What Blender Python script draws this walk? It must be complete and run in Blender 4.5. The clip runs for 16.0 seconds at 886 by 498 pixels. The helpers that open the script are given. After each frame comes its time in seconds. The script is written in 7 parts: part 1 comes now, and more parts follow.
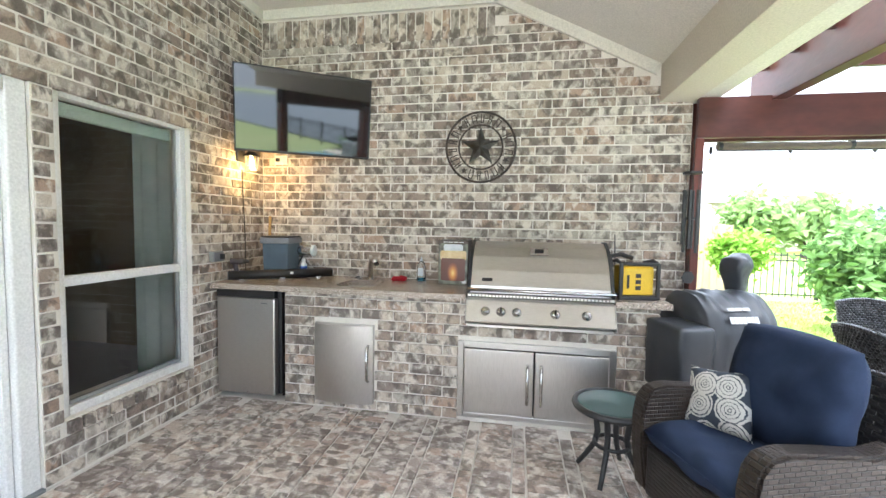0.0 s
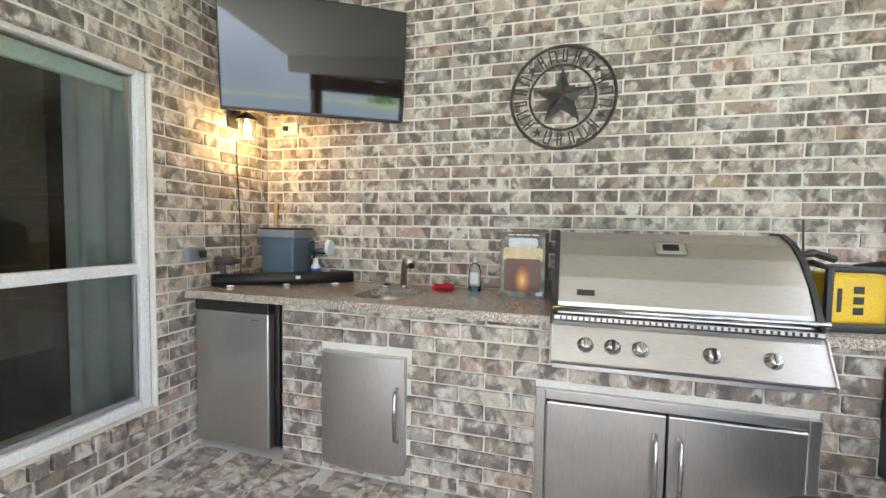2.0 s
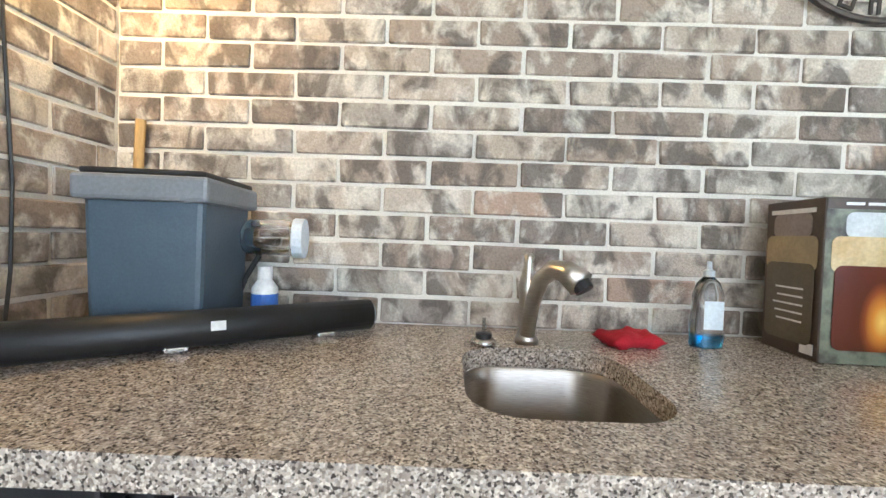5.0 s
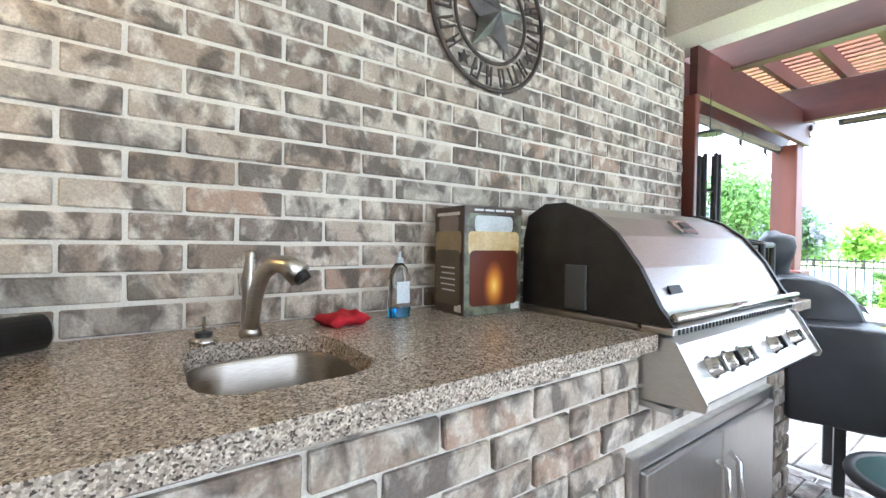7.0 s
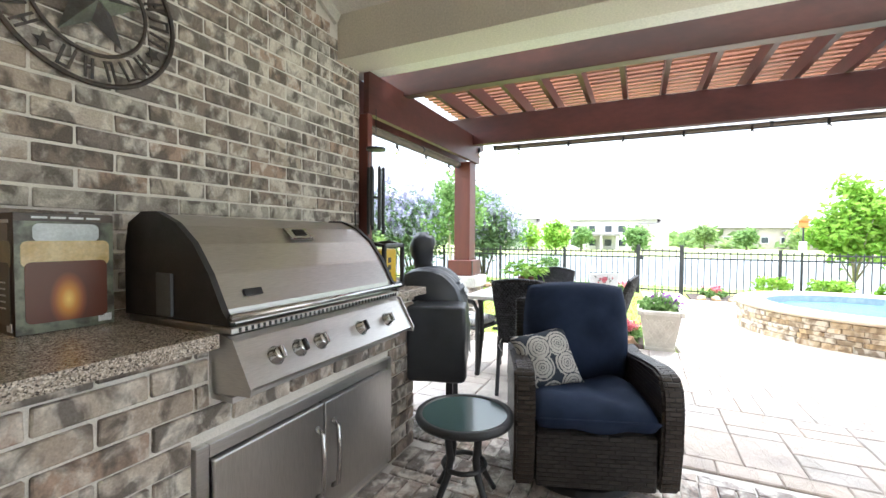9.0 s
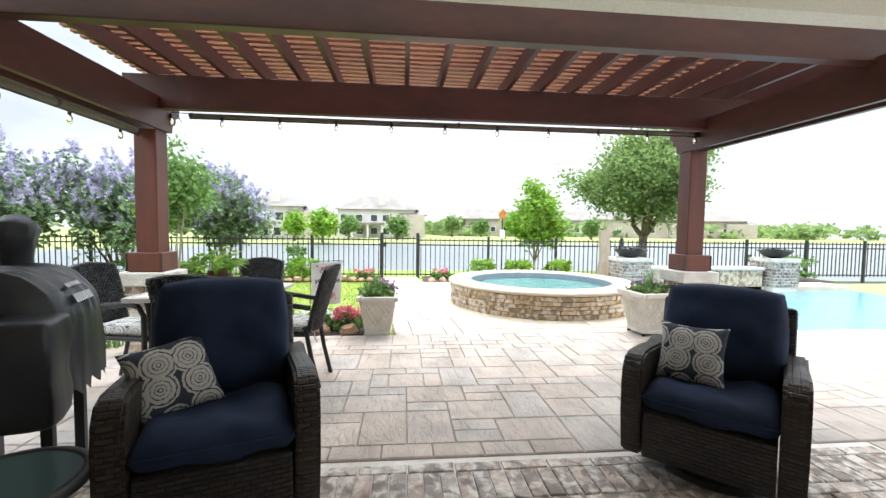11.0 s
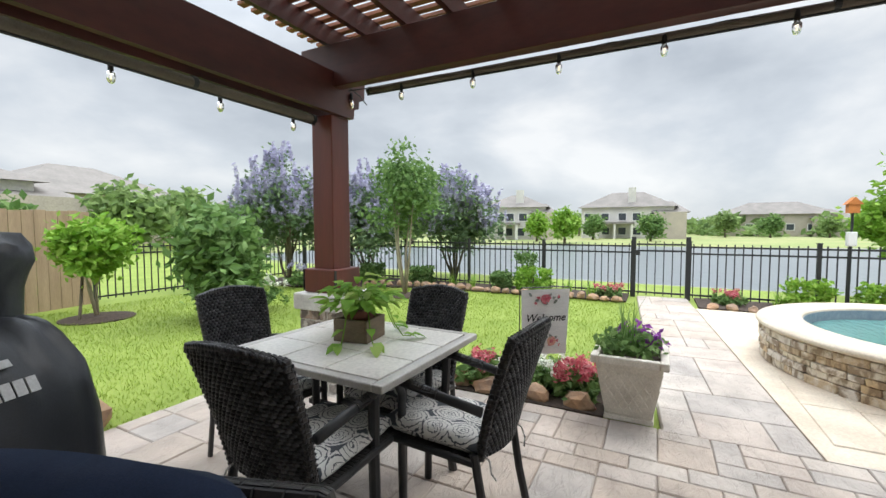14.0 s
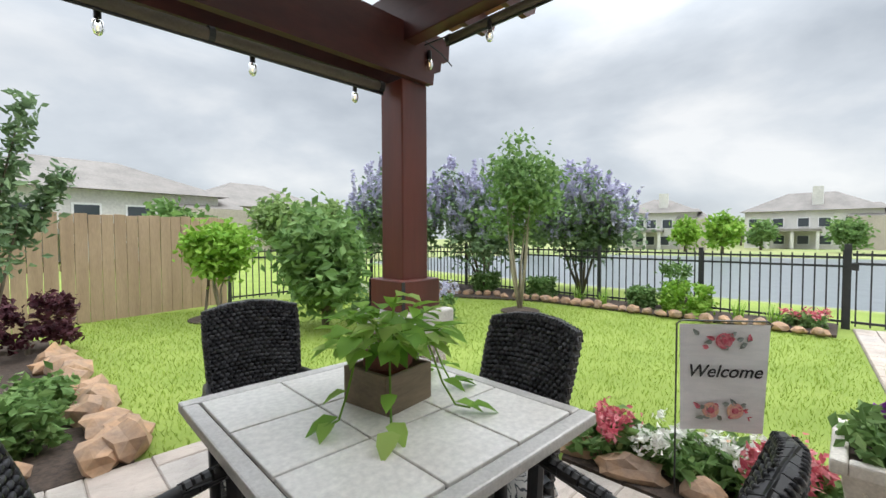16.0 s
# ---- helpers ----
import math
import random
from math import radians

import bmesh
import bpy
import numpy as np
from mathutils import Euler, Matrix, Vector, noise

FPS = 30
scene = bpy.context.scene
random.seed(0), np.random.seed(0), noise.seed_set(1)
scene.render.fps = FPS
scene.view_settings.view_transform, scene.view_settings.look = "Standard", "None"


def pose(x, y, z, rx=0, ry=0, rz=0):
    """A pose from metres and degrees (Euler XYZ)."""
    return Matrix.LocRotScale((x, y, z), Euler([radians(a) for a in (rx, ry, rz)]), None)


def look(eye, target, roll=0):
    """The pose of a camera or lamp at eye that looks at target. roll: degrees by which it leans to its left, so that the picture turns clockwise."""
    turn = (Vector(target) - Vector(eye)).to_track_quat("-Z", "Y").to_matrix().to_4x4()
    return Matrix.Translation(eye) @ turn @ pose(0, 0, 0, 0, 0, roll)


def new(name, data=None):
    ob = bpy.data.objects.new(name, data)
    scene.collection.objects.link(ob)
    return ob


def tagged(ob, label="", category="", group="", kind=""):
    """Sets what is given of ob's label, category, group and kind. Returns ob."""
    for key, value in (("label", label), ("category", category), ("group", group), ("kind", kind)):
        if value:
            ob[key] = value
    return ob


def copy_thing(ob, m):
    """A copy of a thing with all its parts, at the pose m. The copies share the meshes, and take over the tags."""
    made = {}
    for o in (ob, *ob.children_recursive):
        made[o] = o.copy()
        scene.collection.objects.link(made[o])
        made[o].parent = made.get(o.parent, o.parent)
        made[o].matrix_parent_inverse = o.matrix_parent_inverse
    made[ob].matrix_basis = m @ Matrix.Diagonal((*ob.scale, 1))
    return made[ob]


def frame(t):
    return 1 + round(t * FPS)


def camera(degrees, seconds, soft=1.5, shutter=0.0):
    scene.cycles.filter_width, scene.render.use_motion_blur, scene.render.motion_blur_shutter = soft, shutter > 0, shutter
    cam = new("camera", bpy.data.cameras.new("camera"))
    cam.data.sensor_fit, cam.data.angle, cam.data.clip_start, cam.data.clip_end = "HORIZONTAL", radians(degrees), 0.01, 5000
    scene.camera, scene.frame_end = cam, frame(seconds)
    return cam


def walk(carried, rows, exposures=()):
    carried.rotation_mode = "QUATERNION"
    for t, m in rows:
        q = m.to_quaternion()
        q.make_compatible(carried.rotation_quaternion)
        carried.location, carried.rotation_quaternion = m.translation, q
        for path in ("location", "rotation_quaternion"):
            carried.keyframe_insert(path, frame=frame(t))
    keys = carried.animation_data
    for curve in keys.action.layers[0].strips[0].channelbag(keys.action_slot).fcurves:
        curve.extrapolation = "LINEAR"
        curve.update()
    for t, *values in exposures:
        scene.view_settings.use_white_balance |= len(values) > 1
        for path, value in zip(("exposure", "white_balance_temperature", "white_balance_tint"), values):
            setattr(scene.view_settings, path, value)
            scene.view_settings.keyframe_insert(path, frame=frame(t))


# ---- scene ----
cam = camera(93.5, 16.0)
PATH = [
    (0, (-0.022, -0.022, 1.354), (-0.377, 1.943, 1.236), 1.0),
    (0.5, (-0.12, 0.092, 1.35), (-0.52, 2.048, 1.23), 0.9),
    (1, (-0.194, 0.371, 1.336), (-0.651, 2.315, 1.222), 0.8),
    (1.5, (-0.24, 0.628, 1.29), (-0.753, 2.558, 1.177), 0.8),
    (2, (-0.317, 0.946, 1.254), (-0.869, 2.865, 1.147), 0.9),
    (2.5, (-0.5, 1.273, 1.21), (-1.09, 3.182, 1.112), 1.0),
    (3, (-0.723, 1.589, 1.155), (-1.32, 3.496, 1.066), 1.2),
    (3.2, (-0.822, 1.717, 1.147), (-1.404, 3.628, 1.05), 1.3),
    (4.3, (-1.24, 2.16, 1.125), (-1.584, 4.13, 1.07), 1.5),
    (5.3, (-1.454, 2.351, 1.106), (-1.301, 4.345, 1.057), 1.9),
    (5.5, (-1.479, 2.357, 1.096), (-1.18, 4.334, 1.051), 1.7),
    (6, (-1.495, 2.321, 1.091), (-0.853, 4.214, 1.049), 1.6),
    (6.5, (-1.47, 2.264, 1.095), (-0.544, 4.036, 1.061), 1.0),
    (7, (-1.427, 2.189, 1.116), (-0.269, 3.819, 1.081), 0.7),
    (7.5, (-1.391, 2.097, 1.137), (-0.042, 3.572, 1.096), 0.5),
    (8, (-1.355, 1.997, 1.145), (0.165, 3.296, 1.1), 0.6),
    (8.5, (-1.279, 1.843, 1.151), (0.395, 2.936, 1.105), 0.3),
    (9, (-1.165, 1.648, 1.171), (0.644, 2.498, 1.11), 0.4),
    (9.5, (-1.066, 1.509, 1.148), (0.852, 2.073, 1.081), 0.3),
    (10, (-1.004, 1.344, 1.142), (0.976, 1.619, 1.063), 0.6),
    (10.2, (-0.997, 1.249, 1.141), (0.993, 1.429, 1.06), 0.6),
    (11.3, (-0.62, 1.15, 1.19), (1.366, 0.913, 1.08), 0.8),
    (12.3, (0.058, 1.084, 1.265), (2.05, 0.969, 1.129), 1.0),
    (12.5, (0.167, 1.094, 1.262), (2.162, 1.039, 1.126), 0.8),
    (13, (0.436, 1.187, 1.281), (2.421, 1.386, 1.143), 0.4),
    (13.5, (0.682, 1.253, 1.262), (2.598, 1.812, 1.132), 0.1),
    (14, (0.92, 1.295, 1.217), (2.696, 2.208, 1.105), -0.1),
    (14.5, (1.14, 1.42, 1.119), (2.742, 2.614, 1.027), -0.3),
    (15, (1.333, 1.528, 1.055), (2.798, 2.887, 0.971), -0.2),
    (15.5, (1.545, 1.602, 1.098), (2.94, 3.033, 1.025), -0.2),
    (16, (1.758, 1.606, 1.154), (3.182, 3.009, 1.085), -0.2),
]
EXPOSURES = [(0.0, 2.55, 5850, 10), (3.0, 2.65, 5750, 10), (5.5, 3.0, 5450, 10), (7.0, 2.8, 5450, 10), (8.5, 2.2, 5900, 10), (10.0, 1.2, 6350, 10), (11.3, 0.7, 6450, 10), (12.5, 0.25, 6450, 10), (16.0, 0.12, 6450, 10)]
walk(cam, [(t, look(eye, target, roll)) for t, eye, target, roll in PATH], EXPOSURES)

# ---- light ----
SUN_AZ, SUN_EL = radians(-60), radians(55)


def make_world():
    w = bpy.data.worlds.new("sky")
    scene.world = w
    w.use_nodes = True
    n, l = w.node_tree.nodes, w.node_tree.links
    bg = n["Background"]
    sky = n.new("ShaderNodeTexSky")
    sky.sky_type, sky.sun_disc = "NISHITA", False
    sky.sun_elevation, sky.sun_rotation = SUN_EL, SUN_AZ
    tc, mp = n.new("ShaderNodeTexCoord"), n.new("ShaderNodeMapping")
    mp.inputs["Scale"].default_value = (1.0, 1.0, 2.2)
    no = n.new("ShaderNodeTexNoise")
    no.inputs["Scale"].default_value, no.inputs["Detail"].default_value, no.inputs["Roughness"].default_value = 2.1, 7, 0.52
    no.inputs["Distortion"].default_value = 0.15
    ramp = n.new("ShaderNodeValToRGB")
    e = ramp.color_ramp.elements
    e[0].position, e[0].color = 0.36, (4.5, 4.9, 5.35, 1)
    e[1].position, e[1].color = 0.66, (8.2, 8.3, 8.3, 1)
    m = e.new(0.5)
    m.color = (5.9, 6.3, 6.7, 1)
    mix = n.new("ShaderNodeMix")
    mix.data_type = "RGBA"
    mix.inputs[0].default_value = 0.9
    l.new(tc.outputs["Generated"], mp.inputs[0])
    l.new(mp.outputs[0], no.inputs["Vector"])
    l.new(no.outputs[0], ramp.inputs[0])
    l.new(sky.outputs[0], mix.inputs[6])
    l.new(ramp.outputs[0], mix.inputs[7])
    # an overcast sky is some times brighter overhead than near the horizon
    sep, grad, mul = n.new("ShaderNodeSeparateXYZ"), n.new("ShaderNodeMapRange"), n.new("ShaderNodeMix")
    l.new(tc.outputs["Generated"], sep.inputs[0])
    l.new(sep.outputs[2], grad.inputs["Value"])
    grad.interpolation_type = "SMOOTHSTEP"
    grad.inputs["From Min"].default_value, grad.inputs["From Max"].default_value = 0.3, 1.0
    grad.inputs["To Min"].default_value, grad.inputs["To Max"].default_value = 1.0, 5.2
    mul.data_type, mul.blend_type = "RGBA", "MULTIPLY"
    mul.inputs[0].default_value = 1.0
    l.new(mix.outputs[2], mul.inputs[6])
    l.new(grad.outputs[0], mul.inputs[7])
    l.new(mul.outputs[2], bg.inputs[0])
    bg.inputs[1].default_value = 0.11


make_world()
sun = new("sun", bpy.data.lights.new("sun", "SUN"))
sun.data.energy, sun.data.angle, sun.data.color = 1.5, radians(30), (1.0, 0.96, 0.9)
sun.matrix_world = look((20 * math.sin(SUN_AZ + radians(120)), -8, 26), (0, 0, 0))

# ---- materials ----


def ramp_node(n, stops):
    r = n.new("ShaderNodeValToRGB")
    e = r.color_ramp.elements
    while len(e) < len(stops):
        e.new(0.5)
    for k, (p, c) in zip(e, stops):
        k.position, k.color = p, (*c, 1)
    return r


def mixer(n, l, kind, fac, a, b):
    x = n.new("ShaderNodeMix")
    x.data_type, x.blend_type = "RGBA", kind
    for socket, value in ((x.inputs[0], fac), (x.inputs[6], a), (x.inputs[7], b)):
        if isinstance(value, bpy.types.NodeSocket):
            l.new(value, socket)
        elif isinstance(value, (int, float)):
            socket.default_value = value
        else:
            socket.default_value = (*value, 1)
    return x.outputs[2]


def noise_node(n, l, scale, detail=4, coord=None, rough=0.55, distortion=0.0):
    x = n.new("ShaderNodeTexNoise")
    x.inputs["Scale"].default_value, x.inputs["Detail"].default_value = scale, detail
    x.inputs["Roughness"].default_value, x.inputs["Distortion"].default_value = rough, distortion
    if coord is not None:
        l.new(coord, x.inputs["Vector"])
    return x.outputs[0]


def material(name):
    m = bpy.data.materials.new(name)
    m.use_nodes = True
    n, l = m.node_tree.nodes, m.node_tree.links
    return m, n, l, n["Principled BSDF"]


def bump_to(n, l, p, height, strength, distance=0.01):
    b = n.new("ShaderNodeBump")
    b.inputs["Strength"].default_value, b.inputs["Distance"].default_value = strength, distance
    l.new(height, b.inputs["Height"])
    l.new(b.outputs[0], p.inputs["Normal"])


def world_pos(n, stretch=None, l=None):
    g = n.new("ShaderNodeNewGeometry")
    if stretch is None:
        return g.outputs["Position"]
    mp = n.new("ShaderNodeMapping")
    mp.inputs["Scale"].default_value = stretch
    l.new(g.outputs["Position"], mp.inputs[0])
    return mp.outputs[0]


def own_pos(n, stretch=(1, 1, 1), l=None):
    tc, mp = n.new("ShaderNodeTexCoord"), n.new("ShaderNodeMapping")
    mp.inputs["Scale"].default_value = stretch
    l.new(tc.outputs["Object"], mp.inputs[0])
    return mp.outputs[0]


def plain(name, c1, c2=None, rough=0.6, metal=0.0, scale=8, fine=120, bump=0.1, stretch=None, spec=0.5, lo=0.35, hi=0.65, own=False, coat=0.0):
    """A surface of two tones in large blotches and fine grain, with fine relief."""
    m, n, l, p = material(name)
    pos = own_pos(n, stretch or (1, 1, 1), l) if own else world_pos(n, stretch, l)
    c2 = c2 or tuple(x * 0.8 for x in c1)
    big, small = noise_node(n, l, scale, 5, pos), noise_node(n, l, fine, 3, pos)
    r = ramp_node(n, [(lo, c1), (hi, c2)])
    l.new(big, r.inputs[0])
    g = ramp_node(n, [(0.3, (0.82, 0.82, 0.82)), (0.7, (1.1, 1.1, 1.1))])
    l.new(small, g.inputs[0])
    l.new(mixer(n, l, "MULTIPLY", 0.8, r.outputs[0], g.outputs[0]), p.inputs["Base Color"])
    p.inputs["Roughness"].default_value, p.inputs["Metallic"].default_value = rough, metal
    p.inputs["Specular IOR Level"].default_value = spec
    p.inputs["Coat Weight"].default_value = coat
    if bump:
        bump_to(n, l, p, small, bump, 0.004)
    return m


def piece_random(n, l):
    o, g = n.new("ShaderNodeObjectInfo"), n.new("ShaderNodeNewGeometry")
    a = n.new("ShaderNodeMath")
    a.operation = "ADD"
    l.new(o.outputs["Random"], a.inputs[0])
    l.new(g.outputs["Random Per Island"], a.inputs[1])
    f = n.new("ShaderNodeMath")
    f.operation = "FRACT"
    l.new(a.outputs[0], f.inputs[0])
    return f.outputs[0]


def brick_mat(name, tones, wash, wash_lo, wash_hi, dark=(0.115, 0.095, 0.082), rough=0.85, cover=0.80):
    m, n, l, p = material(name)
    pos = world_pos(n)
    tone = ramp_node(n, [(k / len(tones), c) for k, c in enumerate(tones)])
    tone.color_ramp.interpolation = "CONSTANT"
    rnd = piece_random(n, l)
    l.new(rnd, tone.inputs[0])
    shifted = n.new("ShaderNodeVectorMath")
    shifted.operation = "ADD"
    cx = n.new("ShaderNodeCombineXYZ")
    mul = n.new("ShaderNodeMath")
    mul.operation = "MULTIPLY"
    mul.inputs[1].default_value = 37.0
    l.new(rnd, mul.inputs[0])
    for k in range(3):
        l.new(mul.outputs[0], cx.inputs[k])
    l.new(pos, shifted.inputs[0])
    l.new(cx.outputs[0], shifted.inputs[1])
    sp = shifted.outputs[0]
    smear = n.new("ShaderNodeMapping")
    smear.inputs["Scale"].default_value = (1.0, 1.0, 0.7)
    l.new(sp, smear.inputs[0])
    sp = smear.outputs[0]
    patch = noise_node(n, l, 15, 4, sp, 0.55, 0.35)
    pr = ramp_node(n, [(wash_lo, (0, 0, 0)), (wash_hi, (1, 1, 1))])
    l.new(patch, pr.inputs[0])
    part_wash = n.new("ShaderNodeMath")
    part_wash.operation = "MULTIPLY"
    part_wash.inputs[1].default_value = cover
    l.new(pr.outputs[0], part_wash.inputs[0])
    c = mixer(n, l, "MIX", part_wash.outputs[0], tone.outputs[0], wash)
    dk = noise_node(n, l, 13, 4, sp, 0.55, 0.5)
    dr = ramp_node(n, [(0.47, (0, 0, 0)), (0.60, (0.85, 0.85, 0.85))])
    l.new(dk, dr.inputs[0])
    c = mixer(n, l, "MIX", dr.outputs[0], c, dark)
    grain = noise_node(n, l, 160, 4, pos)
    gr = ramp_node(n, [(0.3, (0.75, 0.75, 0.75)), (0.7, (1.15, 1.15, 1.15))])
    l.new(grain, gr.inputs[0])
    l.new(mixer(n, l, "MULTIPLY", 0.8, c, gr.outputs[0]), p.inputs["Base Color"])
    p.inputs["Roughness"].default_value = rough
    bump_to(n, l, p, mixer(n, l, "ADD", 0.6, grain, patch), 0.45, 0.006)
    return m


BRICK = brick_mat("wall_brick", [(0.37, 0.295, 0.235), (0.45, 0.375, 0.305), (0.28, 0.225, 0.185), (0.51, 0.44, 0.365), (0.37, 0.33, 0.29), (0.43, 0.31, 0.235), (0.26, 0.22, 0.19), (0.54, 0.47, 0.39), (0.33, 0.265, 0.215), (0.44, 0.40, 0.345)], (0.76, 0.71, 0.63), 0.48, 0.60, cover=0.72)
PAVER_BRICK = brick_mat("floor_brick", [(0.46, 0.37, 0.32), (0.33, 0.28, 0.255), (0.56, 0.48, 0.42), (0.42, 0.36, 0.33), (0.50, 0.385, 0.32)], (0.80, 0.76, 0.70), 0.45, 0.60, dark=(0.19, 0.16, 0.14), cover=0.8)
MORTAR = plain("mortar", (0.80, 0.765, 0.70), (0.70, 0.665, 0.605), 0.95, scale=5, fine=200, bump=0.3)
GROUT = plain("floor_grout", (0.82, 0.79, 0.74), (0.68, 0.64, 0.59), 0.95, scale=4, fine=160, bump=0.3)


def slab_mat():
    m, n, l, p = material("stamped_slab")
    pos = world_pos(n)
    rnd = piece_random(n, l)
    tone = ramp_node(n, [(0, (0.46, 0.395, 0.345)), (0.25, (0.51, 0.44, 0.385)), (0.45, (0.42, 0.385, 0.355)), (0.65, (0.49, 0.445, 0.40)), (0.85, (0.46, 0.39, 0.33))])
    l.new(rnd, tone.inputs[0])
    blotch = noise_node(n, l, 3.5, 5, pos)
    br = ramp_node(n, [(0.3, (0.66, 0.64, 0.62)), (0.7, (1.15, 1.13, 1.1))])
    l.new(blotch, br.inputs[0])
    c = mixer(n, l, "MULTIPLY", 0.9, tone.outputs[0], br.outputs[0])
    cleft = noise_node(n, l, 6, 6, world_pos(n, (1.0, 2.2, 1), l), 0.6, 1.2)
    l.new(c, p.inputs["Base Color"])
    p.inputs["Roughness"].default_value = 0.55
    bump_to(n, l, p, cleft, 1.0, 0.018)
    return m


SLAB = slab_mat()
JOINT = plain("dark_joint", (0.34, 0.30, 0.26), (0.24, 0.205, 0.175), 0.95, scale=6)
TRAVERTINE = plain("travertine", (0.68, 0.60, 0.48), (0.56, 0.46, 0.35), 0.6, scale=3, fine=60, bump=0.15)
LIMESTONE = plain("limestone_cap", (0.68, 0.66, 0.61), (0.52, 0.50, 0.46), 0.85, scale=7, fine=70, bump=0.5)
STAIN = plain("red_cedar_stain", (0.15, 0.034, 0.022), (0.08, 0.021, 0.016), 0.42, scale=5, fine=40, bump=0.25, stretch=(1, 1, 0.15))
# post stain darkened for beams and rafters, whose shaded undersides are seen
STAIN_SHADED = plain("red_cedar_beam_shaded", (0.090, 0.025, 0.019), (0.050, 0.016, 0.013), 0.42, scale=4, fine=30, bump=0.25, stretch=(0.4, 0.4, 1))
SLAT = plain("cedar_slat", (0.33, 0.125, 0.06), (0.19, 0.07, 0.036), 0.6, scale=4, fine=40, stretch=(3, 0.4, 1))
TRIM = plain("cream_trim_paint", (0.70, 0.68, 0.60), (0.66, 0.64, 0.57), 0.5, scale=2, fine=90, bump=0.04)
SOFFIT = plain("beige_soffit_paint", (0.62, 0.57, 0.47), (0.58, 0.53, 0.44), 0.6, scale=2, fine=90, bump=0.05)
CEILING = plain("ceiling_paint", (0.74, 0.71, 0.64), (0.70, 0.67, 0.61), 0.7, scale=2, fine=90, bump=0.05)
WHITE = plain("white_vinyl", (0.80, 0.80, 0.78), (0.75, 0.75, 0.74), 0.35, scale=2, fine=90, bump=0.02)
BLACK_IRON = plain("black_iron", (0.018, 0.020, 0.022), (0.03, 0.03, 0.032), 0.45, scale=10, fine=120, bump=0.08)
MULCH = plain("mulch", (0.035, 0.024, 0.018), (0.08, 0.055, 0.04), 0.95, scale=30, fine=80, bump=1.0)
WICKER_COLOURS = (0.012, 0.011, 0.012), (0.035, 0.030, 0.028)


def steel(name, c=(0.68, 0.66, 0.635), stretch=(1, 1, 40), rough=0.32):
    m, n, l, p = material(name)
    pos = own_pos(n, stretch, l)
    s = noise_node(n, l, 14, 3, pos)
    r = ramp_node(n, [(0.3, tuple(x * 0.78 for x in c)), (0.7, c)])
    l.new(s, r.inputs[0])
    l.new(r.outputs[0], p.inputs["Base Color"])
    p.inputs["Metallic"].default_value = 1.0
    rr = n.new("ShaderNodeMapRange")
    rr.inputs["To Min"].default_value, rr.inputs["To Max"].default_value = rough - 0.07, rough + 0.08
    l.new(s, rr.inputs[0])
    l.new(rr.outputs[0], p.inputs["Roughness"])
    bump_to(n, l, p, s, 0.02, 0.001)
    return m


STEEL = steel("brushed_steel", stretch=(2, 2, 60))
STEEL_V = steel("brushed_steel_upright", stretch=(60, 60, 2))
CHROME = steel("polished_steel", (0.62, 0.61, 0.60), (3, 3, 3), 0.18)
NICKEL = steel("brushed_nickel", (0.60, 0.56, 0.50), (3, 3, 30), 0.30)
# darker and browner than the other steels
SINK_STEEL = steel("dark_sink_steel", (0.42, 0.38, 0.33), (3, 3, 30), 0.30)


def weave(name, c1, c2, size=0.03, rough=0.4):
    """Woven strands: over-and-under cells in relief, on the object's own axes."""
    m, n, l, p = material(name)
    tc = n.new("ShaderNodeTexCoord")
    b = n.new("ShaderNodeTexBrick")
    b.inputs["Scale"].default_value = 1.0
    b.inputs["Brick Width"].default_value, b.inputs["Row Height"].default_value = size * 1.7, size * 0.62
    b.inputs["Mortar Size"].default_value, b.inputs["Mortar Smooth"].default_value = size * 0.12, 1.0
    b.inputs["Color1"].default_value, b.inputs["Color2"].default_value, b.inputs["Mortar"].default_value = (*c1, 1), (*c2, 1), (0.002, 0.002, 0.002, 1)
    l.new(tc.outputs["UV"], b.inputs["Vector"])
    l.new(b.outputs["Color"], p.inputs["Base Color"])
    p.inputs["Roughness"].default_value = rough
    inv = n.new("ShaderNodeMath")
    inv.operation = "SUBTRACT"
    inv.inputs[0].default_value = 1.0
    l.new(b.outputs["Fac"], inv.inputs[1])
    bump_to(n, l, p, inv.outputs[0], 1.0, 0.006)
    return m


WICKER = weave("black_wicker", *WICKER_COLOURS)
WICKER_BROWN = weave("brown_wicker", (0.022, 0.015, 0.012), (0.05, 0.038, 0.03))
NAVY = plain("navy_cushion", (0.011, 0.020, 0.047), (0.019, 0.032, 0.070), 0.85, scale=6, fine=400, bump=0.25, spec=0.25)


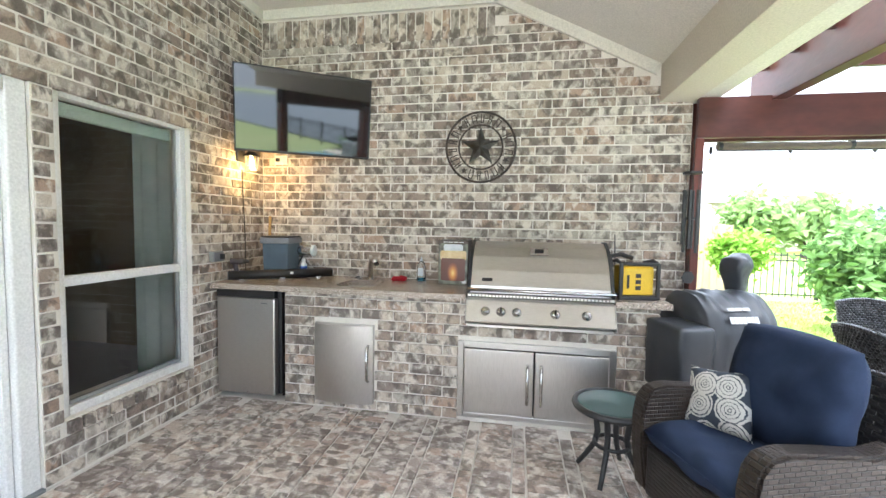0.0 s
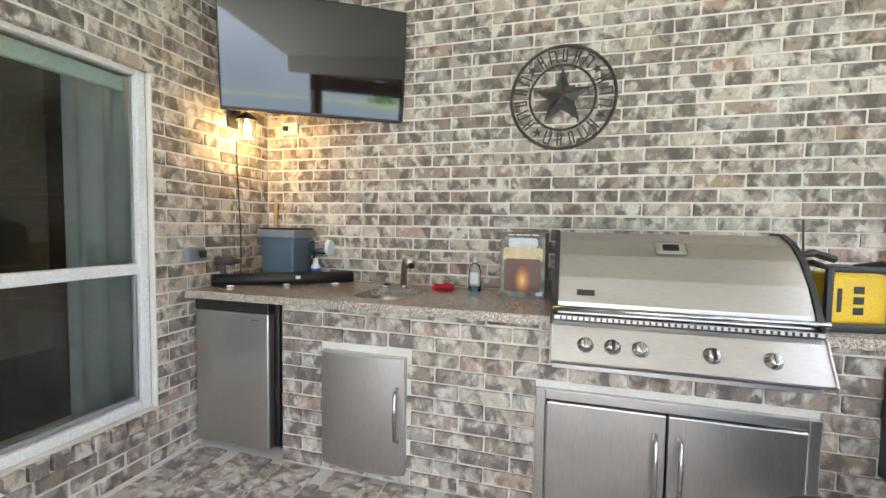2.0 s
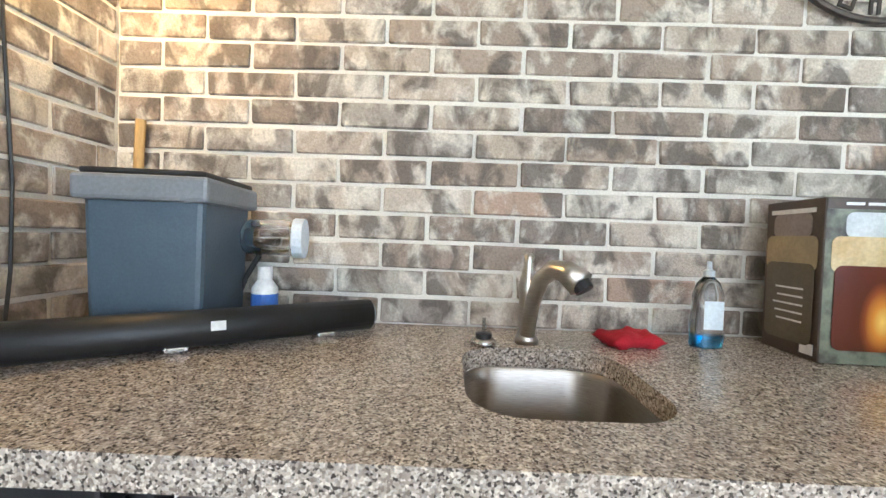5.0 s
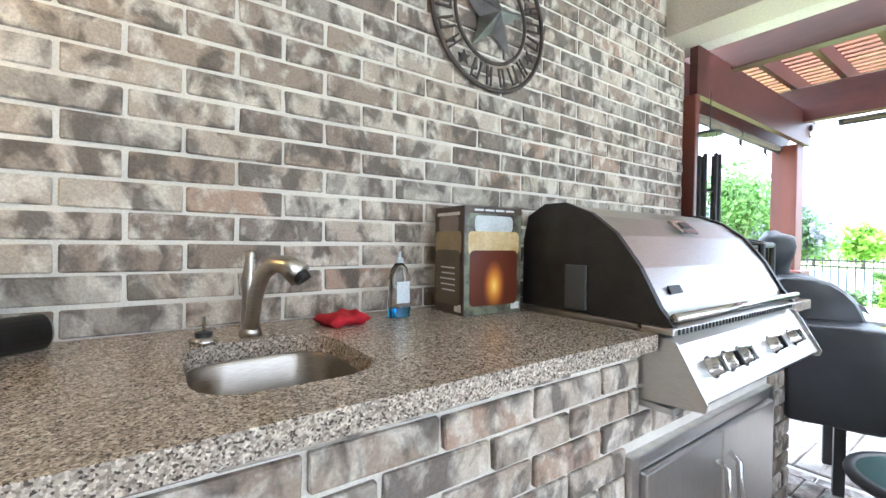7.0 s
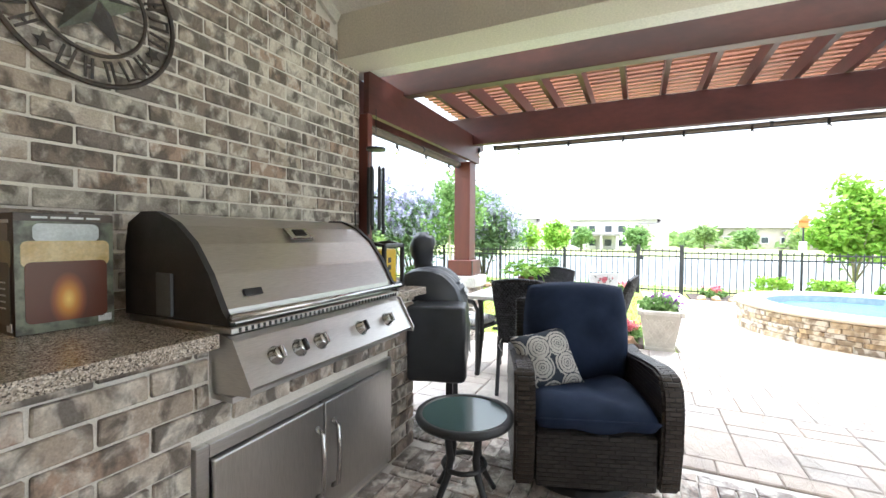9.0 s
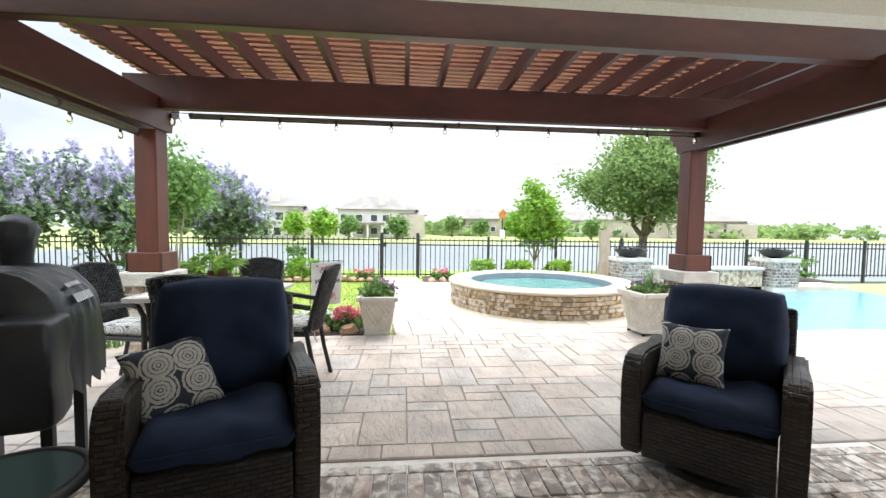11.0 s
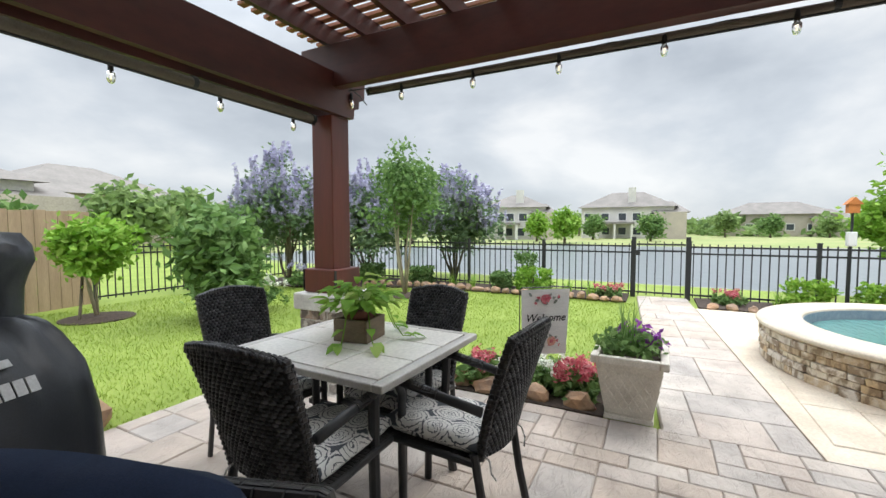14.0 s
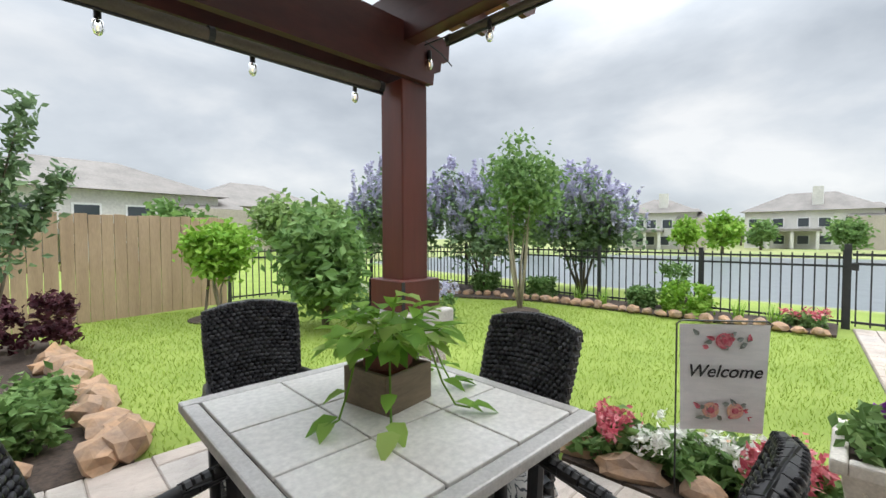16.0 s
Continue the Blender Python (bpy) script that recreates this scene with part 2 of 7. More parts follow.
def medallion(name, ground=(0.035, 0.045, 0.065), figure=(0.50, 0.49, 0.46), scale=6.5, wobble=0.16):
    """Printed cloth: pale ringed medallions on a dark ground."""
    m, n, l, p = material(name)
    tc = n.new("ShaderNodeTexCoord")
    v = n.new("ShaderNodeTexVoronoi")
    v.voronoi_dimensions = "2D"
    v.inputs["Scale"].default_value, v.inputs["Randomness"].default_value = scale, 0.3
    l.new(tc.outputs["UV"], v.inputs["Vector"])
    rings = ramp_node(n, [(0.0, figure), (0.05, ground), (0.08, figure), (0.16, ground), (0.18, figure), (0.29, ground), (0.315, figure), (0.44, ground), (0.48, figure), (0.56, ground)])
    rings.color_ramp.interpolation = "CONSTANT"
    wob = noise_node(n, l, scale * 9, 2, tc.outputs["UV"])
    ad = n.new("ShaderNodeMath")
    ad.operation = "MULTIPLY_ADD"
    ad.inputs[1].default_value = wobble
    l.new(wob, ad.inputs[0])
    l.new(v.outputs["Distance"], ad.inputs[2])
    sb = n.new("ShaderNodeMath")
    sb.operation = "SUBTRACT"
    sb.inputs[1].default_value = wobble / 2
    l.new(ad.outputs[0], sb.inputs[0])
    l.new(sb.outputs[0], rings.inputs[0])
    l.new(rings.outputs[0], p.inputs["Base Color"])
    p.inputs["Roughness"].default_value = 0.9
    bump_to(n, l, p, noise_node(n, l, 300, 2, tc.outputs["UV"]), 0.2, 0.002)
    return m


PRINT = medallion("medallion_print", scale=9.0, wobble=0.12)
PRINT_SEAT = medallion("medallion_seat_print", (0.085, 0.095, 0.11), (0.72, 0.71, 0.68), 7.5, 0.16)


def granite():
    m, n, l, p = material("speckled_granite")
    pos = world_pos(n)
    v = n.new("ShaderNodeTexVoronoi")
    v.inputs["Scale"].default_value = 330
    l.new(pos, v.inputs["Vector"])
    r = ramp_node(n, [(0.0, (0.10, 0.085, 0.075)), (0.16, (0.34, 0.29, 0.245)), (0.42, (0.55, 0.48, 0.41)), (0.70, (0.74, 0.68, 0.60)), (0.9, (0.40, 0.36, 0.33))])
    sep = n.new("ShaderNodeSeparateColor")
    l.new(v.outputs["Color"], sep.inputs[0])
    l.new(sep.outputs[0], r.inputs[0])
    r.color_ramp.interpolation = "CONSTANT"
    cl = noise_node(n, l, 90, 3, pos)
    cr = ramp_node(n, [(0.35, (0.65, 0.62, 0.6)), (0.65, (1.1, 1.08, 1.05))])
    l.new(cl, cr.inputs[0])
    l.new(mixer(n, l, "MULTIPLY", 1.0, r.outputs[0], cr.outputs[0]), p.inputs["Base Color"])
    p.inputs["Roughness"].default_value = 0.16
    return m


GRANITE = granite()


def glass(name, tint=(0.9, 0.95, 0.94), rough=0.0):
    m, n, l, p = material(name)
    p.inputs["Base Color"].default_value = (*tint, 1)
    p.inputs["Transmission Weight"].default_value, p.inputs["Roughness"].default_value, p.inputs["IOR"].default_value = 1.0, rough, 1.45
    return m


GLASS = glass("window_glass", (0.98, 1.0, 0.99))


def water(name, tint, rough=0.03, scale=3.0, strength=0.12):
    m, n, l, p = material(name)
    p.inputs["Base Color"].default_value = (*tint, 1)
    p.inputs["Roughness"].default_value, p.inputs["IOR"].default_value = rough, 1.33
    bump_to(n, l, p, noise_node(n, l, scale, 4, world_pos(n, (1, 2.5, 1), l)), strength, 0.06)
    return m


SPA_WATER = water("spa_water", (0.10, 0.24, 0.22), 0.03, 9, 0.3)
POOL_WATER = water("pool_water", (0.15, 0.33, 0.39), 0.05, 5, 0.25)
LAKE_WATER = water("lake_water", (0.15, 0.17, 0.18), 0.30, 1.2, 0.45)


def leafy(name, c1, c2, c3=None, trans=0.35):
    m, n, l, p = material(name)
    r = ramp_node(n, [(0, c1), (0.6, c2), (1, c3 or c2)])
    l.new(piece_random(n, l), r.inputs[0])
    l.new(r.outputs[0], p.inputs["Base Color"])
    p.inputs["Roughness"].default_value, p.inputs["Specular IOR Level"].default_value = 0.65, 0.25
    t = n.new("ShaderNodeBsdfTranslucent")
    l.new(r.outputs[0], t.inputs[0])
    ms = n.new("ShaderNodeMixShader")
    ms.inputs[0].default_value = trans
    l.new(p.outputs[0], ms.inputs[1])
    l.new(t.outputs[0], ms.inputs[2])
    l.new(ms.outputs[0], n["Material Output"].inputs[0])
    return m


LEAF = leafy("green_leaves", (0.10, 0.19, 0.055), (0.17, 0.29, 0.09), (0.26, 0.39, 0.14))
LEAF_DARK = leafy("deep_green_leaves", (0.12, 0.19, 0.10), (0.18, 0.27, 0.14), (0.25, 0.35, 0.18))
LEAF_OAK = leafy("oak_leaves", (0.14, 0.22, 0.08), (0.24, 0.35, 0.12), (0.34, 0.45, 0.18), 0.45)
LEAF_BRIGHT = leafy("bright_leaves", (0.14, 0.30, 0.03), (0.24, 0.42, 0.05), (0.34, 0.5, 0.1))
LILAC = leafy("lilac_blossom", (0.42, 0.40, 0.56), (0.54, 0.52, 0.68), (0.66, 0.65, 0.76))
PINK = leafy("pink_blossom", (0.50, 0.08, 0.12), (0.70, 0.20, 0.24), (0.8, 0.4, 0.42))
WHITE_BLOOM = leafy("white_blossom", (0.7, 0.7, 0.62), (0.85, 0.85, 0.8))
MAROON = leafy("maroon_leaves", (0.045, 0.014, 0.022), (0.085, 0.026, 0.038), (0.14, 0.05, 0.06), 0.25)
STRIPED = leafy("striped_leaves", (0.30, 0.42, 0.20), (0.58, 0.64, 0.42), (0.75, 0.78, 0.60), 0.4)
PURPLE = leafy("purple_blossom", (0.16, 0.03, 0.25), (0.32, 0.08, 0.42))
BARK = plain("bark", (0.20, 0.16, 0.12), (0.10, 0.08, 0.06), 0.9, scale=12, fine=60, bump=0.8, stretch=(1, 1, 0.3))
PALE_BARK = plain("pale_bark", (0.42, 0.36, 0.28), (0.30, 0.25, 0.19), 0.8, scale=10, fine=60, bump=0.4, stretch=(1, 1, 0.3))
GRASS = plain("lawn", (0.18, 0.25, 0.035), (0.24, 0.31, 0.055), 0.9, scale=1.5, fine=90, bump=0.6)
FAR_GRASS = plain("far_bank_grass", (0.22, 0.28, 0.09), (0.30, 0.31, 0.13), 0.95, scale=0.15, fine=3, bump=0.0)
PLASTER = plain("planter_stone", (0.72, 0.68, 0.60), (0.60, 0.56, 0.49), 0.85, scale=9, fine=90, bump=0.3)
ROCK = plain("brown_boulder", (0.46, 0.28, 0.16), (0.30, 0.21, 0.15), 0.9, scale=7, fine=40, bump=0.8)
BLACK_PLASTIC = plain("black_plastic", (0.012, 0.012, 0.013), (0.018, 0.018, 0.019), 0.45, scale=10, fine=200, bump=0.1)
COVER = plain("black_cover_cloth", (0.030, 0.034, 0.042), (0.042, 0.047, 0.056), 0.42, scale=5, fine=250, bump=0.2)
COVER_GREY = plain("grey_cover_cloth", (0.10, 0.11, 0.12), (0.07, 0.078, 0.085), 0.6, scale=5, fine=250, bump=0.2)
YELLOW = plain("yellow_plastic", (0.75, 0.50, 0.02), (0.68, 0.44, 0.02), 0.4, scale=9, fine=150, bump=0.05)
GREY_PLASTIC = plain("slate_plastic", (0.075, 0.11, 0.145), (0.062, 0.09, 0.12), 0.45, scale=6, fine=200, bump=0.08)
RED_CLOTH = plain("red_cloth", (0.55, 0.015, 0.03), (0.42, 0.01, 0.02), 0.9, scale=30, fine=300, bump=0.4)
FENCE_WOOD = plain("fence_boards", (0.42, 0.30, 0.20), (0.34, 0.235, 0.155), 0.85, scale=3, fine=40, bump=0.2, stretch=(3, 3, 0.3))

# ---- building helpers ----
UV_MATERIALS = {"black_wicker", "brown_wicker", "medallion_print", "medallion_seat_print"}


def box_uv(me):
    """UVs in metres, by the way each face looks."""
    uv = me.uv_layers.new(name="uv")
    for f in me.polygons:
        a = max(range(3), key=lambda k: abs(f.normal[k]))
        i, j = ((1, 2), (0, 2), (0, 1))[a]
        for k in f.loop_indices:
            co = me.vertices[me.loops[k].vertex_index].co
            uv.data[k].uv = (co[i], co[j])


def meshed(name, bm, mat, smooth=False):
    me = bpy.data.meshes.new(name)
    bm.normal_update()
    bm.to_mesh(me)
    bm.free()
    if mat:
        me.materials.append(mat)
    if smooth:
        me.shade_smooth()
    if mat and mat.name in UV_MATERIALS:
        box_uv(me)
    return me


def part(name, bm, mat, parent=None, label="", smooth=False, at=None):
    ob = new(name, meshed(name, bm, mat, smooth))
    if parent:
        ob.parent = parent
    if at is not None:
        ob.matrix_basis = at
    if label:
        tagged(ob, label)
    return ob


def thing(name, label, category, at=None, group="", kind=""):
    ob = new(name)
    ob.empty_display_size = 0.1
    if at is not None:
        ob.matrix_basis = at
    return tagged(ob, label, category, group, kind)


def B(*boxes, bevel=0.0, seg=2):
    """A bmesh of boxes (x0, x1, y0, y1, z0, z1), with rounded edges."""
    bm = bmesh.new()
    for x0, x1, y0, y1, z0, z1 in boxes:
        bmesh.ops.create_cube(bm, size=1, matrix=Matrix.LocRotScale(((x0 + x1) / 2, (y0 + y1) / 2, (z0 + z1) / 2), None, (x1 - x0, y1 - y0, z1 - z0)))
    if bevel:
        bmesh.ops.bevel(bm, geom=bm.edges[:], offset=bevel, segments=seg, affect="EDGES", profile=0.5)
    return bm


def cyl(bm, p, q, r, r2=None, seg=12):
    p, q = Vector(p), Vector(q)
    m = Matrix.Translation((p + q) / 2) @ (q - p).to_track_quat("Z", "Y").to_matrix().to_4x4()
    bmesh.ops.create_cone(bm, cap_ends=True, segments=seg, radius1=r, radius2=r if r2 is None else r2, depth=(q - p).length, matrix=m)
    return bm


def rod(*legs, r=0.01, seg=10):
    bm = bmesh.new()
    for p, q in legs:
        cyl(bm, p, q, r, seg=seg)
    return bm


def tube(points, r, seg=8, flat=1.0):
    """A bent bar along points, round or flattened."""
    bm = bmesh.new()
    pts = [Vector(p) for p in points]
    rings = []
    side = None
    for i, p in enumerate(pts):
        d = (pts[min(i + 1, len(pts) - 1)] - pts[max(i - 1, 0)]).normalized()
        s = d.cross(Vector((0, 0, 1))) if side is None else side - d * side.dot(d)
        if s.length < 1e-3:
            s = d.cross(Vector((0, 1, 0)))
        side = s.normalized()
        u = side.cross(d)
        rr = r[i] if isinstance(r, (list, tuple)) else r
        rings.append([bm.verts.new(p + (side * math.cos(a) + u * math.sin(a) * flat) * rr) for a in (2 * math.pi * k / seg for k in range(seg))])
    for a, b in zip(rings, rings[1:]):
        for k in range(seg):
            bm.faces.new((a[k], a[(k + 1) % seg], b[(k + 1) % seg], b[k]))
    bm.faces.new(rings[0][::-1])
    bm.faces.new(rings[-1])
    return bm


def lathe(profile, seg=24, caps=True):
    """Turned body from (radius, height) pairs."""
    bm = bmesh.new()
    rings = [[bm.verts.new((r * math.cos(a), r * math.sin(a), z)) for a in (2 * math.pi * k / seg for k in range(seg))] for r, z in profile]
    for a, b in zip(rings, rings[1:]):
        for k in range(seg):
            bm.faces.new((a[k], a[(k + 1) % seg], b[(k + 1) % seg], b[k]))
    if caps:
        bm.faces.new(rings[0][::-1])
        bm.faces.new(rings[-1])
    return bm


def prism(outline, z0, z1):
    """An upright body on an outline of (x, y) corners."""
    bm = bmesh.new()
    lo, hi = [bm.verts.new((x, y, z0)) for x, y in outline], [bm.verts.new((x, y, z1)) for x, y in outline]
    bm.faces.new(lo[::-1])
    bm.faces.new(hi)
    n = len(lo)
    for k in range(n):
        bm.faces.new((lo[k], lo[(k + 1) % n], hi[(k + 1) % n], hi[k]))
    return bm


def side_prism(outline, x0, x1):
    """A body with an outline of (y, z) corners that runs along x."""
    bm = prism(outline, x0, x1)
    bm.transform(Matrix(((0, 0, 1, 0), (1, 0, 0, 0), (0, 1, 0, 0), (0, 0, 0, 1))))
    return bm


def pillow(w, d, h, puff=2.4, res=14, crumple=0.0, pinch=0.0, soft=0.0):
    """A stuffed cushion w by d by h, with a seam round its middle."""
    bm = bmesh.new()
    grid = {}
    for s in (1, -1):
        for i in range(res + 1):
            for j in range(res + 1):
                u, v = 2 * i / res - 1, 2 * j / res - 1
                edge = i in (0, res) or j in (0, res)
                if edge and s < 0:
                    grid[s, i, j] = grid[1, i, j]
                    continue
                k = (1 - abs(u) ** puff) * (1 - abs(v) ** puff)
                z = s * h / 2 * max(k, 0) ** 0.45
                f = 1 - pinch * (1 - abs(u) ** 2) * (abs(v) ** 3)
                g = 1 - pinch * (1 - abs(v) ** 2) * (abs(u) ** 3)
                z += crumple * noise.noise((u * 2.2, v * 2.2, s * 3 + w * 7)) * (0 if edge else 1)
                grid[s, i, j] = bm.verts.new((u * w / 2 * g * math.sqrt(1 - soft * v * v / 2), v * d / 2 * f * math.sqrt(1 - soft * u * u / 2), z))
        for i in range(res):
            for j in range(res):
                q = [grid[s, i, j], grid[s, i + 1, j], grid[s, i + 1, j + 1], grid[s, i, j + 1]]
                bm.faces.new(q if s > 0 else q[::-1])
    return bm


def pieces(name, parent, places, size, mat, near, limit=300, bevel=0.004, jitter=0.0, taper=False):
    """Bricks or slabs at (matrix) places: the first ones as parts on shared meshes, the rest joined. size: (x, y, z)."""
    variants = []
    for k in range(5):
        bm = B((-size[0] / 2, size[0] / 2, -size[1] / 2, size[1] / 2, -size[2] / 2, size[2] / 2))
        bmesh.ops.bevel(bm, geom=bm.edges[:], offset=bevel, segments=1, affect="EDGES")
        for v in bm.verts:
            v.co += Vector(noise.noise_vector(v.co * 31 + Vector((k * 9.1, 0, 0)))) * jitter
        variants.append(meshed(name, bm, mat))
    order = sorted(places, key=near)
    for k, m in enumerate(order[:limit]):
        ob = new(name, variants[k % 5])
        ob.parent = parent
        ob.matrix_basis = m
    rest = order[limit:]
    if rest:
        vs, fs = [], []
        for k, m in enumerate(rest):
            me = variants[k % 5]
            o = len(vs)
            vs += [tuple(m @ v.co) for v in me.vertices]
            fs += [tuple(o + i for i in f.vertices) for f in me.polygons]
        me = bpy.data.meshes.new(name + "_rest")
        me.from_pydata(vs, [], fs)
        me.materials.append(mat)
        ob = new(name + "_courses", me)
        ob.parent = parent
        tagged(ob, kind="stuff")


# ---- ground and floors ----
part("ground", B((-60, 140, -120, 120, -0.75, -0.70)), FAR_GRASS)
tagged(bpy.data.objects["ground"], "rough grass land reaching to the horizon", "ground", kind="structure")
bm = prism([(3.68, 0.60), (10.6, 0.60), (10.6, 11), (-3, 11), (-3, 3.7), (3.68, 3.7)], -0.6, -0.03)
tagged(part("lawn", bm, GRASS), "bright green mown lawn beside the patio", "lawn", kind="structure")
bm = prism([(8.0, -9), (10.6, -9), (10.6, 0.598), (8.0, 0.598)], -0.6, -0.03)
tagged(part("lawn_strip", bm, GRASS), "strip of lawn between pool deck and fence", "lawn", kind="structure")
bm = prism([(-60, 26), (-3, 11), (10.6, 11), (16, 30), (50, 60), (50, 110), (-60, 110)], -0.6, -0.08)
tagged(part("neighbour_lawn", bm, GRASS), "neighbouring lawn behind the boundary fences", "lawn", kind="structure")
bm = prism([(12.5, -90), (60, -90), (50, -40), (42, 0), (38, 16), (27, 25), (17, 24), (13, 12)], -0.7, -0.62)
tagged(part("lake", bm, LAKE_WATER), "pale grey lake under a cloudy sky", "water", kind="structure")
bm = prism([(10.6, -9), (12.6, -9), (13.1, 12), (16, 28), (10.6, 11)], -0.7, -0.30)
tagged(part("lake_bank", bm, FAR_GRASS), "sloping grass bank along the lake", "ground", kind="structure")

brick_floor = tagged(part("floor", B((-2.6, 1.27, -1.45, 3.6, -0.3, -0.012)), GROUT), "weathered brick patio floor in stacked rows", "floor", kind="structure")
patio = tagged(part("patio", B((1.27, 3.68, -5.0, 4.20, -0.3, -0.012)), JOINT), "stamped concrete patio of random ashlar slabs", "patio", kind="structure")
PATH_AT = pose(3.69, 0.49, 0, 0, 0, 3.8)
path = tagged(part("garden_path", B((-0.02, 5.22, 0, 0.755, -0.3, -0.016)), JOINT, at=PATH_AT), "straight stone slab path to the gate", "path", kind="structure")
deck = tagged(part("pool_deck", prism([(3.69, 0.482), (8.0, 0.768), (8.0, -2.4), (4.25, -2.4), (3.45, -2.42), (3.84, -1.5)], -0.3, -0.004), TRAVERTINE), "cream travertine pool deck", "pool deck", kind="structure")
tagged(part("pool_coping", prism([(3.45, -2.42), (4.25, -2.4), (4.2, -2.75), (2.9, -4.6), (2.6, -8.5), (1.4, -8.5), (1.9, -4.4)], -0.3, -0.002), TRAVERTINE), "cream travertine coping along the pool", "pool coping", kind="structure")
tagged(part("pool", prism([(4.25, -2.41), (7.3, -2.41), (7.3, -8.5), (2.61, -8.5), (2.91, -4.6), (4.21, -2.75)], -0.5, -0.09), POOL_WATER), "pale turquoise swimming pool water", "water", kind="structure")
tagged(part("far_deck", prism([(7.3, -2.41), (8.0, -2.41), (8.0, -8.5), (7.3, -8.5)], -0.5, -0.004), TRAVERTINE), "travertine deck behind the pool", "pool deck", kind="structure")
tagged(part("south_patio", B((-8, 1.26, -12, -1.45, -0.3, -0.006)), SLAB), "paved patio beyond the covered part", "patio", kind="structure")

# ---- house walls and roof ----
WALL_Y, WALL_X = 3.43, -2.31
COURSE, LENGTH, DEEP = 0.0737, 0.240, 0.09
JT = 0.0095


def bond(x0, x1, z0, z1, holes=(), z_base=0.0, half=0.0):
    """Brick places (x, z, w) of a running bond between bounds, cut at the edges and round the holes (x0, x1, z0, z1)."""
    out = []
    rows = int(round((z1 - z0) / COURSE))
    for r in range(rows):
        z = z0 + (r + 0.5) * COURSE
        x = x0 - (LENGTH / 2 if (r + int(half)) % 2 else 0)
        while x < x1:
            a, b = max(x, x0), min(x + LENGTH, x1)
            x += LENGTH
            spans = [(a, b)]
            for h0, h1, g0, g1 in holes:
                if g0 < z < g1:
                    spans = [s for p, q in spans for s in ((p, min(q, h0)), (max(p, h1), q)) if s[1] - s[0] > 0.03]
            for p, q in spans:
                if q - p > 0.03:
                    out.append(((p + q) / 2, z, q - p - JT))
    return out


SIZE = (LENGTH - JT, DEEP, COURSE - JT)


def place_y(c, y):
    return [Matrix.LocRotScale((x, y + DEEP / 2 - 0.006 + 0.004 * noise.noise((x * 9, z * 9, 1)), z), Euler((0, 0, 0.012 * noise.noise((x * 5, z * 7, 4)))), (w / SIZE[0], 1, 1)) for x, z, w in c]


def place_x(c, x, sign=1):
    """Bricks of a wall that looks along +x (sign 1) or -x (sign -1)."""
    return [Matrix.LocRotScale((x - sign * (DEEP / 2 - 0.006 + 0.004 * noise.noise((y * 9, z * 9, 2))), y, z), Euler((0, 0, math.pi / 2 + 0.012 * noise.noise((y * 5, z * 7, 4)))), (w / SIZE[0], 1, 1)) for y, z, w in c]


APEX_X, APEX_Z, EAVE_X, EAVE_Z = -0.23, 3.20, 1.0, 2.58


def roof_z(x):
    return APEX_Z if x < APEX_X else APEX_Z + (EAVE_Z - APEX_Z) * (x - APEX_X) / (EAVE_X - APEX_X)


# back wall: mortar body with its sloped top
bm = prism([(-2.7, -0.3), (1.235, -0.3), (1.235, 2.32), (1.0, 2.62), (APEX_X, 3.35), (-2.7, 3.35)], 0, 0.3)
bm.transform(Matrix(((1, 0, 0, 0), (0, 0, 1, WALL_Y), (0, 1, 0, 0), (0, 0, 0, 1))))
bmesh.ops.recalc_face_normals(bm, faces=bm.faces[:])
wall_back = tagged(part("wall_north", bm, MORTAR), "tumbled brown and grey brick wall with pale mortar", "wall", kind="structure")
# side wall of the house with a window and a door opening
WIN = (1.70, 2.57, 0.30, 2.02)
DOOR = (0.62, 1.60, 0.0, 2.02)
sx0, sx1 = -2.62, WALL_X
wall_side = tagged(part("wall_west", B((sx0, sx1, WIN[1], 3.43, -0.3, 3.35), (sx0, sx1, DOOR[1], WIN[0], -0.3, WIN[3]), (sx0, sx1, WIN[0], WIN[1], -0.3, WIN[2]), (sx0, sx1, DOOR[0], WIN[1], WIN[3], 3.35), (sx0, sx1, -5.0, DOOR[0], -0.3, 3.35)), MORTAR), "tumbled brick house wall with window and door", "wall", kind="structure")

bm = prism([(-2.62, APEX_Z), (APEX_X, APEX_Z), (EAVE_X, EAVE_Z), (EAVE_X, EAVE_Z + 0.25), (APEX_X, APEX_Z + 0.25), (-2.62, APEX_Z + 0.25)], 0, 6.0)
bm.transform(Matrix(((1, 0, 0, 0), (0, 0, 1, -2.45), (0, 1, 0, 0), (0, 0, 0, 1))))
bmesh.ops.recalc_face_normals(bm, faces=bm.faces[:])
tagged(part("ceiling", bm, CEILING), "painted greige patio ceiling with one sloped side", "ceiling", kind="structure")
# main roof over the house, outside the view, that shades the patio
tagged(part("roof", B((-8, 1.45, -2.6, 3.75, 3.5, 3.6)), SOFFIT), "house roof over the covered patio", "roof", kind="structure")
header = tagged(part("header_beam", B((1.0, 1.245, -2.45, 3.425, 2.30, 3.0), bevel=0.004), SOFFIT), "beige painted boxed header beam", "beam", kind="structure")
tagged(part("soffit_board", B((1.262, 1.40, -2.45, 3.72, 2.315, 2.36), (1.25, 1.40, -2.45, 3.72, 2.36, 3.1), bevel=0.004), TRIM), "cream painted fascia and soffit board", "trim", kind="structure")
tagged(part("gutter", B((1.405, 1.47, -2.45, 3.74, 2.36, 2.47), bevel=0.015), TRIM), "cream metal gutter along the eave", "gutter", kind="structure")
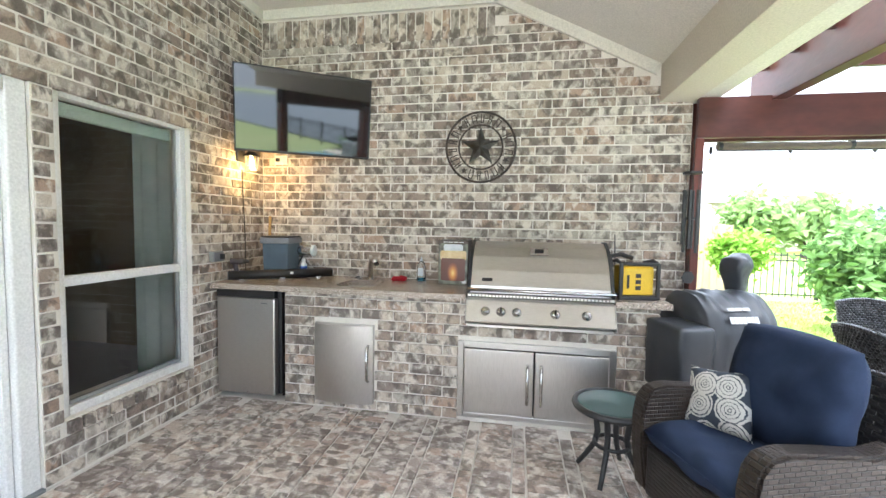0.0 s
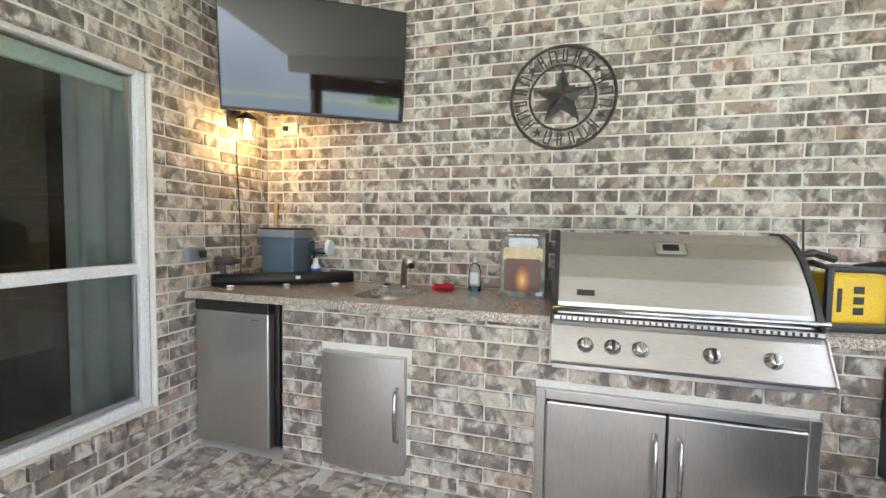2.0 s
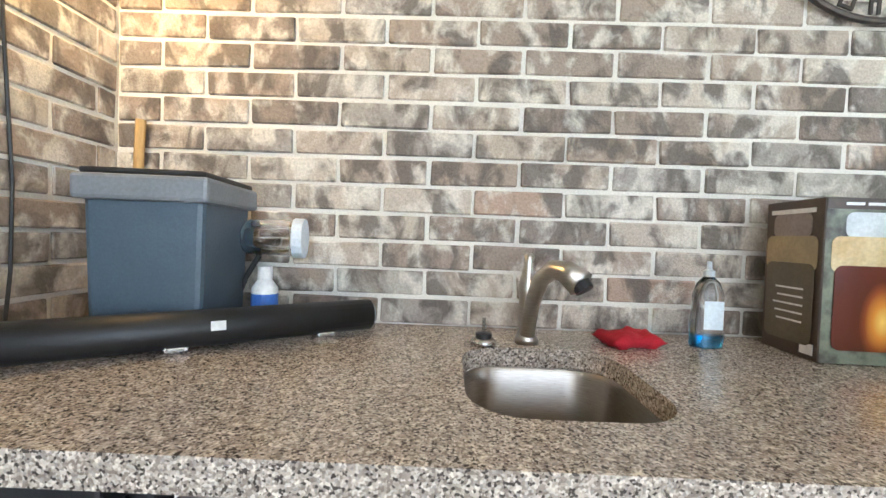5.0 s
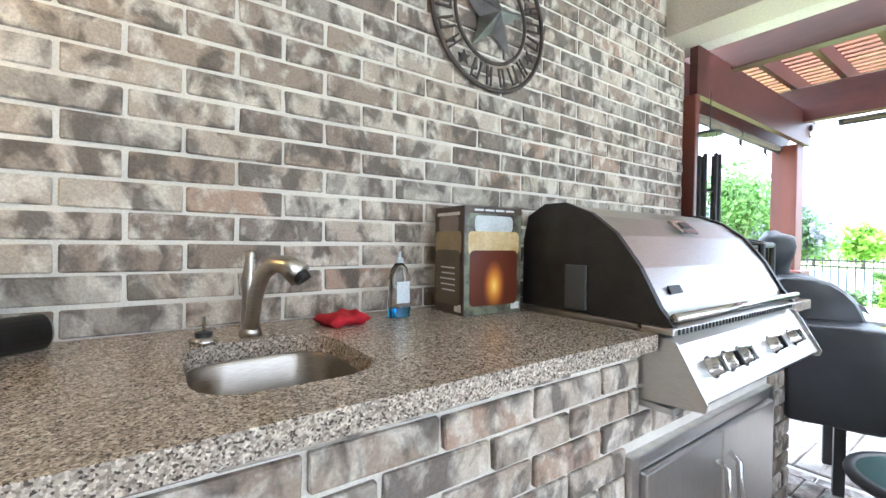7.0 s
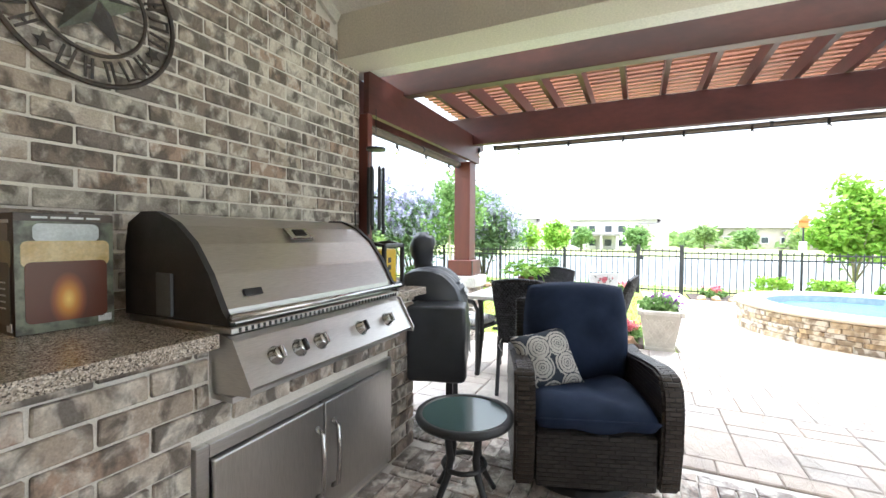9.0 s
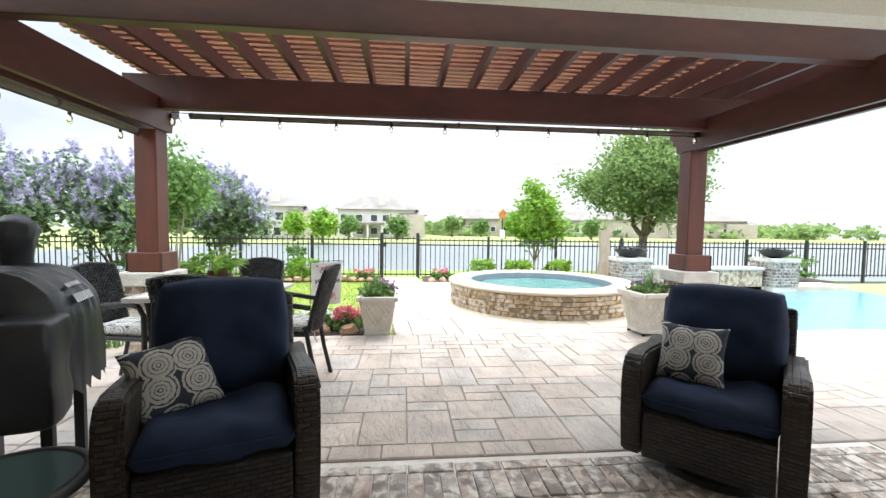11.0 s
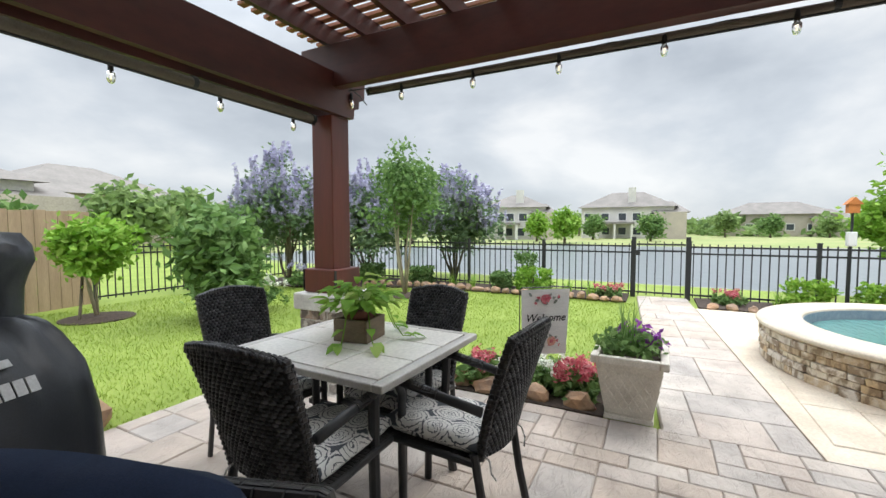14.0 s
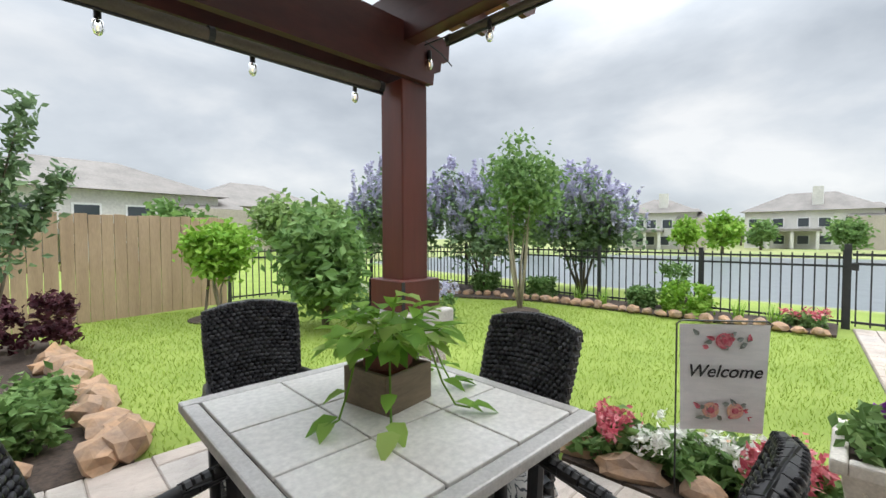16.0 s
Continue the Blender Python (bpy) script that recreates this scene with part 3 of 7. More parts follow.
# crown trim along the walls and up the slope
tr = tagged(part("crown_trim", B((-2.31, APEX_X, 3.395, 3.42, 3.115, 3.198), (-2.302, -2.275, -2.4, 3.395, 3.115, 3.198), bevel=0.004), TRIM), "cream crown trim under the ceiling", "trim", kind="structure")
bm = B((0, 1, 3.395, 3.42, -0.085, -0.002))
sl = Vector((EAVE_X - APEX_X, 0, EAVE_Z - APEX_Z))
bm.transform(Matrix.Translation((APEX_X, 0, APEX_Z)) @ Matrix.Rotation(-math.atan2(sl.z, sl.x), 4, "Y") @ Matrix.Diagonal((sl.length, 1, 1, 1)))
part("sloped_trim", bm, TRIM, tr)

# ---- outdoor kitchen counter base ----
BAR_Y, BAR_X0, BAR_X1, BAR_Z = 2.79, -1.72, 0.88, 0.842
bar = tagged(part("kitchen_base", B((BAR_X0, -1.42, BAR_Y + 0.006, 3.34, -0.01, BAR_Z), (-1.02, BAR_X1 - 0.01, BAR_Y + 0.006, 3.34, -0.01, BAR_Z), (-1.42, -1.02, BAR_Y + 0.006, 3.34, -0.01, 0.60), (-1.42, -1.02, BAR_Y + 0.006, BAR_Y + 0.05, 0.60, BAR_Z)), MORTAR), "brick outdoor kitchen base under a granite top", "kitchen base", kind="structure")

# ---- window and door of the house ----
def make_window():
    w = thing("window_1", "white vinyl single-hung window in the brick wall", "window", kind="structure")
    y0, y1, z0, z1 = WIN
    x = -2.40
    zm = 1.02
    part("window_frame", B((x, x + 0.06, y0 + 0.005, y0 + 0.05, z0, z1), (x, x + 0.06, y1 - 0.05, y1 - 0.005, z0, z1), (x, x + 0.06, y0 + 0.052, y1 - 0.052, z1 - 0.05, z1 - 0.003), (x, x + 0.06, y0 + 0.052, y1 - 0.052, z0 + 0.002, z0 + 0.05), bevel=0.005), WHITE, w)
    part("sash_rail", B((x + 0.005, x + 0.05, y0 + 0.053, y1 - 0.053, zm - 0.028, zm + 0.028), bevel=0.006), WHITE, w)
    part("lower_sash", B((x + 0.012, x + 0.04, y0 + 0.053, y0 + 0.068, z0 + 0.052, zm - 0.03), (x + 0.012, x + 0.04, y1 - 0.068, y1 - 0.053, z0 + 0.052, zm - 0.03), (x + 0.012, x + 0.04, y0 + 0.07, y1 - 0.07, z0 + 0.052, z0 + 0.075), bevel=0.003), GREY_SASH, w)
    for a, b in ((z0 + 0.05, zm - 0.028), (zm + 0.028, z1 - 0.05)):
        p = part("pane", B((x + 0.022, x + 0.026, y0 + 0.05, y1 - 0.05, a, b)), GLASS, w)
        p.visible_shadow = False
    part("window_sill", B((x - 0.02, WALL_X - 0.06, y0 + 0.003, y1 - 0.003, z0 - 0.02, z0 - 0.002)), WHITE, w)


GREY_SASH = plain("grey_sash", (0.30, 0.31, 0.31), None, 0.4, scale=4, bump=0.02)
# indoor dimness is put into the wall and floor colours behind the window
ROOM_WALL = plain("dim_room_paint", (0.13, 0.10, 0.055), (0.11, 0.085, 0.045), 0.8, scale=3)
ROOM_DARK = plain("dark_furniture_and_dim_floor", (0.03, 0.03, 0.035), (0.02, 0.02, 0.022), 0.5, scale=4)
CURTAIN = plain("pale_teal_curtain", (0.78, 0.88, 0.86), (0.70, 0.82, 0.80), 0.9, scale=9, fine=200)
BLIND = plain("blind_rail", (0.52, 0.66, 0.60), (0.48, 0.62, 0.56), 0.7, scale=9)
make_window()
tagged(part("room_wall", B((-5.6, -5.5, 0.4, 4.0, -0.1, 3.0), (-5.6, -2.66, 4.0, 4.1, -0.1, 3.0), (-5.6, -2.66, 0.3, 0.4, -0.1, 3.0)), ROOM_WALL), "tan walls of the room indoors, darkened for its dimness", "wall", kind="structure")
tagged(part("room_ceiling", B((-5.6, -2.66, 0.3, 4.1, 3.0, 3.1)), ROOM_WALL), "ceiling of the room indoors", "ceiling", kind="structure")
tagged(part("room_floor", B((-5.6, -2.66, 0.3, 4.1, -0.2, -0.1)), ROOM_DARK), "floor of the room indoors, coloured dark for its dimness", "floor", kind="structure")
bm = bmesh.new()
pts = [(-2.475 + 0.03 * math.sin(k * 1.1), 2.30 + 0.021 * k) for k in range(22)]
pts = [(x, y - 0.02) for x, y in pts]
lo, hi = [bm.verts.new((x, y, -0.05)) for x, y in pts], [bm.verts.new((x, y, 1.98)) for x, y in pts]
for k in range(len(pts) - 1):
    bm.faces.new((lo[k], lo[k + 1], hi[k + 1], hi[k]))
bmesh.ops.solidify(bm, geom=bm.faces[:], thickness=0.004)
tagged(part("curtain", bm, CURTAIN, smooth=True), "pale teal curtain hanging in folds indoors", "curtain")
tagged(part("roller_blind", B((-2.45, -2.41, 1.76, 2.51, 1.89, 1.965), bevel=0.008), BLIND), "rolled-up pale green window blind", "blind")
tagged(part("cabinet", B((-5.3, -4.8, 1.2, 2.6, -0.1, 0.9), (-5.45, -5.38, 1.5, 2.4, 1.2, 1.75), bevel=0.01), ROOM_DARK), "dark cabinet and picture in the dim room", "cabinet")


def make_door():
    d = thing("door_1", "white panelled house door in a white frame", "door", kind="structure")
    y0, y1, z0, z1 = DOOR
    part("door_frame", B((-2.44, -2.325, y1 - 0.09, y1 - 0.003, 0, z1 - 0.003), (-2.44, -2.325, y0 + 0.003, y0 + 0.09, 0, z1 - 0.003), (-2.44, -2.325, y0 + 0.092, y1 - 0.092, z1 - 0.10, z1 - 0.003), bevel=0.008), WHITE, d)
    part("door_stop", B((-2.40, -2.36, y1 - 0.125, y1 - 0.093, 0.0, z1 - 0.103), bevel=0.004), WHITE, d)
    leaf = part("door_leaf", B((-2.46, -2.41, y0 + 0.095, y1 - 0.13, 0.01, z1 - 0.105), bevel=0.004), WHITE, d)
    for a, b in ((0.2, 0.85), (1.0, 1.75)):
        part("door_panel", B((-2.408, -2.400, y0 + 0.22, y1 - 0.25, a, b), bevel=0.006), WHITE, d)
    part("threshold", B((-2.44, -2.30, y0 + 0.003, y1 - 0.003, -0.011, 0.008), bevel=0.003), GREY_SASH, d)


make_door()

# ---- pergola ----
PA, PB = (3.35, 3.49), (3.56, -2.0)


def make_pergola():
    g = thing("pergola", "dark red stained cedar pergola over the patio", "pergola")
    for cx, cy in (PA, PB):
        part("post", B((cx - 0.095, cx + 0.095, cy - 0.095, cy + 0.095, 0.725, 2.02), bevel=0.008), STAIN, g)
        part("post_collar", B((cx - 0.145, cx + 0.145, cy - 0.145, cy + 0.145, 0.725, 0.90), bevel=0.008), STAIN, g, "stained collar board round the post foot")
        for dy in (-0.151, 0.149):
            part("collar_strap", B((cx - 0.15, cx - 0.128, cy + dy - 0.002, cy + dy + 0.004, 0.735, 0.895)), BLACK_IRON, g, "black corner joint")
    part("post", B((1.24, 1.30, 3.36, 3.52, 0.0, 2.02), bevel=0.008), STAIN, g)
    part("post", B((1.26, 1.42, -2.11, -1.95, 0.0, 2.02), bevel=0.008), STAIN, g)
    # side beams with scrolled ends
    for y, e in ((3.43, 0.0), (-2.03, 0.24)):
        out = [(1.25, 2.02), (3.46 + e, 2.02), (3.47 + e, 2.09), (3.52 + e, 2.11), (3.53 + e, 2.17), (3.59 + e, 2.19), (3.60 + e, 2.31), (1.25, 2.31)]
        for dy in (-0.05, 0.11):
            bm = prism(out, -0.022, 0.022)
            bm.transform(Matrix(((1, 0, 0, 0), (0, 0, 1, y + dy), (0, 1, 0, 0), (0, 0, 0, 1))))
            bmesh.ops.recalc_face_normals(bm, faces=bm.faces[:])
            part("side_beam", bm, STAIN_SHADED, g)
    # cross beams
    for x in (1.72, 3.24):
        part("cross_beam", B((x, x + 0.09, -2.42, 3.66, 2.20 if x > 3 else 2.28, 2.50 if x > 3 else 2.58), bevel=0.006), STAIN_SHADED, g)
    for k in range(19):
        y = 0.485 + (k - 9) * 0.3275
        bm = prism([(1.66, 2.51), (4.02, 2.51), (4.10, 2.56), (4.13, 2.64), (1.66, 2.64)], -0.02, 0.02)
        bm.transform(Matrix(((1, 0, 0, 0), (0, 0, 1, y), (0, 1, 0, 0), (0, 0, 0, 1))))
        bmesh.ops.recalc_face_normals(bm, faces=bm.faces[:])
        part("rafter", bm, STAIN_SHADED, g)
    for k in range(24):
        x = 1.68 + k * 0.100
        part("slat", B((x, x + 0.050, -2.5, 3.74, 2.642, 2.664)), SLAT, g)


make_pergola()


def make_pillar(c, name="brick_pillar", label="square brick pillar with a limestone cap"):
    cx, cy = c
    p = thing(name, label, "pillar", pose(cx, cy, 0))
    h = 0.175
    part("core", B((-h + 0.012, h - 0.012, -h + 0.012, h - 0.012, -0.1, 0.60)), MORTAR, p)
    part("cap", B((-0.205, 0.205, -0.205, 0.205, 0.60, 0.722), bevel=0.012), LIMESTONE, p)
    pl = []
    for r in range(8):
        z = (r + 0.5) * 0.075
        for s in range(4):
            rot = Matrix.Rotation(s * math.pi / 2, 4, "Z")
            o = 0.02 if r % 2 else -0.02
            for x0, x1 in ((-h, o), (o, h - 0.09)) if r % 2 else ((-h + 0.0, o), (o, h - 0.09)):
                pl.append(rot @ Matrix.LocRotScale(((x0 + x1) / 2, -h + 0.04, z), Euler((0, 0, 0)), ((x1 - x0 - 0.01) / 0.2, 1, 1)))
    pieces("brick", p, pl, (0.2, 0.08, 0.065), BRICK, lambda m: m.translation.z, bevel=0.006, jitter=0.004)


for c in (PA, PB):
    make_pillar(c)

# ---- outdoor kitchen ----
TOP = 0.885
SINK = (-1.22, 3.04, 0.31, 0.36)


def rounded(cx, cy, w, d, r, n=6):
    out = []
    for sx, sy, a in ((1, 1, 0), (-1, 1, 90), (-1, -1, 180), (1, -1, 270)):
        for k in range(n + 1):
            t = radians(a + 90 * k / n)
            out.append((cx + sx * (w / 2 - r) + r * math.cos(t), cy + sy * (d / 2 - r) + r * math.sin(t)))
    return out


def make_counter():
    top = thing("countertop", "speckled brown granite countertop with polished edge", "countertop")
    hole = rounded(*SINK, 0.09)
    n = len(hole)
    bm = bmesh.new()
    for z, flip in ((TOP, 0), (BAR_Z + 0.002, 1)):
        vs = [bm.verts.new((x, y, z)) for x, y in hole]
        cs = [bm.verts.new((x, y, z)) for x, y in ((-0.36, 3.425), (-2.30, 3.425), (-2.30, 2.735), (-0.36, 2.735))]
        for q in range(4):
            seg = [vs[(q * 7 + k) % n] for k in range(7)]
            f = [cs[q]] + seg[::-1]
            bm.faces.new(f if not flip else f[::-1])
            nxt = vs[(q * 7 + 7) % n]
            f = [cs[q], cs[(q + 1) % 4], nxt, seg[-1]]
            bm.faces.new(f if not flip else f[::-1])
        if flip:
            for k in range(n):
                bm.faces.new((up[k], up[(k + 1) % n], vs[(k + 1) % n], vs[k]))
            for k in range(4):
                bm.faces.new((cup[k], cup[(k + 1) % 4], cs[(k + 1) % 4], cs[k]))
        up, cup = vs, cs
    bmesh.ops.recalc_face_normals(bm, faces=bm.faces[:])
    part("slab", bm, GRANITE, top)
    part("back_slab", B((-0.358, 0.592, 3.22, 3.425, BAR_Z + 0.002, TOP)), GRANITE, top)
    part("end_slab", B((0.594, 0.93, 2.735, 3.425, BAR_Z + 0.002, TOP), bevel=0.004), GRANITE, top)


make_counter()


def make_sink():
    s = thing("sink", "undermount stainless steel bar sink", "sink")
    cx, cy, w, d = SINK
    rings = []
    bm = bmesh.new()
    for k, z, r in ((1.03, BAR_Z, 0.09), (1.0, BAR_Z - 0.01, 0.09), (0.97, BAR_Z - 0.12, 0.085), (0.86, BAR_Z - 0.16, 0.07), (0.2, BAR_Z - 0.165, 0.02)):
        rings.append([bm.verts.new((x, y, z)) for x, y in rounded(cx, cy, w * k, d * k, r * k)])
    for a, b in zip(rings, rings[1:]):
        for i in range(len(a)):
            j = (i + 1) % len(a)
            bm.faces.new((a[i], a[j], b[j], b[i]))
    bm.faces.new(rings[-1])
    bmesh.ops.recalc_face_normals(bm, faces=bm.faces[:])
    for f in bm.faces:
        f.normal_flip()
    part("bowl", bm, SINK_STEEL, s, smooth=True)
    part("drain", lathe([(0.03, 0), (0.03, 0.006), (0.02, 0.008)]), CHROME, s, "round steel drain", at=pose(cx, cy, BAR_Z - 0.164))


make_sink()


def make_faucet():
    f = thing("faucet", "brushed nickel bar faucet behind the sink", "faucet", pose(-1.225, 3.27, TOP))
    part("base", lathe([(0.026, 0), (0.026, 0.012), (0.021, 0.02), (0.019, 0.10), (0.023, 0.13), (0.015, 0.16), (0.011, 0.185), (0.013, 0.20), (0.006, 0.205)], 20), NICKEL, f, smooth=True)
    part("spout", tube([(0.0, -0.012, 0.02), (0.006, -0.02, 0.09), (0.02, -0.04, 0.15), (0.04, -0.065, 0.175), (0.062, -0.085, 0.172), (0.085, -0.11, 0.15)], [0.017, 0.017, 0.018, 0.021, 0.025, 0.030], 14), NICKEL, f, smooth=True)
    part("nozzle", tube([(0.084, -0.109, 0.152), (0.092, -0.117, 0.138)], 0.019, 12), BLACK_PLASTIC, f)
    s = thing("sink_stopper", "steel sink stopper with a black rubber ring", "sink stopper", pose(-1.325, 3.24, TOP))
    part("ring", lathe([(0.028, 0), (0.030, 0.008), (0.022, 0.016)]), CHROME, s, smooth=True)
    part("rubber", lathe([(0.018, 0.016), (0.018, 0.026), (0.008, 0.028)]), BLACK_PLASTIC, s)
    part("stem", lathe([(0.004, 0.028), (0.004, 0.06)], 8), CHROME, s)


make_faucet()


def handle(parent, x, y, z0, z1, name="handle"):
    part(name, tube([(x, y, z0), (x, y - 0.03, z0 + 0.02), (x, y - 0.038, (z0 + z1) / 2), (x, y - 0.03, z1 - 0.02), (x, y, z1)], 0.010, 10), CHROME, parent, "curved chrome bar handle", smooth=True)


def make_fridge():
    f = thing("mini_fridge", "compact stainless steel door fridge with black body", "fridge")
    part("body", B((-2.285, -1.775, 2.84, 3.36, 0.03, 0.835), bevel=0.008), BLACK_PLASTIC, f)
    door = part("door", B((-2.285, -1.80, 2.785, 2.838, 0.035, 0.775), bevel=0.01), STEEL, f)
    part("door_top", B((-2.285, -1.80, 2.785, 2.838, 0.778, 0.833), bevel=0.006), BLACK_PLASTIC, f, "black top grip of the door")
    part("badge", B((-1.91, -1.86, 2.782, 2.786, 0.735, 0.743)), GREY_SASH, door)
    part("lock", lathe([(0.004, 0), (0.004, 0.003)], 10), CHROME, door, at=pose(-2.03, 2.786, 0.05, 90))
    for x in (-2.24, -1.79):
        part("foot", lathe([(0.018, 0), (0.018, 0.03)], 12), BLACK_PLASTIC, f, at=pose(x, 2.9, 0))


make_fridge()


def curved_door(w, h, bulge=0.03):
    n = 12
    f = [(w * (k / n - 0.5), -0.01 - bulge * (1 - (2 * k / n - 1) ** 2)) for k in range(n + 1)]
    b = [(w / 2, 0.02), (-w / 2, 0.02)]
    return prism(f + b, 0, h)


def make_access():
    a = thing("access_door", "bowed stainless steel cabinet door in the brick base", "cabinet door", pose(-1.245, BAR_Y - 0.012, 0.05))
    part("frame", B((-0.225, 0.225, 0.0, 0.05, 0, 0.575), bevel=0.003), STEEL_V, a)
    d = part("door", curved_door(0.445, 0.57), STEEL_V, a)
    handle(d, 0.19, -0.018, 0.17, 0.43)
    b = thing("double_access_door", "stainless steel double cabinet doors under the grill", "cabinet door", pose(0.105, BAR_Y - 0.008, 0.03))
    part("frame", B((-0.515, -0.475, -0.012, 0.05, 0, 0.53), (0.475, 0.515, -0.012, 0.05, 0, 0.53), (-0.474, 0.474, -0.012, 0.05, 0.488, 0.53), (-0.474, 0.474, -0.012, 0.05, 0.0, 0.035), bevel=0.003), STEEL, b)
    for s in (-1, 1):
        d = part("door", B((min(s * 0.004, s * 0.47), max(s * 0.004, s * 0.47), -0.028, 0.0, 0.04, 0.484), bevel=0.006), STEEL_V, b)
        handle(d, s * 0.045, -0.028, 0.13, 0.40)
    part("backing", B((-0.47, 0.47, 0.01, 0.04, 0.04, 0.484)), BLACK_PLASTIC, b)


make_access()


def make_grill():
    g = thing("gas_grill", "built-in stainless steel gas grill with closed hood", "grill")
    x0, x1 = -0.35, 0.585
    part("firebox", B((x0 + 0.01, x1 - 0.01, 2.80, 3.215, 0.71, 0.90), bevel=0.004), STEEL, g)
    # sloping control panel
    part("control_panel", side_prism([(2.80, 0.72), (2.635, 0.725), (2.63, 0.735), (2.70, 0.86), (2.72, 0.875), (2.80, 0.88)], x0 + 0.006, x1 - 0.006), STEEL, g)
    for x in (x0, x1 - 0.006):
        part("panel_cheek", side_prism([(2.82, 0.70), (2.625, 0.715), (2.62, 0.735), (2.695, 0.87), (2.82, 0.895)], x, x + 0.0055), STEEL, g)
    part("grease_lip", B((x0 + 0.004, x1 - 0.004, 2.70, 2.80, 0.682, 0.70), bevel=0.002), STEEL, g)
    part("vent_strip", B((x0 + 0.006, x1 - 0.006, 2.705, 2.79, 0.882, 0.90), bevel=0.003), STEEL, g)
    for k in range(40):
        x = x0 + 0.03 + k * 0.0222
        part("vent_slot", B((x, x + 0.008, 2.7025, 2.706, 0.884, 0.898)), BLACK_PLASTIC, g)
    for k, x in enumerate((-0.20, -0.10, 0.0, 0.24, 0.43)):
        kn = part("knob", lathe([(0.030, 0), (0.031, 0.004), (0.024, 0.006), (0.022, 0.028), (0.016, 0.032)], 18), CHROME, g, smooth=True, at=pose(x - 0.02, 2.667, 0.795, 60, 0, 0))
        part("grip", B((-0.006, 0.006, -0.02, 0.02, 0.02, 0.042), bevel=0.003), BLACK_PLASTIC if k % 2 else CHROME, kn)
    part("rating_label", B((-0.326, -0.275, -0.001, 0.001, -0.03, 0.03)), LABEL_TEAL, g, at=pose(0, 2.668, 0.80, -30))
    # hood: rounded section with dark cast end plates
    sec = [(2.735, 0.905), (2.745, 0.95), (2.80, 1.05), (2.87, 1.14), (2.95, 1.20), (3.04, 1.235), (3.12, 1.235), (3.19, 1.20), (3.21, 1.12), (3.21, 0.905)]
    hood = part("hood", side_prism(sec, x0 + 0.022, x1 - 0.022), STEEL, g)
    out = [(3.0 + (y - 3.0) * 1.03, 0.905 + (z - 0.905) * 1.03) for y, z in sec]
    out[0] = (2.70, 0.905)
    for x in (x0, x1 - 0.02):
        part("end_plate", side_prism(out, x, x + 0.02), DARK_CAST, hood, "dark cast end plate")
    part("hanging_bracket", B((x0 - 0.012, x0 - 0.001, 2.955, 3.03, 0.915, 1.05), bevel=0.003), COVER_GREY, g)
    part("hood_handle", tube([(x0 - 0.0, 2.70, 0.93), (x1, 2.70, 0.93)], 0.012, 12), CHROME, hood, "long chrome hood handle", smooth=True)
    th = part("thermometer", B((-0.062, 0.062, -0.035, 0.035, 0, 0.012), bevel=0.006), CHROME, hood, "lid thermometer in a chrome plate", at=pose(0.12, 2.905, 1.172, 41, 0, 0))
    part("dial", B((-0.030, 0.030, -0.016, 0.016, 0.0125, 0.016), bevel=0.001), BLACK_PLASTIC, th)
    part("badge", B((-0.035, 0.035, -0.012, 0.012, 0, 0.003), bevel=0.001), DARK_CAST, hood, at=pose(-0.22, 2.763, 0.99, 62, 0, 0))


LABEL_TEAL = plain("printed_label", (0.10, 0.25, 0.28), (0.5, 0.55, 0.5), 0.5, scale=60)
DARK_CAST = plain("dark_cast_metal", (0.05, 0.05, 0.052), (0.035, 0.035, 0.038), 0.45, metal=0.4, scale=12)
make_grill()

# ---- television, lamp and star on the walls ----
SCREEN, n_, l_, p_ = material("tv_screen")
p_.inputs["Base Color"].default_value = (0.006, 0.007, 0.008, 1)
p_.inputs["Roughness"].default_value = 0.04
p_.inputs["Specular IOR Level"].default_value = 1.0


def make_tv():
    tl, tr = Vector((-2.165, 2.84, 0)), Vector((-1.28, 3.39, 0))
    ang = math.degrees(math.atan2(tr.y - tl.y, tr.x - tl.x))
    w, h = (tr - tl).length, 0.645
    c = (tl + tr) / 2
    t = thing("television", "large flat black television mounted across the corner", "television", pose(c.x, c.y, 2.215) @ pose(0, 0, 0, 0, 0, ang) @ pose(0, 0, 0, 8.5, 0, 0))
    part("bezel", B((-w / 2, w / 2, 0.002, 0.035, -h / 2, h / 2), bevel=0.006), BLACK_PLASTIC, t)
    part("screen", B((-w / 2 + 0.012, w / 2 - 0.012, -0.002, 0.0015, -h / 2 + 0.018, h / 2 - 0.012)), SCREEN, t, "glossy dark screen")
    part("back_case", B((-0.3, 0.3, 0.036, 0.075, -0.25, 0.15), bevel=0.02), BLACK_PLASTIC, t)
    part("mount_arm", B((-0.04, 0.04, 0.076, 0.34, -0.06, 0.06), bevel=0.006), BLACK_IRON, t)


make_tv()
LAMP_GLASS = glass("seeded_lamp_glass", (1.0, 0.9, 0.7), 0.25)
BULB, n_, l_, p_ = material("warm_bulb")
p_.inputs["Emission Color"].default_value, p_.inputs["Emission Strength"].default_value = (1.0, 0.62, 0.22, 1), 14


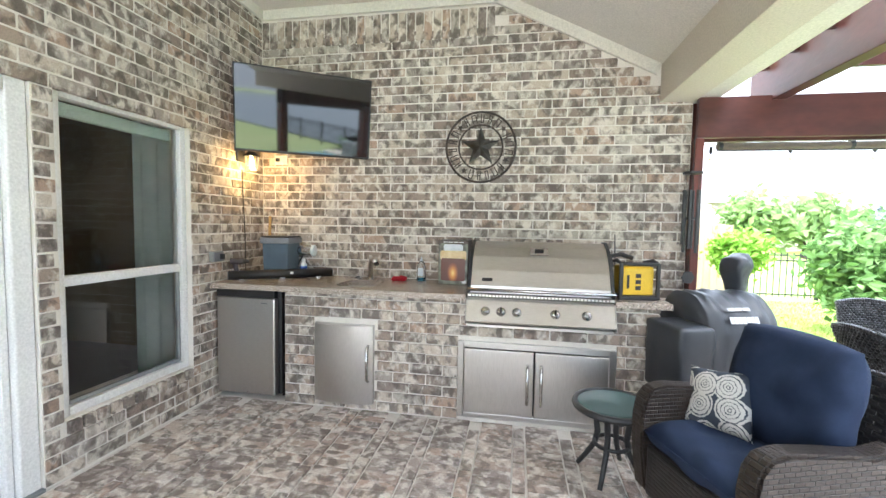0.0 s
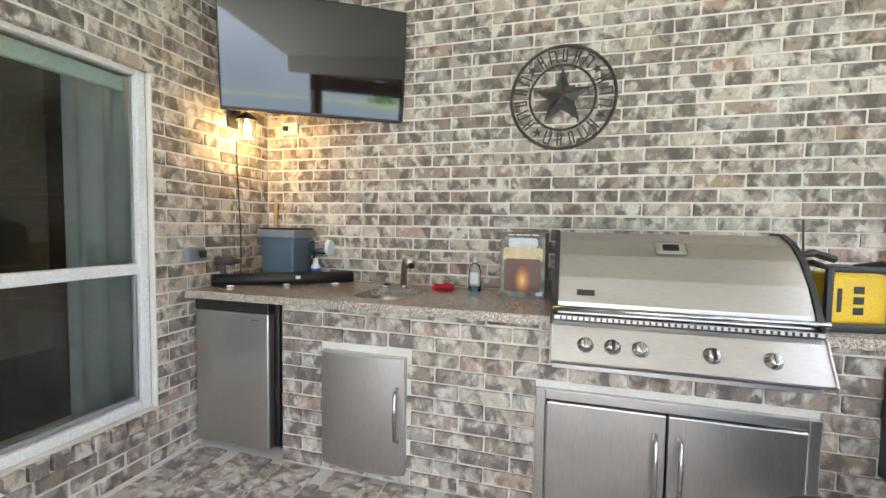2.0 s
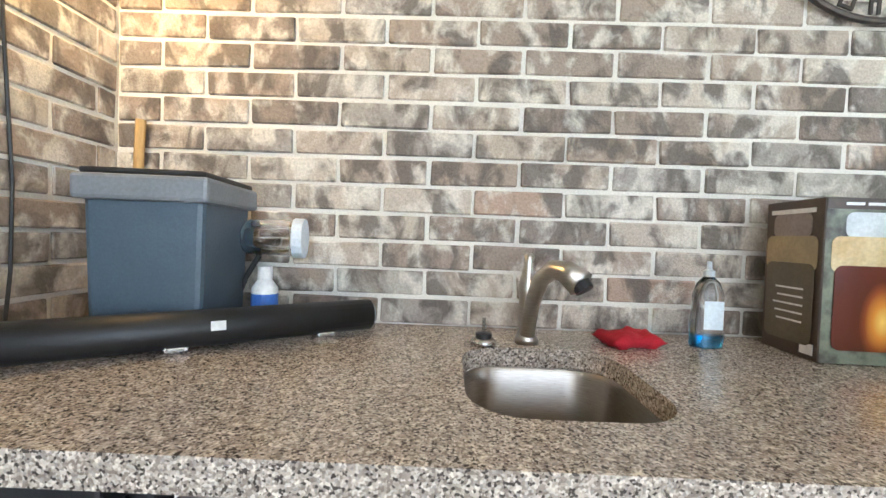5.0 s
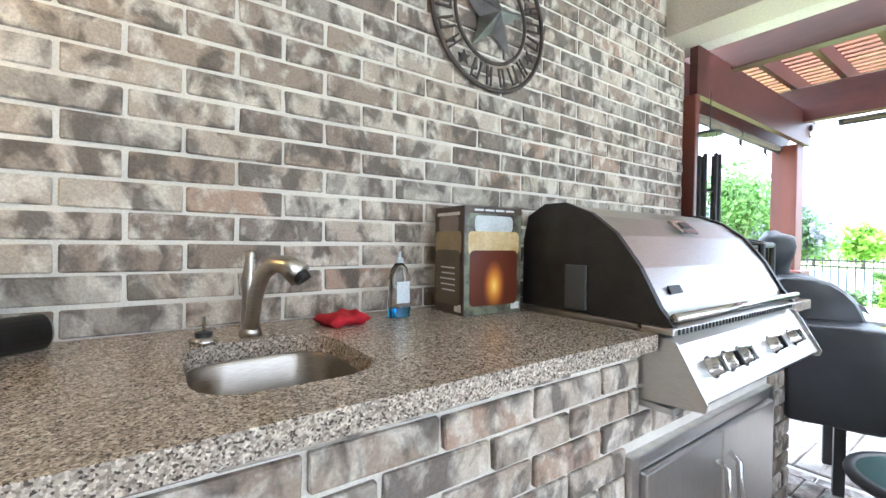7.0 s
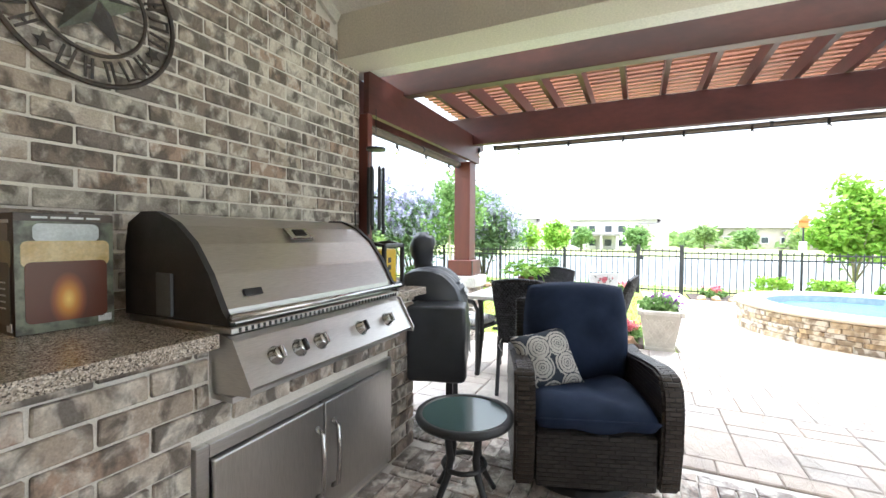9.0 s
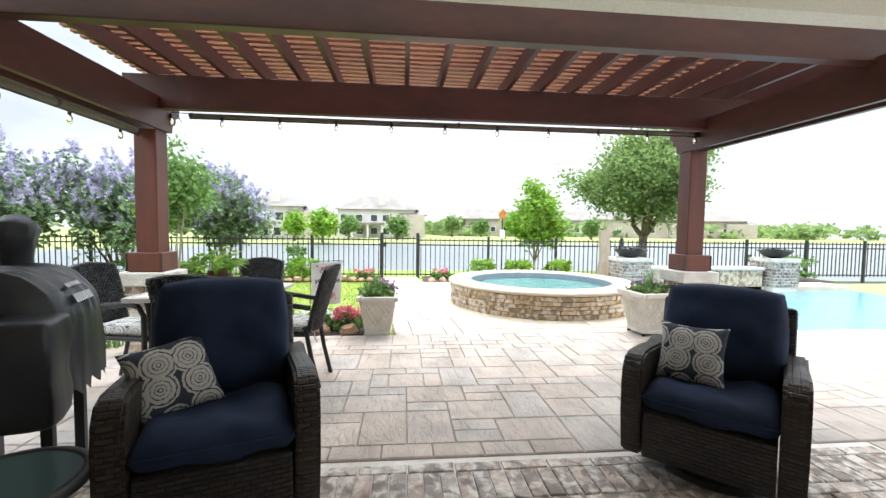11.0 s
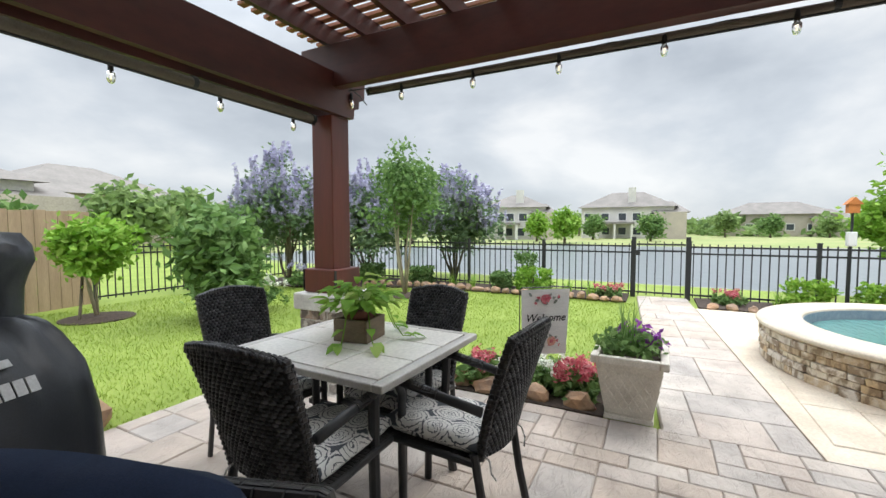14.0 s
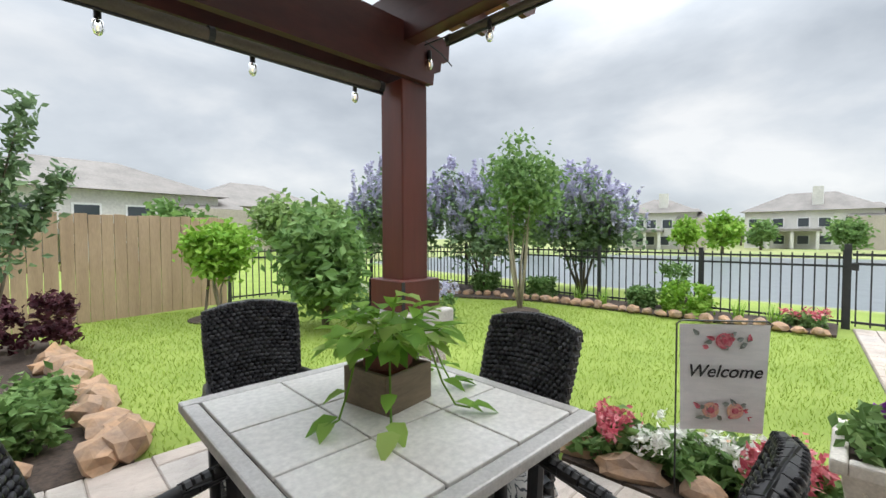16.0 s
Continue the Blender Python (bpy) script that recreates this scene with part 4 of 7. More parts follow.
def make_sconce():
    s = thing("wall_lamp", "black lantern wall lamp glowing warm yellow", "wall lamp", pose(WALL_X + 0.003, 3.10, 1.86))
    part("back_plate", B((0, 0.02, -0.05, 0.05, -0.02, 0.13), bevel=0.008), BLACK_IRON, s)
    part("arm", tube([(0.02, 0, 0.06), (0.06, 0, 0.11), (0.10, 0, 0.10), (0.11, 0, 0.06)], 0.008, 8), BLACK_IRON, s)
    part("cap", lathe([(0.012, 0.07), (0.03, 0.06), (0.062, 0.03), (0.064, 0.022)], 16), BLACK_IRON, s, at=pose(0.11, 0, 0))
    part("shade", lathe([(0.055, 0.02), (0.05, -0.09)], 16), LAMP_GLASS, s, "glowing seeded glass", at=pose(0.11, 0, 0)).visible_shadow = False
    part("bulb", lathe([(0.01, 0.02), (0.026, -0.01), (0.026, -0.035), (0.012, -0.06)], 12), BULB, s, smooth=True, at=pose(0.11, 0, 0))
    lamp = new("wall_lamp_light", bpy.data.lights.new("wall_lamp_light", "POINT"))
    lamp.data.energy, lamp.data.color, lamp.data.shadow_soft_size = 1.0, (1.0, 0.58, 0.18), 0.05
    lamp.parent = s
    lamp.location = (0.13, 0, -0.10)


make_sconce()
RUST = plain("aged_metal", (0.05, 0.045, 0.045), (0.10, 0.075, 0.06), 0.5, metal=0.5, scale=20)
RUST_PALE = plain("brushed_star_metal", (0.20, 0.20, 0.20), (0.13, 0.125, 0.12), 0.38, metal=0.9, scale=14)


def ring(r, t, seg=48):
    bm = bmesh.new()
    pts = [(r * math.cos(a), 0, r * math.sin(a)) for a in (2 * math.pi * k / seg for k in range(seg + 1))]
    return tube(pts, t, 8)


def make_star():
    s = thing("metal_star", "round rusted metal star wall ornament with lettered ring", "wall ornament", pose(-0.345, WALL_Y - 0.025, 1.985))
    part("outer_ring", ring(0.282, 0.009), RUST, s)
    part("inner_ring", ring(0.178, 0.007), RUST, s)
    bm = bmesh.new()
    tip = bm.verts.new((0, -0.05, 0))
    pts = []
    for k in range(10):
        r = 0.165 if k % 2 == 0 else 0.066
        a = math.pi / 2 + k * math.pi / 5
        pts.append(bm.verts.new((r * math.cos(a), 0, r * math.sin(a))))
    for k in range(10):
        f = bm.faces.new((tip, pts[k], pts[(k + 1) % 10]))
    bm.faces.new(pts[::-1])
    bmesh.ops.recalc_face_normals(bm, faces=bm.faces[:])
    st = part("star", bm, RUST_PALE, s)
    for k in range(22):
        a = 2 * math.pi * k / 22 + 0.1
        if k % 6 == 2:
            bm = bmesh.new()
            q = [bm.verts.new(((0.03 if j % 2 == 0 else 0.013) * math.cos(j * math.pi / 5 + a), y, (0.03 if j % 2 == 0 else 0.013) * math.sin(j * math.pi / 5 + a))) for y in (0.0, 0.004) for j in range(10)]
            bm.faces.new(q[:10])
            bm.faces.new(q[:9:-1])
            for j in range(10):
                bm.faces.new((q[j], q[(j + 1) % 10], q[10 + (j + 1) % 10], q[10 + j]))
            part("small_star", bm, RUST, s, at=pose(0.23 * math.cos(a), 0, 0.23 * math.sin(a)))
        else:
            w = 0.014 if k % 3 else 0.02
            bars = [(-w, -w + 0.008, -0.002, 0.003, -0.036, 0.036), (w - 0.008, w, -0.002, 0.003, -0.036, 0.036)]
            bars.append((-w + 0.008, w - 0.008, -0.002, 0.003, (0.028, -0.004, -0.036)[k % 3], (0.036, 0.004, -0.028)[k % 3]))
            part("letter_shape", B(*bars), RUST, s, at=pose(0.23 * math.cos(a), 0, 0.23 * math.sin(a)) @ pose(0, 0, 0, 0, 90 - math.degrees(a), 0))


make_star()

# ---- things on the counter ----
def make_soundbar():
    a, b = Vector((-2.24, 2.86, TOP + 0.042)), Vector((-1.60, 3.33, TOP + 0.042))
    s = thing("soundbar", "long black tubular speaker lying on the granite", "speaker")
    d = (b - a).normalized()
    part("body", tube([a, b], 0.036, 20), BLACK_PLASTIC, s, smooth=True)
    for p, q in ((a - d * 0.006, a), (b, b + d * 0.006)):
        part("end_cap", tube([p, q], 0.031, 20), GREY_SASH, s)
    for k in (0.12, 0.5, 0.86):
        p = a + (b - a) * k
        part("saddle", B((-0.02, 0.02, -0.025, 0.025, -0.041, -0.028), bevel=0.004), CHROME, s, at=Matrix.Translation(p) @ pose(0, 0, 0, 0, 0, 36))
    n = Vector((d.y, -d.x, 0))
    p = a + (b - a) * 0.585 + n * 0.0345 + Vector((0, 0, 0.008))
    part("sticker", B((-0.013, 0.013, -0.0015, 0.0015, -0.009, 0.009)), WHITE, s, at=Matrix.Translation(p) @ pose(0, 0, 0, -14, 0, 36))


make_soundbar()


def make_bin():
    m = pose(-2.01, 3.22, TOP, 0, 0, 6)
    s = thing("storage_box", "slate grey plastic box with a lighter lid", "storage box", m)
    bm = B((-0.112, 0.112, -0.11, 0.13, 0, 0.31), bevel=0.012)
    for v in bm.verts:
        k = 0.93 + 0.07 * v.co.z / 0.31
        v.co.x *= k
        v.co.y *= k
    part("tub", bm, GREY_PLASTIC, s)
    part("lid", B((-0.125, 0.125, -0.125, 0.145, 0.285, 0.335), bevel=0.008), LID_GREY, s, "paler grey lid")
    part("lid_rim", B((-0.115, 0.115, -0.115, 0.135, 0.335, 0.347), bevel=0.004), BLACK_PLASTIC, s)
    part("sticker", B((0.02, 0.045, -0.112, -0.105, 0.02, 0.035)), WHITE, s)


LID_GREY = plain("lid_grey", (0.22, 0.23, 0.25), (0.18, 0.19, 0.21), 0.45, scale=6, fine=150, bump=0.06)
make_bin()
WOOD_PALE = plain("pale_wood", (0.55, 0.36, 0.14), (0.46, 0.28, 0.10), 0.6, scale=8, stretch=(1, 1, 0.2))
tagged(part("wooden_stick", tube([(-2.235, 3.385, TOP), (-2.225, 3.40, 1.40)], 0.012, 10), WOOD_PALE), "pale wooden stick leaning in the corner", "stick")
CLEAR = glass("clear_plastic", (0.85, 0.88, 0.9), 0.12)
BLUE_LABEL = plain("blue_label", (0.05, 0.14, 0.50), (0.07, 0.18, 0.55), 0.5)
SOAP_BLUE = glass("blue_soap", (0.10, 0.45, 0.75), 0.05)
WHITE_LABEL = plain("white_label", (0.72, 0.78, 0.82), (0.65, 0.72, 0.78), 0.5, scale=30)


def make_small_bottles():
    s = thing("clear_jar", "clear plastic jar lying on its side", "jar", pose(-1.84, 3.35, TOP + 0.22, 0, 0, 8))
    part("jar_body", tube([(-0.075, 0, 0), (-0.06, 0, 0), (0.045, 0, 0)], [0.035, 0.045, 0.045], 16), CLEAR, s, smooth=True).visible_shadow = False
    part("jar_lid", tube([(0.045, 0, 0), (0.07, 0, 0)], 0.05, 16), WHITE_LABEL, s)
    part("jar_stand", tube([(-0.04, 0, -0.045), (-0.07, 0.0, -0.10), (-0.09, 0.0, -0.15), (-0.10, 0.0, -0.22)], 0.007, 8), BLACK_PLASTIC, s)
    c = thing("container", "low clear container with a black lid", "container", pose(-1.94, 3.27, TOP))
    part("tray", lathe([(0.035, 0), (0.042, 0.03), (0.04, 0.032)], 18), CLEAR, c).visible_shadow = False
    part("tray_lid", lathe([(0.042, 0.032), (0.03, 0.042)], 18), BLACK_PLASTIC, c)
    b = thing("sanitizer_bottle", "small white bottle with a blue label", "bottle", pose(-1.83, 3.27, TOP) @ Matrix.Diagonal((1.15, 1.15, 1.4, 1)))
    part("bottle_body", lathe([(0.024, 0), (0.025, 0.005), (0.025, 0.075), (0.014, 0.088)], 18), WHITE, b, smooth=True)
    part("bottle_label", lathe([(0.0256, 0.035), (0.0256, 0.066)], 18), BLUE_LABEL, b)
    part("flip_cap", lathe([(0.014, 0.088), (0.014, 0.11)], 14), WHITE, b)
    t = thing("glue_tube", "tiny white tube standing on its cap", "tube", pose(-1.77, 3.36, TOP))
    part("tube_body", lathe([(0.009, 0), (0.006, 0.05)], 12), WHITE, t)
    d = thing("dish_soap_bottle", "clear dish soap bottle holding a little blue soap", "soap bottle", pose(-0.80, 3.30, TOP))
    bm = lathe([(0.036, 0), (0.038, 0.01), (0.040, 0.06), (0.034, 0.10), (0.036, 0.12), (0.026, 0.15), (0.012, 0.165)], 20)
    for v in bm.verts:
        v.co.y *= 0.6
    part("bottle_body", bm, CLEAR, d, smooth=True).visible_shadow = False
    bm = lathe([(0.034, 0.003), (0.036, 0.02), (0.036, 0.03)], 20)
    for v in bm.verts:
        v.co.y *= 0.58
    part("soap", bm, SOAP_BLUE, d, "blue liquid soap")
    part("bottle_label", prism([(-0.022, -0.0258), (0.022, -0.0258), (0.022, -0.0248), (-0.022, -0.0248)], 0.045, 0.11), WHITE_LABEL, d)
    part("cap", lathe([(0.012, 0.165), (0.012, 0.178), (0.006, 0.182), (0.005, 0.20)], 12), CLEAR_CAP, d)


CLEAR_CAP = plain("frosted_cap", (0.62, 0.68, 0.74), None, 0.3)
make_small_bottles()
bm = pillow(0.13, 0.10, 0.034, 4, 12, 0.012)
bm.transform(pose(-0.985, 3.29, TOP + 0.015, 0, 0, 12))
tagged(part("cloth", bm, RED_CLOTH, smooth=True), "folded red microfibre cloth on the granite", "cloth")


def make_dispenser_box():
    """Carton with a picture of a drink dispenser printed on two sides."""
    w, d, h = 0.235, 0.17, 0.345
    s = thing("dispenser_carton", "printed carton of a glass drink dispenser", "carton", pose(-0.515, 3.27, TOP, 0, 0, -3))
    part("carton", B((-w / 2, w / 2, -d / 2, d / 2, 0, h), bevel=0.003), CARTON, s)
    part("print_ground", B((-w / 2 + 0.002, w / 2 - 0.002, -d / 2 - 0.0015, -d / 2 - 0.0005, 0.002, h - 0.002)), CARTON_BACK, s)

    def printed(axis, hw):
        o = -d / 2 - 0.002 if axis == "y" else -w / 2 - 0.002
        for name, hh, z0, z1, mat in (("printed_jar_lid", 0.66, 0.262, 0.315, FROST_PRINT), ("printed_foam", 0.88, 0.19, 0.265, CREAM_PRINT), ("printed_tea", 0.82, 0.03, 0.205, TEA_PRINT)):
            if axis == "y":
                pts = rounded(0, (z0 + z1) / 2, 2 * hw * hh, z1 - z0, 0.016, 4)
                bm = prism(pts, 0, 0.001)
                bm.transform(Matrix(((1, 0, 0, 0), (0, 0, 1, o), (0, 1, 0, 0), (0, 0, 0, 1))))
            else:
                pts = rounded(0, (z0 + z1) / 2, 2 * hw * hh, z1 - z0, 0.016, 4)
                bm = prism(pts, 0, 0.001)
                bm.transform(Matrix(((0, 0, 1, o), (1, 0, 0, 0), (0, 1, 0, 0), (0, 0, 0, 1))))
            bmesh.ops.recalc_face_normals(bm, faces=bm.faces[:])
            part(name, bm, mat if axis == "y" else SHADED_PRINT[name], s)
            o -= 0.0012

    part("print_header", B((-w / 2 + 0.002, w / 2 - 0.002, -d / 2 - 0.0025, -d / 2 - 0.0016, h - 0.024, h - 0.002)), CARTON, s, "black printed header band")
    for k in range(4):
        part("text_bar", B((-0.08 + 0.042 * k, -0.045 + 0.042 * k, -d / 2 - 0.0034, -d / 2 - 0.0026, h - 0.016, h - 0.010)), WHITE, s)
    printed("y", w / 2)
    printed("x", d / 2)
    part("bar_code", B((w / 2 - 0.045, w / 2 - 0.01, -d / 2 - 0.0035, -d / 2 - 0.002, 0.012, 0.035)), WHITE, s)
    part("bar_code", B((-w / 2 - 0.0035, -w / 2 - 0.002, -d / 2 + 0.01, -d / 2 + 0.045, 0.012, 0.035)), WHITE, s)
    part("text_bar", B((-w / 2 - 0.003, -w / 2 - 0.002, -d / 2 + 0.02, d / 2 - 0.02, 0.315, 0.325)), WHITE, s)
    for k in range(5):
        part("text_bar", B((-w / 2 - 0.006, -w / 2 - 0.0052, -0.045, 0.03 + 0.006 * (k % 3), 0.075 + 0.018 * k, 0.079 + 0.018 * k)), WHITE, s)


CARTON = plain("carton_dark", (0.05, 0.035, 0.03), (0.09, 0.06, 0.04), 0.35, scale=9, bump=0.02)
CARTON_BACK = plain("carton_garden_print", (0.22, 0.24, 0.17), (0.05, 0.04, 0.03), 0.3, scale=14, bump=0.0, lo=0.4, hi=0.6)
FROST_PRINT = plain("printed_glass", (0.68, 0.72, 0.74), (0.55, 0.6, 0.62), 0.3, scale=20, bump=0.0)
CREAM_PRINT = plain("printed_lemon", (0.72, 0.58, 0.33), (0.60, 0.42, 0.18), 0.3, scale=25, bump=0.0)


def tea_mat():
    m, n, l, p = material("printed_tea")
    tc = n.new("ShaderNodeTexCoord")
    g = n.new("ShaderNodeTexGradient")
    g.gradient_type = "SPHERICAL"
    mp = n.new("ShaderNodeMapping")
    mp.inputs["Location"].default_value = (0.0, 0.0, -1.1)
    mp.inputs["Scale"].default_value = (22, 0.01, 12)
    l.new(tc.outputs["Object"], mp.inputs[0])
    l.new(mp.outputs[0], g.inputs[0])
    r = ramp_node(n, [(0.0, (0.11, 0.022, 0.008)), (0.25, (0.28, 0.07, 0.015)), (0.6, (0.65, 0.26, 0.03)), (1.0, (0.92, 0.66, 0.16))])
    l.new(g.outputs[0], r.inputs[0])
    l.new(r.outputs[0], p.inputs["Base Color"])
    p.inputs["Roughness"].default_value = 0.3
    return m


TEA_PRINT = tea_mat()
# the front prints again in darker tones: shade of the carton's side as colour
SHADED_PRINT = {"printed_jar_lid": plain("shaded_print_lid", (0.30, 0.24, 0.22), (0.22, 0.18, 0.16), 0.3, bump=0.0), "printed_foam": plain("shaded_print_foam", (0.40, 0.30, 0.16), (0.28, 0.22, 0.12), 0.3, bump=0.0), "printed_tea": plain("shaded_print_tea", (0.14, 0.11, 0.07), (0.09, 0.075, 0.05), 0.3, bump=0.0)}
make_dispenser_box()


def make_radio():
    s = thing("jobsite_radio", "yellow and black rugged jobsite radio on the counter end", "radio", pose(0.745, 2.93, TOP, 0, 0, 8))
    part("body", B((-0.105, 0.105, -0.06, 0.09, 0.02, 0.215), bevel=0.015), YELLOW, s)
    for x in (-0.118, 0.118):
        part("guard", tube([(x, -0.085, 0.012), (x, -0.085, 0.235), (x, 0.0, 0.25), (x, 0.11, 0.235), (x, 0.11, 0.012)], 0.014, 8), BLACK_PLASTIC, s)
    part("foot_bar", B((-0.13, 0.13, -0.10, -0.06, 0.0, 0.03), (-0.13, 0.13, 0.09, 0.125, 0.0, 0.03), bevel=0.008), BLACK_PLASTIC, s)
    part("top_bar", B((-0.118, 0.118, -0.095, -0.07, 0.222, 0.246), bevel=0.008), BLACK_PLASTIC, s)
    for z in (0.075, 0.115, 0.155):
        part("socket_plate", B((-0.015, 0.02, -0.063, -0.059, z - 0.014, z + 0.014), bevel=0.002), BLACK_PLASTIC, s)
    part("brand_bar", B((-0.07, -0.055, -0.0625, -0.0605, 0.07, 0.16)), BLACK_PLASTIC, s)
    part("carry_handle", tube([(-0.13, 0.06, 0.20), (-0.14, 0.07, 0.27), (-0.06, 0.09, 0.285), (0.02, 0.09, 0.26)], 0.016, 8), BLACK_PLASTIC, s)
    part("aerial", tube([(-0.10, 0.08, 0.2), (-0.105, 0.09, 0.42)], 0.004, 6), BLACK_PLASTIC, s)


make_radio()


def make_drill():
    s = thing("cordless_drill", "dark cordless drill standing on its battery", "drill", pose(-2.20, 2.915, TOP, 0, 0, 25))
    part("battery", B((-0.035, 0.04, -0.025, 0.025, 0, 0.045), bevel=0.006), BLACK_PLASTIC, s)
    part("grip", tube([(0.0, 0, 0.045), (-0.01, 0, 0.09), (-0.015, 0, 0.13)], [0.018, 0.016, 0.018], 10), DRILL_GREY, s, smooth=True)
    part("motor", tube([(-0.05, 0, 0.15), (0.045, 0, 0.15)], 0.026, 14), DRILL_GREY, s, smooth=True)
    part("chuck", tube([(0.045, 0, 0.15), (0.085, 0, 0.15)], [0.02, 0.012], 12), BLACK_PLASTIC, s)


DRILL_GREY = plain("drill_grey", (0.06, 0.05, 0.055), (0.04, 0.035, 0.04), 0.45)
make_drill()


def make_outlet():
    s = thing("outlet_box", "grey weatherproof outlet box on the brick wall", "outlet", pose(WALL_X + 0.004, 2.79, 1.08))
    part("box", B((0, 0.035, -0.055, 0.055, -0.04, 0.04), bevel=0.004), GREY_SASH, s)
    part("cover", B((0.035, 0.045, -0.05, 0.05, -0.036, 0.036), bevel=0.004), LID_GREY, s)
    part("plug", B((0.045, 0.07, 0.005, 0.035, -0.02, 0.02), bevel=0.004), BLACK_PLASTIC, s)
    c = tagged(part("power_cable", tube([(-2.30, 3.12, 1.78), (-2.297, 3.13, 1.5), (-2.298, 3.15, 1.2), (-2.29, 3.14, 1.02), (-2.26, 3.10, 0.90)], 0.0035, 6), BLACK_PLASTIC), "thin black cable hanging down the brick wall", "cable")
    t = thing("wall_outlet", "small cream outlet below the television", "outlet", pose(-2.12, WALL_Y - 0.012, 1.90))
    part("plate", B((-0.06, 0.06, -0.012, 0.0, -0.04, 0.04), bevel=0.003), WHITE, t)
    part("plug", B((-0.04, -0.01, -0.035, -0.012, -0.015, 0.015), bevel=0.003), BLACK_PLASTIC, t)


make_outlet()

# ---- seating ----
GLASS_TABLE, n_, l_, p_ = material("frosted_table_glass")
p_.inputs["Base Color"].default_value = (0.07, 0.12, 0.12, 1)
p_.inputs["Roughness"].default_value = 0.08


def make_side_table():
    s = thing("side_table", "round black metal side table with a glass top", "side table", pose(0.51, 2.325, 0) @ Matrix.Diagonal((0.91, 0.91, 0.88, 1)))
    part("rim", lathe([(0.20, 0.425), (0.232, 0.425), (0.238, 0.44), (0.232, 0.458), (0.205, 0.458), (0.20, 0.445)], 40), BLACK_IRON, s, smooth=True)
    part("glass_top", lathe([(0.206, 0.440), (0.206, 0.454)], 40), GLASS_TABLE, s, "blue-green tempered glass")
    part("ring_stretcher", tube([(0.10 * math.cos(a), 0.10 * math.sin(a), 0.20) for a in (2 * math.pi * k / 24 for k in range(25))], 0.012, 8), BLACK_IRON, s)
    for k in range(4):
        a = math.pi / 4 + k * math.pi / 2 + 0.3
        part("leg", tube([(r * math.cos(a), r * math.sin(a), z) for r, z in ((0.15, 0.43), (0.10, 0.36), (0.085, 0.25), (0.10, 0.17), (0.15, 0.08), (0.20, 0.0))], [0.016, 0.018, 0.018, 0.017, 0.015, 0.014], 8), BLACK_IRON, s, smooth=True)
    part("top_brace", B((-0.20, 0.20, -0.012, 0.012, 0.415, 0.4245), (-0.012, 0.012, -0.20, 0.20, 0.405, 0.4145)), BLACK_IRON, s)


make_side_table()


def rolled_arm(x0, x1):
    """A wicker arm: a panel with a rounded front that rolls over at the top."""
    pts = [(0.36, 0.10), (-0.34, 0.10), (-0.375, 0.30), (-0.38, 0.46), (-0.36, 0.55), (-0.31, 0.60), (-0.22, 0.615), (0.0, 0.60), (0.20, 0.58), (0.36, 0.60)]
    bm = side_prism(pts, x0, x1)
    bmesh.ops.recalc_face_normals(bm, faces=bm.faces[:])
    bmesh.ops.bevel(bm, geom=bm.edges[:], offset=0.012, segments=2, affect="EDGES")
    return bm


def make_armchair(name, m, label):
    s = thing(name, label, "armchair", m, group="patio armchairs")
    part("swivel_base", lathe([(0.24, 0), (0.25, 0.01), (0.23, 0.03), (0.06, 0.06), (0.05, 0.10)], 24), BLACK_IRON, s)
    part("seat_frame", B((-0.25, 0.25, -0.35, 0.34, 0.10, 0.34), bevel=0.012), WICKER, s)
    for x0, x1 in ((-0.345, -0.255), (0.255, 0.345)):
        part("arm", rolled_arm(x0, x1), WICKER_BROWN, s, "dark brown woven arm")
    bm = B((-0.30, 0.30, -0.03, 0.03, 0.0, 0.54), bevel=0.02)
    part("back_frame", bm, WICKER, s, at=pose(0, 0.345, 0.30, -12, 0, 0))
    bm = pillow(0.52, 0.62, 0.16, 6, 22, 0.022)
    for v in bm.verts:
        v.co.z -= 0.02 * math.exp(-40 * v.co.x ** 2) if v.co.z > 0 else 0
    part("seat_cushion", bm, NAVY, s, "tufted navy seat cushion", smooth=True, at=pose(0, -0.06, 0.405))
    part("cushion_piping", tube([(x, y, 0.405) for x, y in rounded(0, -0.06, 0.515, 0.615, 0.03, 3) + [(0.2575, 0.2175)]], 0.006, 6), NAVY, s)
    bm = pillow(0.54, 0.54, 0.27, 3.2, 22, 0.03, soft=0.36)
    for v in bm.verts:
        if v.co.z > 0:
            v.co.z -= 0.06 * math.exp(-90 * (v.co.x) ** 2) + 0.03 * math.exp(-120 * (v.co.y + 0.02) ** 2)
    part("back_cushion", bm, NAVY, s, "plump tufted navy back cushion", smooth=True, at=pose(0, 0.235, 0.675, 100, 0, 180))
    return s


CHAIR_SIZE = Matrix.Diagonal((1, 0.8, 0.99, 1))
make_armchair("armchair", pose(0.945, 1.885, 0, 0, 0, -71) @ CHAIR_SIZE, "dark wicker swivel armchair with plump navy cushions")
make_armchair("armchair", pose(1.06, -0.34, 0, 0, 0, -135) @ Matrix.Diagonal((1, 0.8, 0.94, 1)), "dark wicker armchair with navy cushions facing the kitchen")


